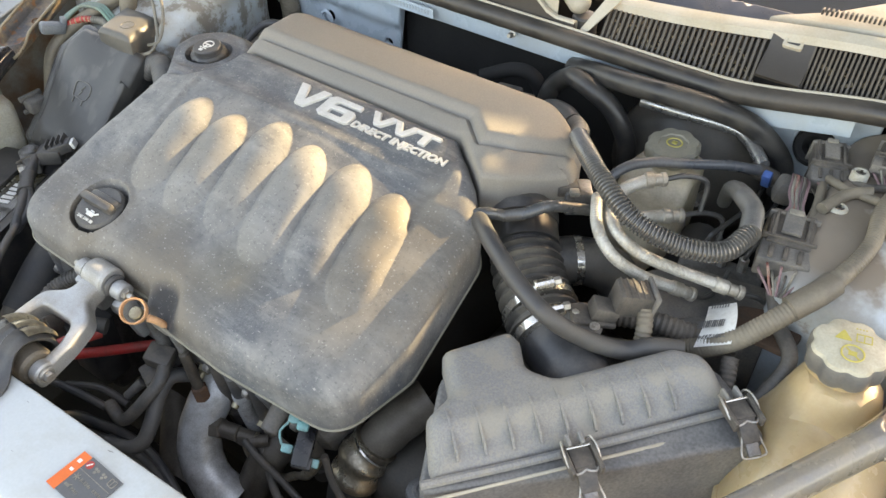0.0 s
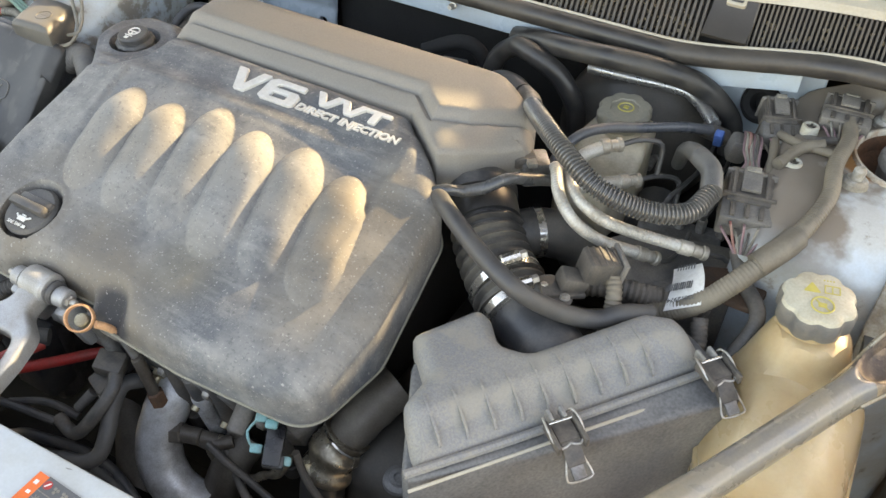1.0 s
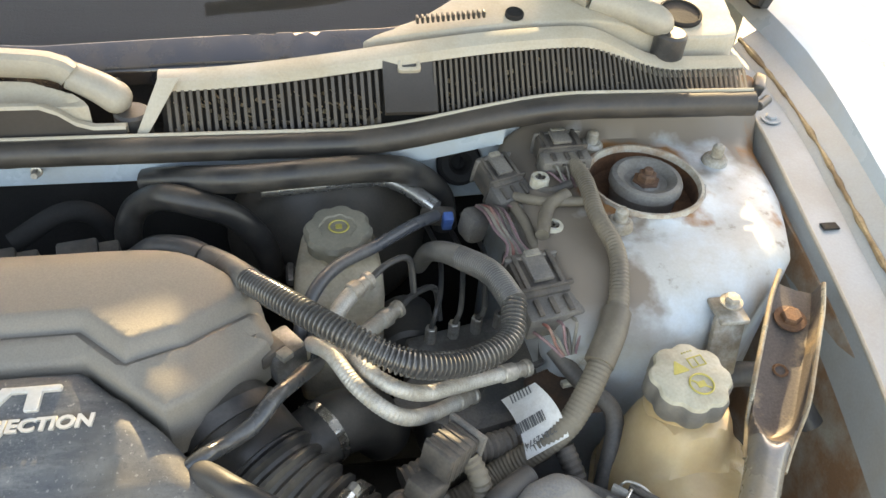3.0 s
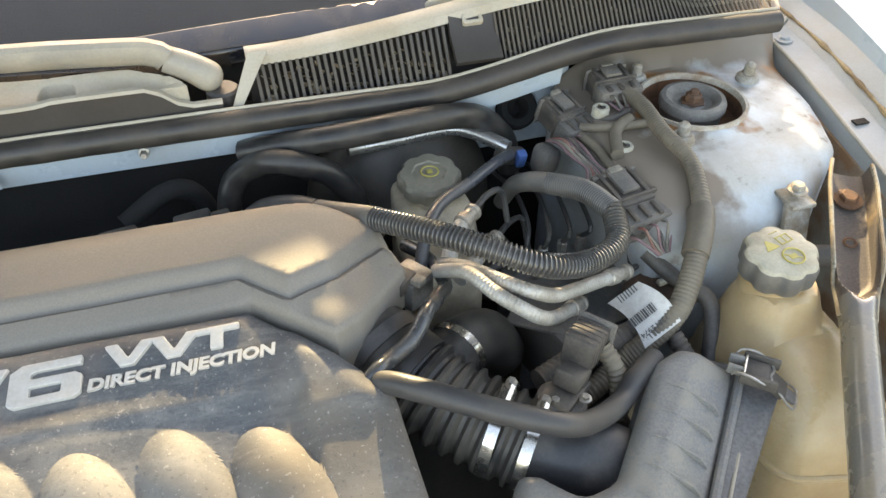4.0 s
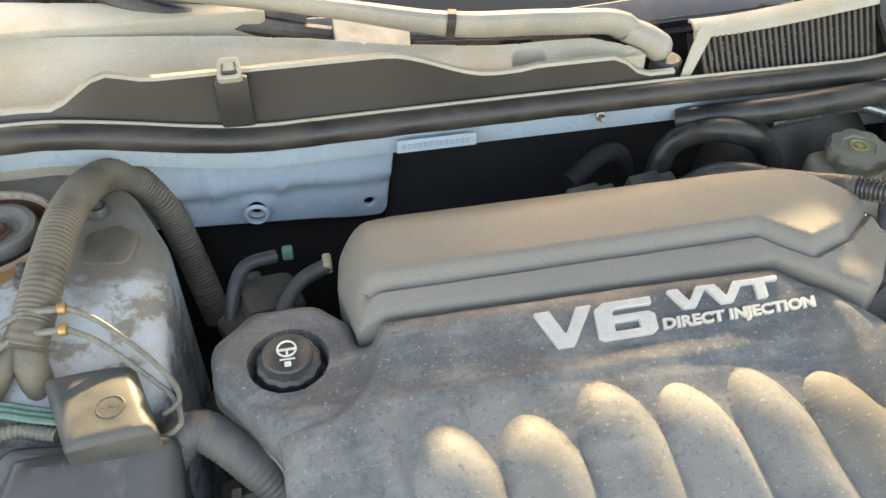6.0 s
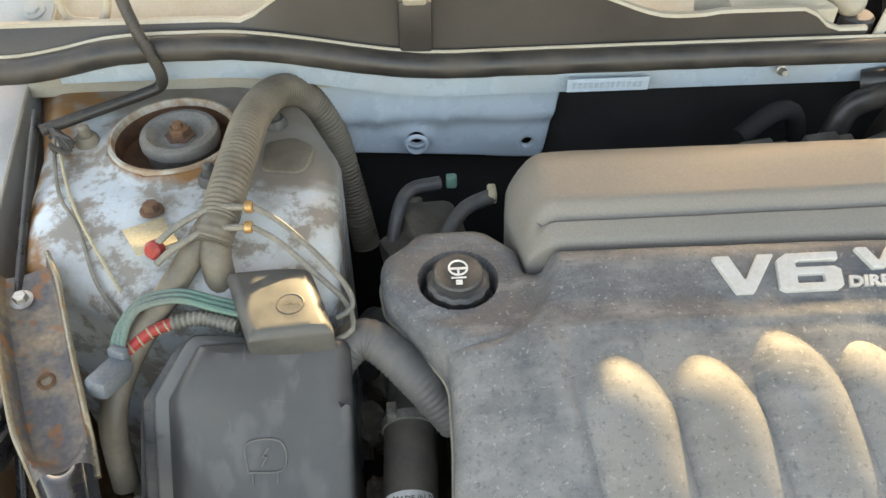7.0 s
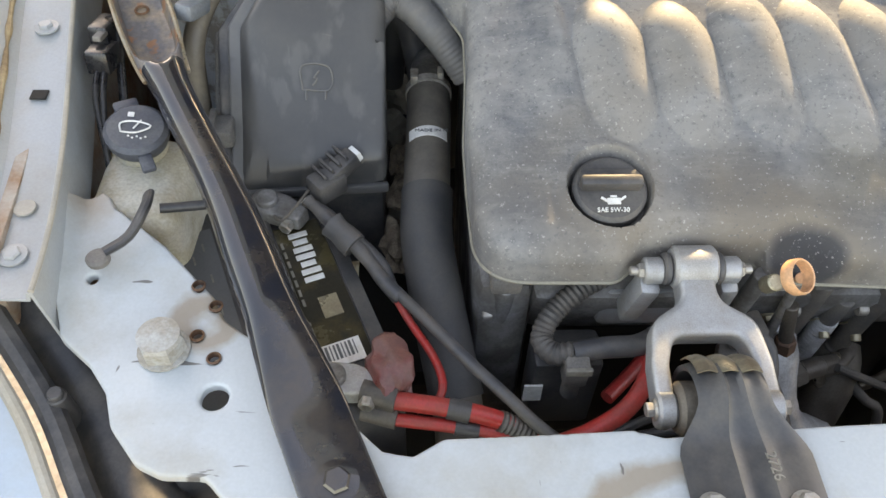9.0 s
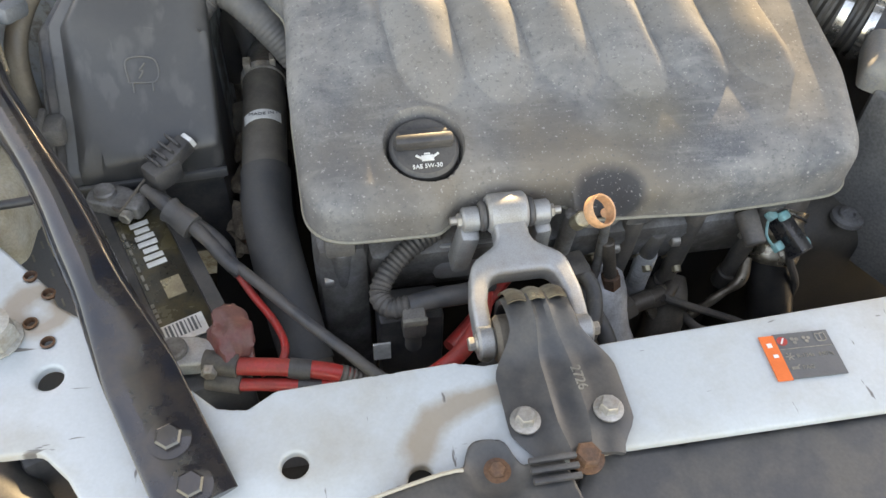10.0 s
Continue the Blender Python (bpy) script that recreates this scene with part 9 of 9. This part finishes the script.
def build_battery():
    b = thing("battery", (-0.49, 0.29, 0.56), "black car battery with a printed label", "battery")
    yaw = 21.0
    c = Vector((-0.470, 0.288, 0.0))
    m = Matrix.Translation((c.x, c.y, 0)) @ pose(0, 0, 0, 0, 0, yaw)
    part("case", moved(box(-0.035, 0.0, 0.672, 0.175, 0.25, 0.19, 0.006), m), M_BLACK, b)
    part("top_step", moved(box(-0.055, 0.0, 0.768, 0.115, 0.235, 0.012, 0.003), m), M_BLACK, b)
    lab = part("label", moved(box(0.016, 0.002, 0.7678, 0.055, 0.155, 0.0012, 0.0), m), mat("bronze_black_label", (0.030, 0.027, 0.020), 0.25, dirt=(0.16, 0.12, 0.03), amount=0.12, scale=16, bump=0.0, coat=0.4), b, "black and gold top label", 0)
    part("edge_label", moved(box(0.051, 0.0, 0.7675, 0.012, 0.20, 0.0010, 0), m), M_SATIN_BLACK, b, "", 0)
    # brand drawn as plain bars, print as thin bars, and a barcode patch
    for k in range(7):
        part("brand_bar", moved(box(0.022, 0.066 - 0.0086 * k, 0.7688, 0.017 - 0.004 * (k % 3 == 1), 0.0056, 0.0012, 0.0004), m), M_WHITE, lab, "white brand drawn as a bar", 0)
    part("small_print", moved(merged(*[box(0.006, 0.058 - 0.011 * k, 0.7688, 0.0022, 0.007, 0.0010, 0) for k in range(7)], *[box(-0.003, 0.062 - 0.014 * k, 0.7688, 0.004, 0.008, 0.0010, 0) for k in range(4)], *[box(0.002, -0.030 - 0.006 * k, 0.7688, 0.007, 0.0035, 0.0010, 0) for k in range(4)]), m), M_WIRE, lab, "", 0)
    part("gold_patch", moved(box(0.026, -0.018, 0.7688, 0.016, 0.022, 0.0010, 0.0), m), M_BRONZE, lab, "gold splash", 0)
    part("barcode_patch", moved(box(0.013, -0.066, 0.7690, 0.048, 0.022, 0.0012, 0), m), M_WHITE, lab, "white barcode patch", 0)
    for k in range(13):
        part("barcode_bar", moved(box(-0.007 + 0.0032 * k, -0.064, 0.7698, 0.0010 + 0.0006 * (k % 3), 0.014, 0.0008, 0), m), M_LABEL_DARK, lab, "", 0)
    part("side_label", moved(box(-0.075, 0.0, 0.776, 0.055, 0.19, 0.001, 0), m), M_LABEL_DARK, b, "", 0)
    part("side_print", moved(merged(*[box(-0.058 - 0.010 * (k % 3), 0.075 - 0.012 * k, 0.7768, 0.0016, 0.009, 0.0006, 0) for k in range(12)]), m), M_WIRE, b, "", 0)
    for at, name, turn in (((-0.500, 0.384, 0.780), "negative", -25), ((-0.432, 0.203, 0.778), "positive", -8)):
        t = thing("battery_terminal", at, "dull metal battery clamp on its post", "battery terminal", "battery terminals")
        w = Matrix.Translation(at) @ pose(0, 0, 0, 0, 0, turn)
        part("clamp", moved(slab(rounded([(-0.020, -0.016, 0.014), (0.020, -0.014, 0.008), (0.044, -0.010, 0.004), (0.046, 0.008, 0.004), (0.018, 0.016, 0.01), (-0.020, 0.016, 0.014)], 0.003), flat(0.006), flat(-0.008), 0.008, 0.003), w @ Matrix.Diagonal((0.82, 0.9, 1, 1))), M_ALU_DARK if name == 'negative' else M_ALU, t)
        part("post", moved(lathe([(0.0105, -0.01), (0.0100, 0.010), (0.0085, 0.0115), (0, 0.0115)], pose(0, 0, 0)), w), M_ALU_DARK, t)
        part("bolt", moved(merged(rod((0.028, -0.020, 0.0), (0.028, 0.020, 0.0), 0.0035), rod((0.028, -0.020, 0), (0.028, -0.012, 0), 0.0062, seg=6)), w), M_ZINC, t)
    sn = thing("current_sensor", (-0.45, 0.40, 0.80), "dark sensor plug on the battery cable", "connector")
    part("body", merged(box(-0.446, 0.388, 0.802, 0.030, 0.024, 0.022, 0.004, (0, 0, 40)), box(-0.434, 0.398, 0.812, 0.034, 0.017, 0.015, 0.003, (0, -20, 40)), box(-0.446, 0.400, 0.808, 0.012, 0.010, 0.016, 0.002, (0, 0, 40))), M_BLACK, sn)
    for k in range(4):
        part("ridge", box(-0.450 + 0.006 * k, 0.390 + 0.005 * k, 0.810 + 0.003 * k, 0.0025, 0.020, 0.017, 0.0008, (0, -20, 40)), M_BLACK, sn)
    part("latch", box(-0.421, 0.409, 0.818, 0.006, 0.013, 0.010, 0.001, (0, -20, 40)), M_WHITE, sn, "white latch")
    part("thin_lead", tube([(-0.462, 0.382, 0.80), (-0.470, 0.366, 0.80), (-0.484, 0.356, 0.79), (-0.492, 0.366, 0.785)], 0.0014, 6), M_OLD_HOSE, sn)
    for k in range(2):
        solid("battery_cable", tube([(-0.462 + 0.006 * k, 0.372 - 0.006 * k, 0.798), (-0.440 + 0.007 * k, 0.350 - 0.008 * k, 0.795), (-0.412 + 0.012 * k, 0.318 - 0.002 * k, 0.788 - 0.008 * k), (-0.394 + 0.006 * k, 0.294 - 0.004 * k, 0.780 - 0.006 * k), (-0.381, 0.281, 0.776)], 0.0062, 12, wob=0.25), M_RUBBER, "taped dark battery cable", "cable", "battery cables")
    solid("cable_tape", tube([(-0.440, 0.346, 0.796), (-0.420, 0.326, 0.790)], 0.0115, 14, 0.004, flat=0.75, wob=0.2), M_RUBBER_DUSTY, "dusty tape round the battery cables", "tape")
    solid("battery_cable", tube([(-0.385, 0.287, 0.778), (-0.357, 0.251, 0.781), (-0.329, 0.217, 0.780), (-0.303, 0.190, 0.776), (-0.275, 0.165, 0.766), (-0.24, 0.150, 0.745)], 0.0050, 12), M_RUBBER, "long dark battery cable across the hose", "cable")
    solid("red_thin_cable", tube([(-0.386, 0.284, 0.774), (-0.373, 0.260, 0.770), (-0.356, 0.230, 0.768), (-0.349, 0.207, 0.766), (-0.354, 0.192, 0.764), (-0.37, 0.186, 0.762)], 0.0034), M_RED, "thin red cable beside the radiator hose", "cable")
    bm = bmesh.new()
    bmesh.ops.create_icosphere(bm, subdivisions=4, radius=1.0)
    for v in bm.verts:
        v.co *= 1 + 0.30 * noise.noise(v.co * 1.6) + 0.10 * noise.noise(v.co * 5)
    solid("terminal_boot", moved(bm, Matrix.Translation((-0.388, 0.212, 0.778)) @ pose(0, 0, 0, 10, 20, 15) @ Matrix.Diagonal((0.018, 0.027, 0.018, 1))), M_RED_BOOT, "crumpled translucent red terminal boot", "boot")
    for k, (pts, r) in enumerate((([(-0.388, 0.187, 0.776), (-0.350, 0.182, 0.773), (-0.313, 0.175, 0.768), (-0.28, 0.168, 0.752), (-0.245, 0.160, 0.735)], 0.0072), ([(-0.388, 0.177, 0.765), (-0.345, 0.172, 0.762), (-0.305, 0.167, 0.757), (-0.27, 0.160, 0.74)], 0.0052))):
        th = thing("red_cable", pts[1], "thick red battery cable with black bands", "cable", "red battery cables")
        part("jacket", tube(pts, r, 14), M_RED, th)
        p, q = Vector(pts[1]), Vector(pts[2])
        part("band", tube([p + (q - p) * 0.1, p + (q - p) * 0.55], r + 0.0012, 14), M_BLACK, th)
        part("end_sleeve", tube([Vector(pts[2]) + (Vector(pts[3]) - Vector(pts[2])) * 0.15, Vector(pts[2]) + (Vector(pts[3]) - Vector(pts[2])) * 0.95], r + 0.0015, 14, 0.003, 0.004, 0.0008), M_LOOM_DARK, th)
        part("neck", tube([Vector(pts[0]) - Vector((0.022, -0.008, 0.0)), Vector(pts[0]) + Vector((0.004, 0, 0))], r + 0.003, 14), M_GREY_CONN, th)
    solid("red_cable_run", tube([(-0.268, 0.166, 0.735), (-0.235, 0.175, 0.742), (-0.205, 0.190, 0.752), (-0.185, 0.215, 0.760), (-0.175, 0.245, 0.755)], 0.0075), M_RED, "red starter cable behind the torque arm", "cable")
    solid("red_cable_run", tube([(-0.210, 0.220, 0.715), (-0.185, 0.244, 0.715), (-0.159, 0.271, 0.715), (-0.133, 0.298, 0.715)], 0.0062), M_RED, "red starter cable along the engine front", "cable")


def build_washer():
    w = thing("washer_reservoir", (-0.60, 0.37, 0.66), "grimy washer reservoir with a dark flip cap", "washer reservoir")
    part("tank", slab(rounded([(-0.634, 0.318, 0.02), (-0.560, 0.312, 0.02), (-0.553, 0.415, 0.02), (-0.630, 0.425, 0.02)], 0.005), lambda x, y, d: 0.836 - 0.010 * max(0, 1 - d / 0.02) ** 2, flat(0.62), 0.008, 0.006), M_WASHER, w)
    m = pose(-0.5975, 0.394, 0.856, 10, 6, 0) @ Matrix.Diagonal((0.80, 0.80, 1, 1))
    part("neck", lathe([(0.027, -0.03), (0.028, 0.0)], m, 28), M_WASHER, w)
    cap = part("cap", merged(lathe([(0.030, -0.006), (0.0325, 0.0), (0.0325, 0.006), (0.028, 0.0095), (0, 0.0105)], m, 40), moved(box(0.016, -0.036, 0.002, 0.014, 0.024, 0.005, 0.002, (0, 0, 25)), m), moved(box(-0.016, 0.032, 0.000, 0.026, 0.020, 0.008, 0.003, (0, 0, 25)), m)), mat("dark_blue_cap", (0.055, 0.062, 0.078), 0.5, dirt=(0.12, 0.12, 0.12), amount=0.3, scale=40), w, "dark blue-grey flip cap with white sign")
    z = 0.0112
    fan = tube([(-0.012, -0.008, z), (-0.014, 0.002, z), (-0.003, 0.0055, z), (0.012, 0.003, z), (0.014, -0.001, z), (0.002, -0.008, z), (-0.012, -0.008, z)], 0.0009, 6, 0.003)
    sign = merged(fan, box(0.002, 0.002, z, 0.0012, 0.012, 0.001, 0, (0, 0, -30)), box(-0.006, 0.014, z - 0.0004, 0.006, 0.005, 0.001, 0), *[box(-0.004 + 0.004 * k, -0.0125 - 0.002 * (k % 2), z, 0.0018, 0.0012, 0.001, 0) for k in range(5)])
    part("washer_sign", moved(sign, m @ Matrix.Diagonal((1.05, 1.05, 1, 1))), M_WHITE, cap, "white windscreen wash sign", 0)
    solid("thin_hose", tube([(-0.57, 0.325, 0.84), (-0.556, 0.328, 0.838), (-0.52, 0.335, 0.835)], 0.004), M_BLACK, "thin black washer hose", "hose")
    fl = thing("plastic_strap", (-0.585, 0.30, 0.84), "black plastic strap clipped to the corner plate", "strap")
    part("strap", tube([(-0.575, 0.325, 0.855), (-0.572, 0.305, 0.862), (-0.582, 0.285, 0.853), (-0.598, 0.272, 0.850)], 0.0062, 10, flat=0.6), M_BLACK, fl)
    part("button", lathe([(0.0085, 0), (0.009, 0.004), (0.007, 0.006), (0, 0.006)], pose(-0.602, 0.268, 0.845), 18), M_BLACK_DUSTY, fl)
    wp = thing("wing_plug", (-0.641, 0.486, 0.875), "black wiring plug with locking clips along the inner wing", "connector")
    part("shell", box(-0.640, 0.500, 0.884, 0.018, 0.034, 0.018, 0.003, (-12, 0, -6)), M_JET, wp)
    part("socket", box(-0.637, 0.470, 0.877, 0.021, 0.030, 0.021, 0.003, (-12, 0, -6)), M_JET, wp)
    part("clip", box(-0.637, 0.484, 0.891, 0.008, 0.026, 0.005, 0.0015, (-12, 0, -6)), M_BLACK_DUSTY, wp)
    for k in (0, 1):
        part("cable", tube([(-0.634 - 0.006 * k, 0.458, 0.873), (-0.632 - 0.006 * k, 0.43, 0.862), (-0.628, 0.39, 0.83), (-0.624, 0.36, 0.78)], 0.0028), M_JET, wp)
    solid("wing_cable", tube([(-0.625, 0.45, 0.84), (-0.63, 0.50, 0.88), (-0.64, 0.56, 0.905), (-0.655, 0.66, 0.93), (-0.668, 0.76, 0.955)], 0.0038), M_JET, "black cable along the inner wing", "cable")


def build_wipers():
    def wiper(label, arm, pivot):
        th = thing("wiper", pivot, label, "wiper", "windscreen wipers")
        part("arm", tube(arm, lambda t: 0.0075 + 0.004 * smooth_step(0.35, 0.8, t), 14, 0.008, flat=1.5), M_WIPER, th)
        a, b = Vector(arm[-1]), Vector(pivot)
        part("head", tube([a, a.lerp(b, 0.5) + Vector((0, 0, 0.003)), b], lambda t: (0.0125 + 0.003 * t) * math.sqrt(max(0.02, 1 - max(0.0, (t - 0.72) / 0.28) ** 2)), 18, 0.003), M_WIPER, th, "pale weathered head cap")
        part("pivot", rod(b + Vector((0, 0, -0.03)), b + Vector((0, 0, -0.004)), 0.016), M_BLACK, th)
        return th
    w = wiper("weathered wiper arm with black blade on the windscreen", [(-0.50, 0.995, 1.056), (-0.42, 0.952, 1.050), (-0.33, 0.915, 1.048), (-0.23, 0.880, 1.043), (-0.129, 0.852, 1.032), (-0.04, 0.850, 1.026), (0.030, 0.849, 1.020), (0.046, 0.847, 1.012)], (0.092, 0.839, 0.984))
    part("blade", merged(tube([(-0.56, 1.030, 1.066), (-0.42, 0.945, 1.034), (-0.32, 0.925, 1.014), (-0.238, 0.918, 0.998)], 0.0095, 10, 0.02), tube([(-0.50, 1.00, 1.062), (-0.36, 0.945, 1.036), (-0.26, 0.925, 1.014)], 0.006, 10, 0.02)), M_BLACK, w, "black wiper blade")
    part("joint", tube([(-0.1330, 0.853, 1.0325), (-0.1250, 0.8515, 1.0318)], 0.0125, 14, 0.003, flat=1.5), M_COWL, w)
    # Slits drawn as dark tubes, not cut; the colour stands for their shade.
    for x0, x1 in ((-0.43, -0.36), (-0.35, -0.28)):
        part("slot", tube([(x0, 0.956 - 0.39 * (x0 + 0.43), 1.0575), (x1, 0.956 - 0.39 * (x1 + 0.43), 1.0560)], 0.0022, 6, 0.01), M_COWL, w)
    w = wiper("weathered wiper arm near the cowl end", [(0.470, 1.03, 1.085), (0.478, 0.97, 1.072), (0.495, 0.925, 1.062), (0.525, 0.895, 1.055)], (0.600, 0.862, 1.040))
    part("blade", tube([(0.46, 1.05, 1.09), (0.30, 0.99, 1.07), (0.15, 0.97, 1.065)], 0.007, 10, 0.02), M_BLACK, w, "black wiper blade")


build_fuse_box()
build_right_tower_bits()
build_radiator_hose()
build_battery()
build_washer()
build_wipers()
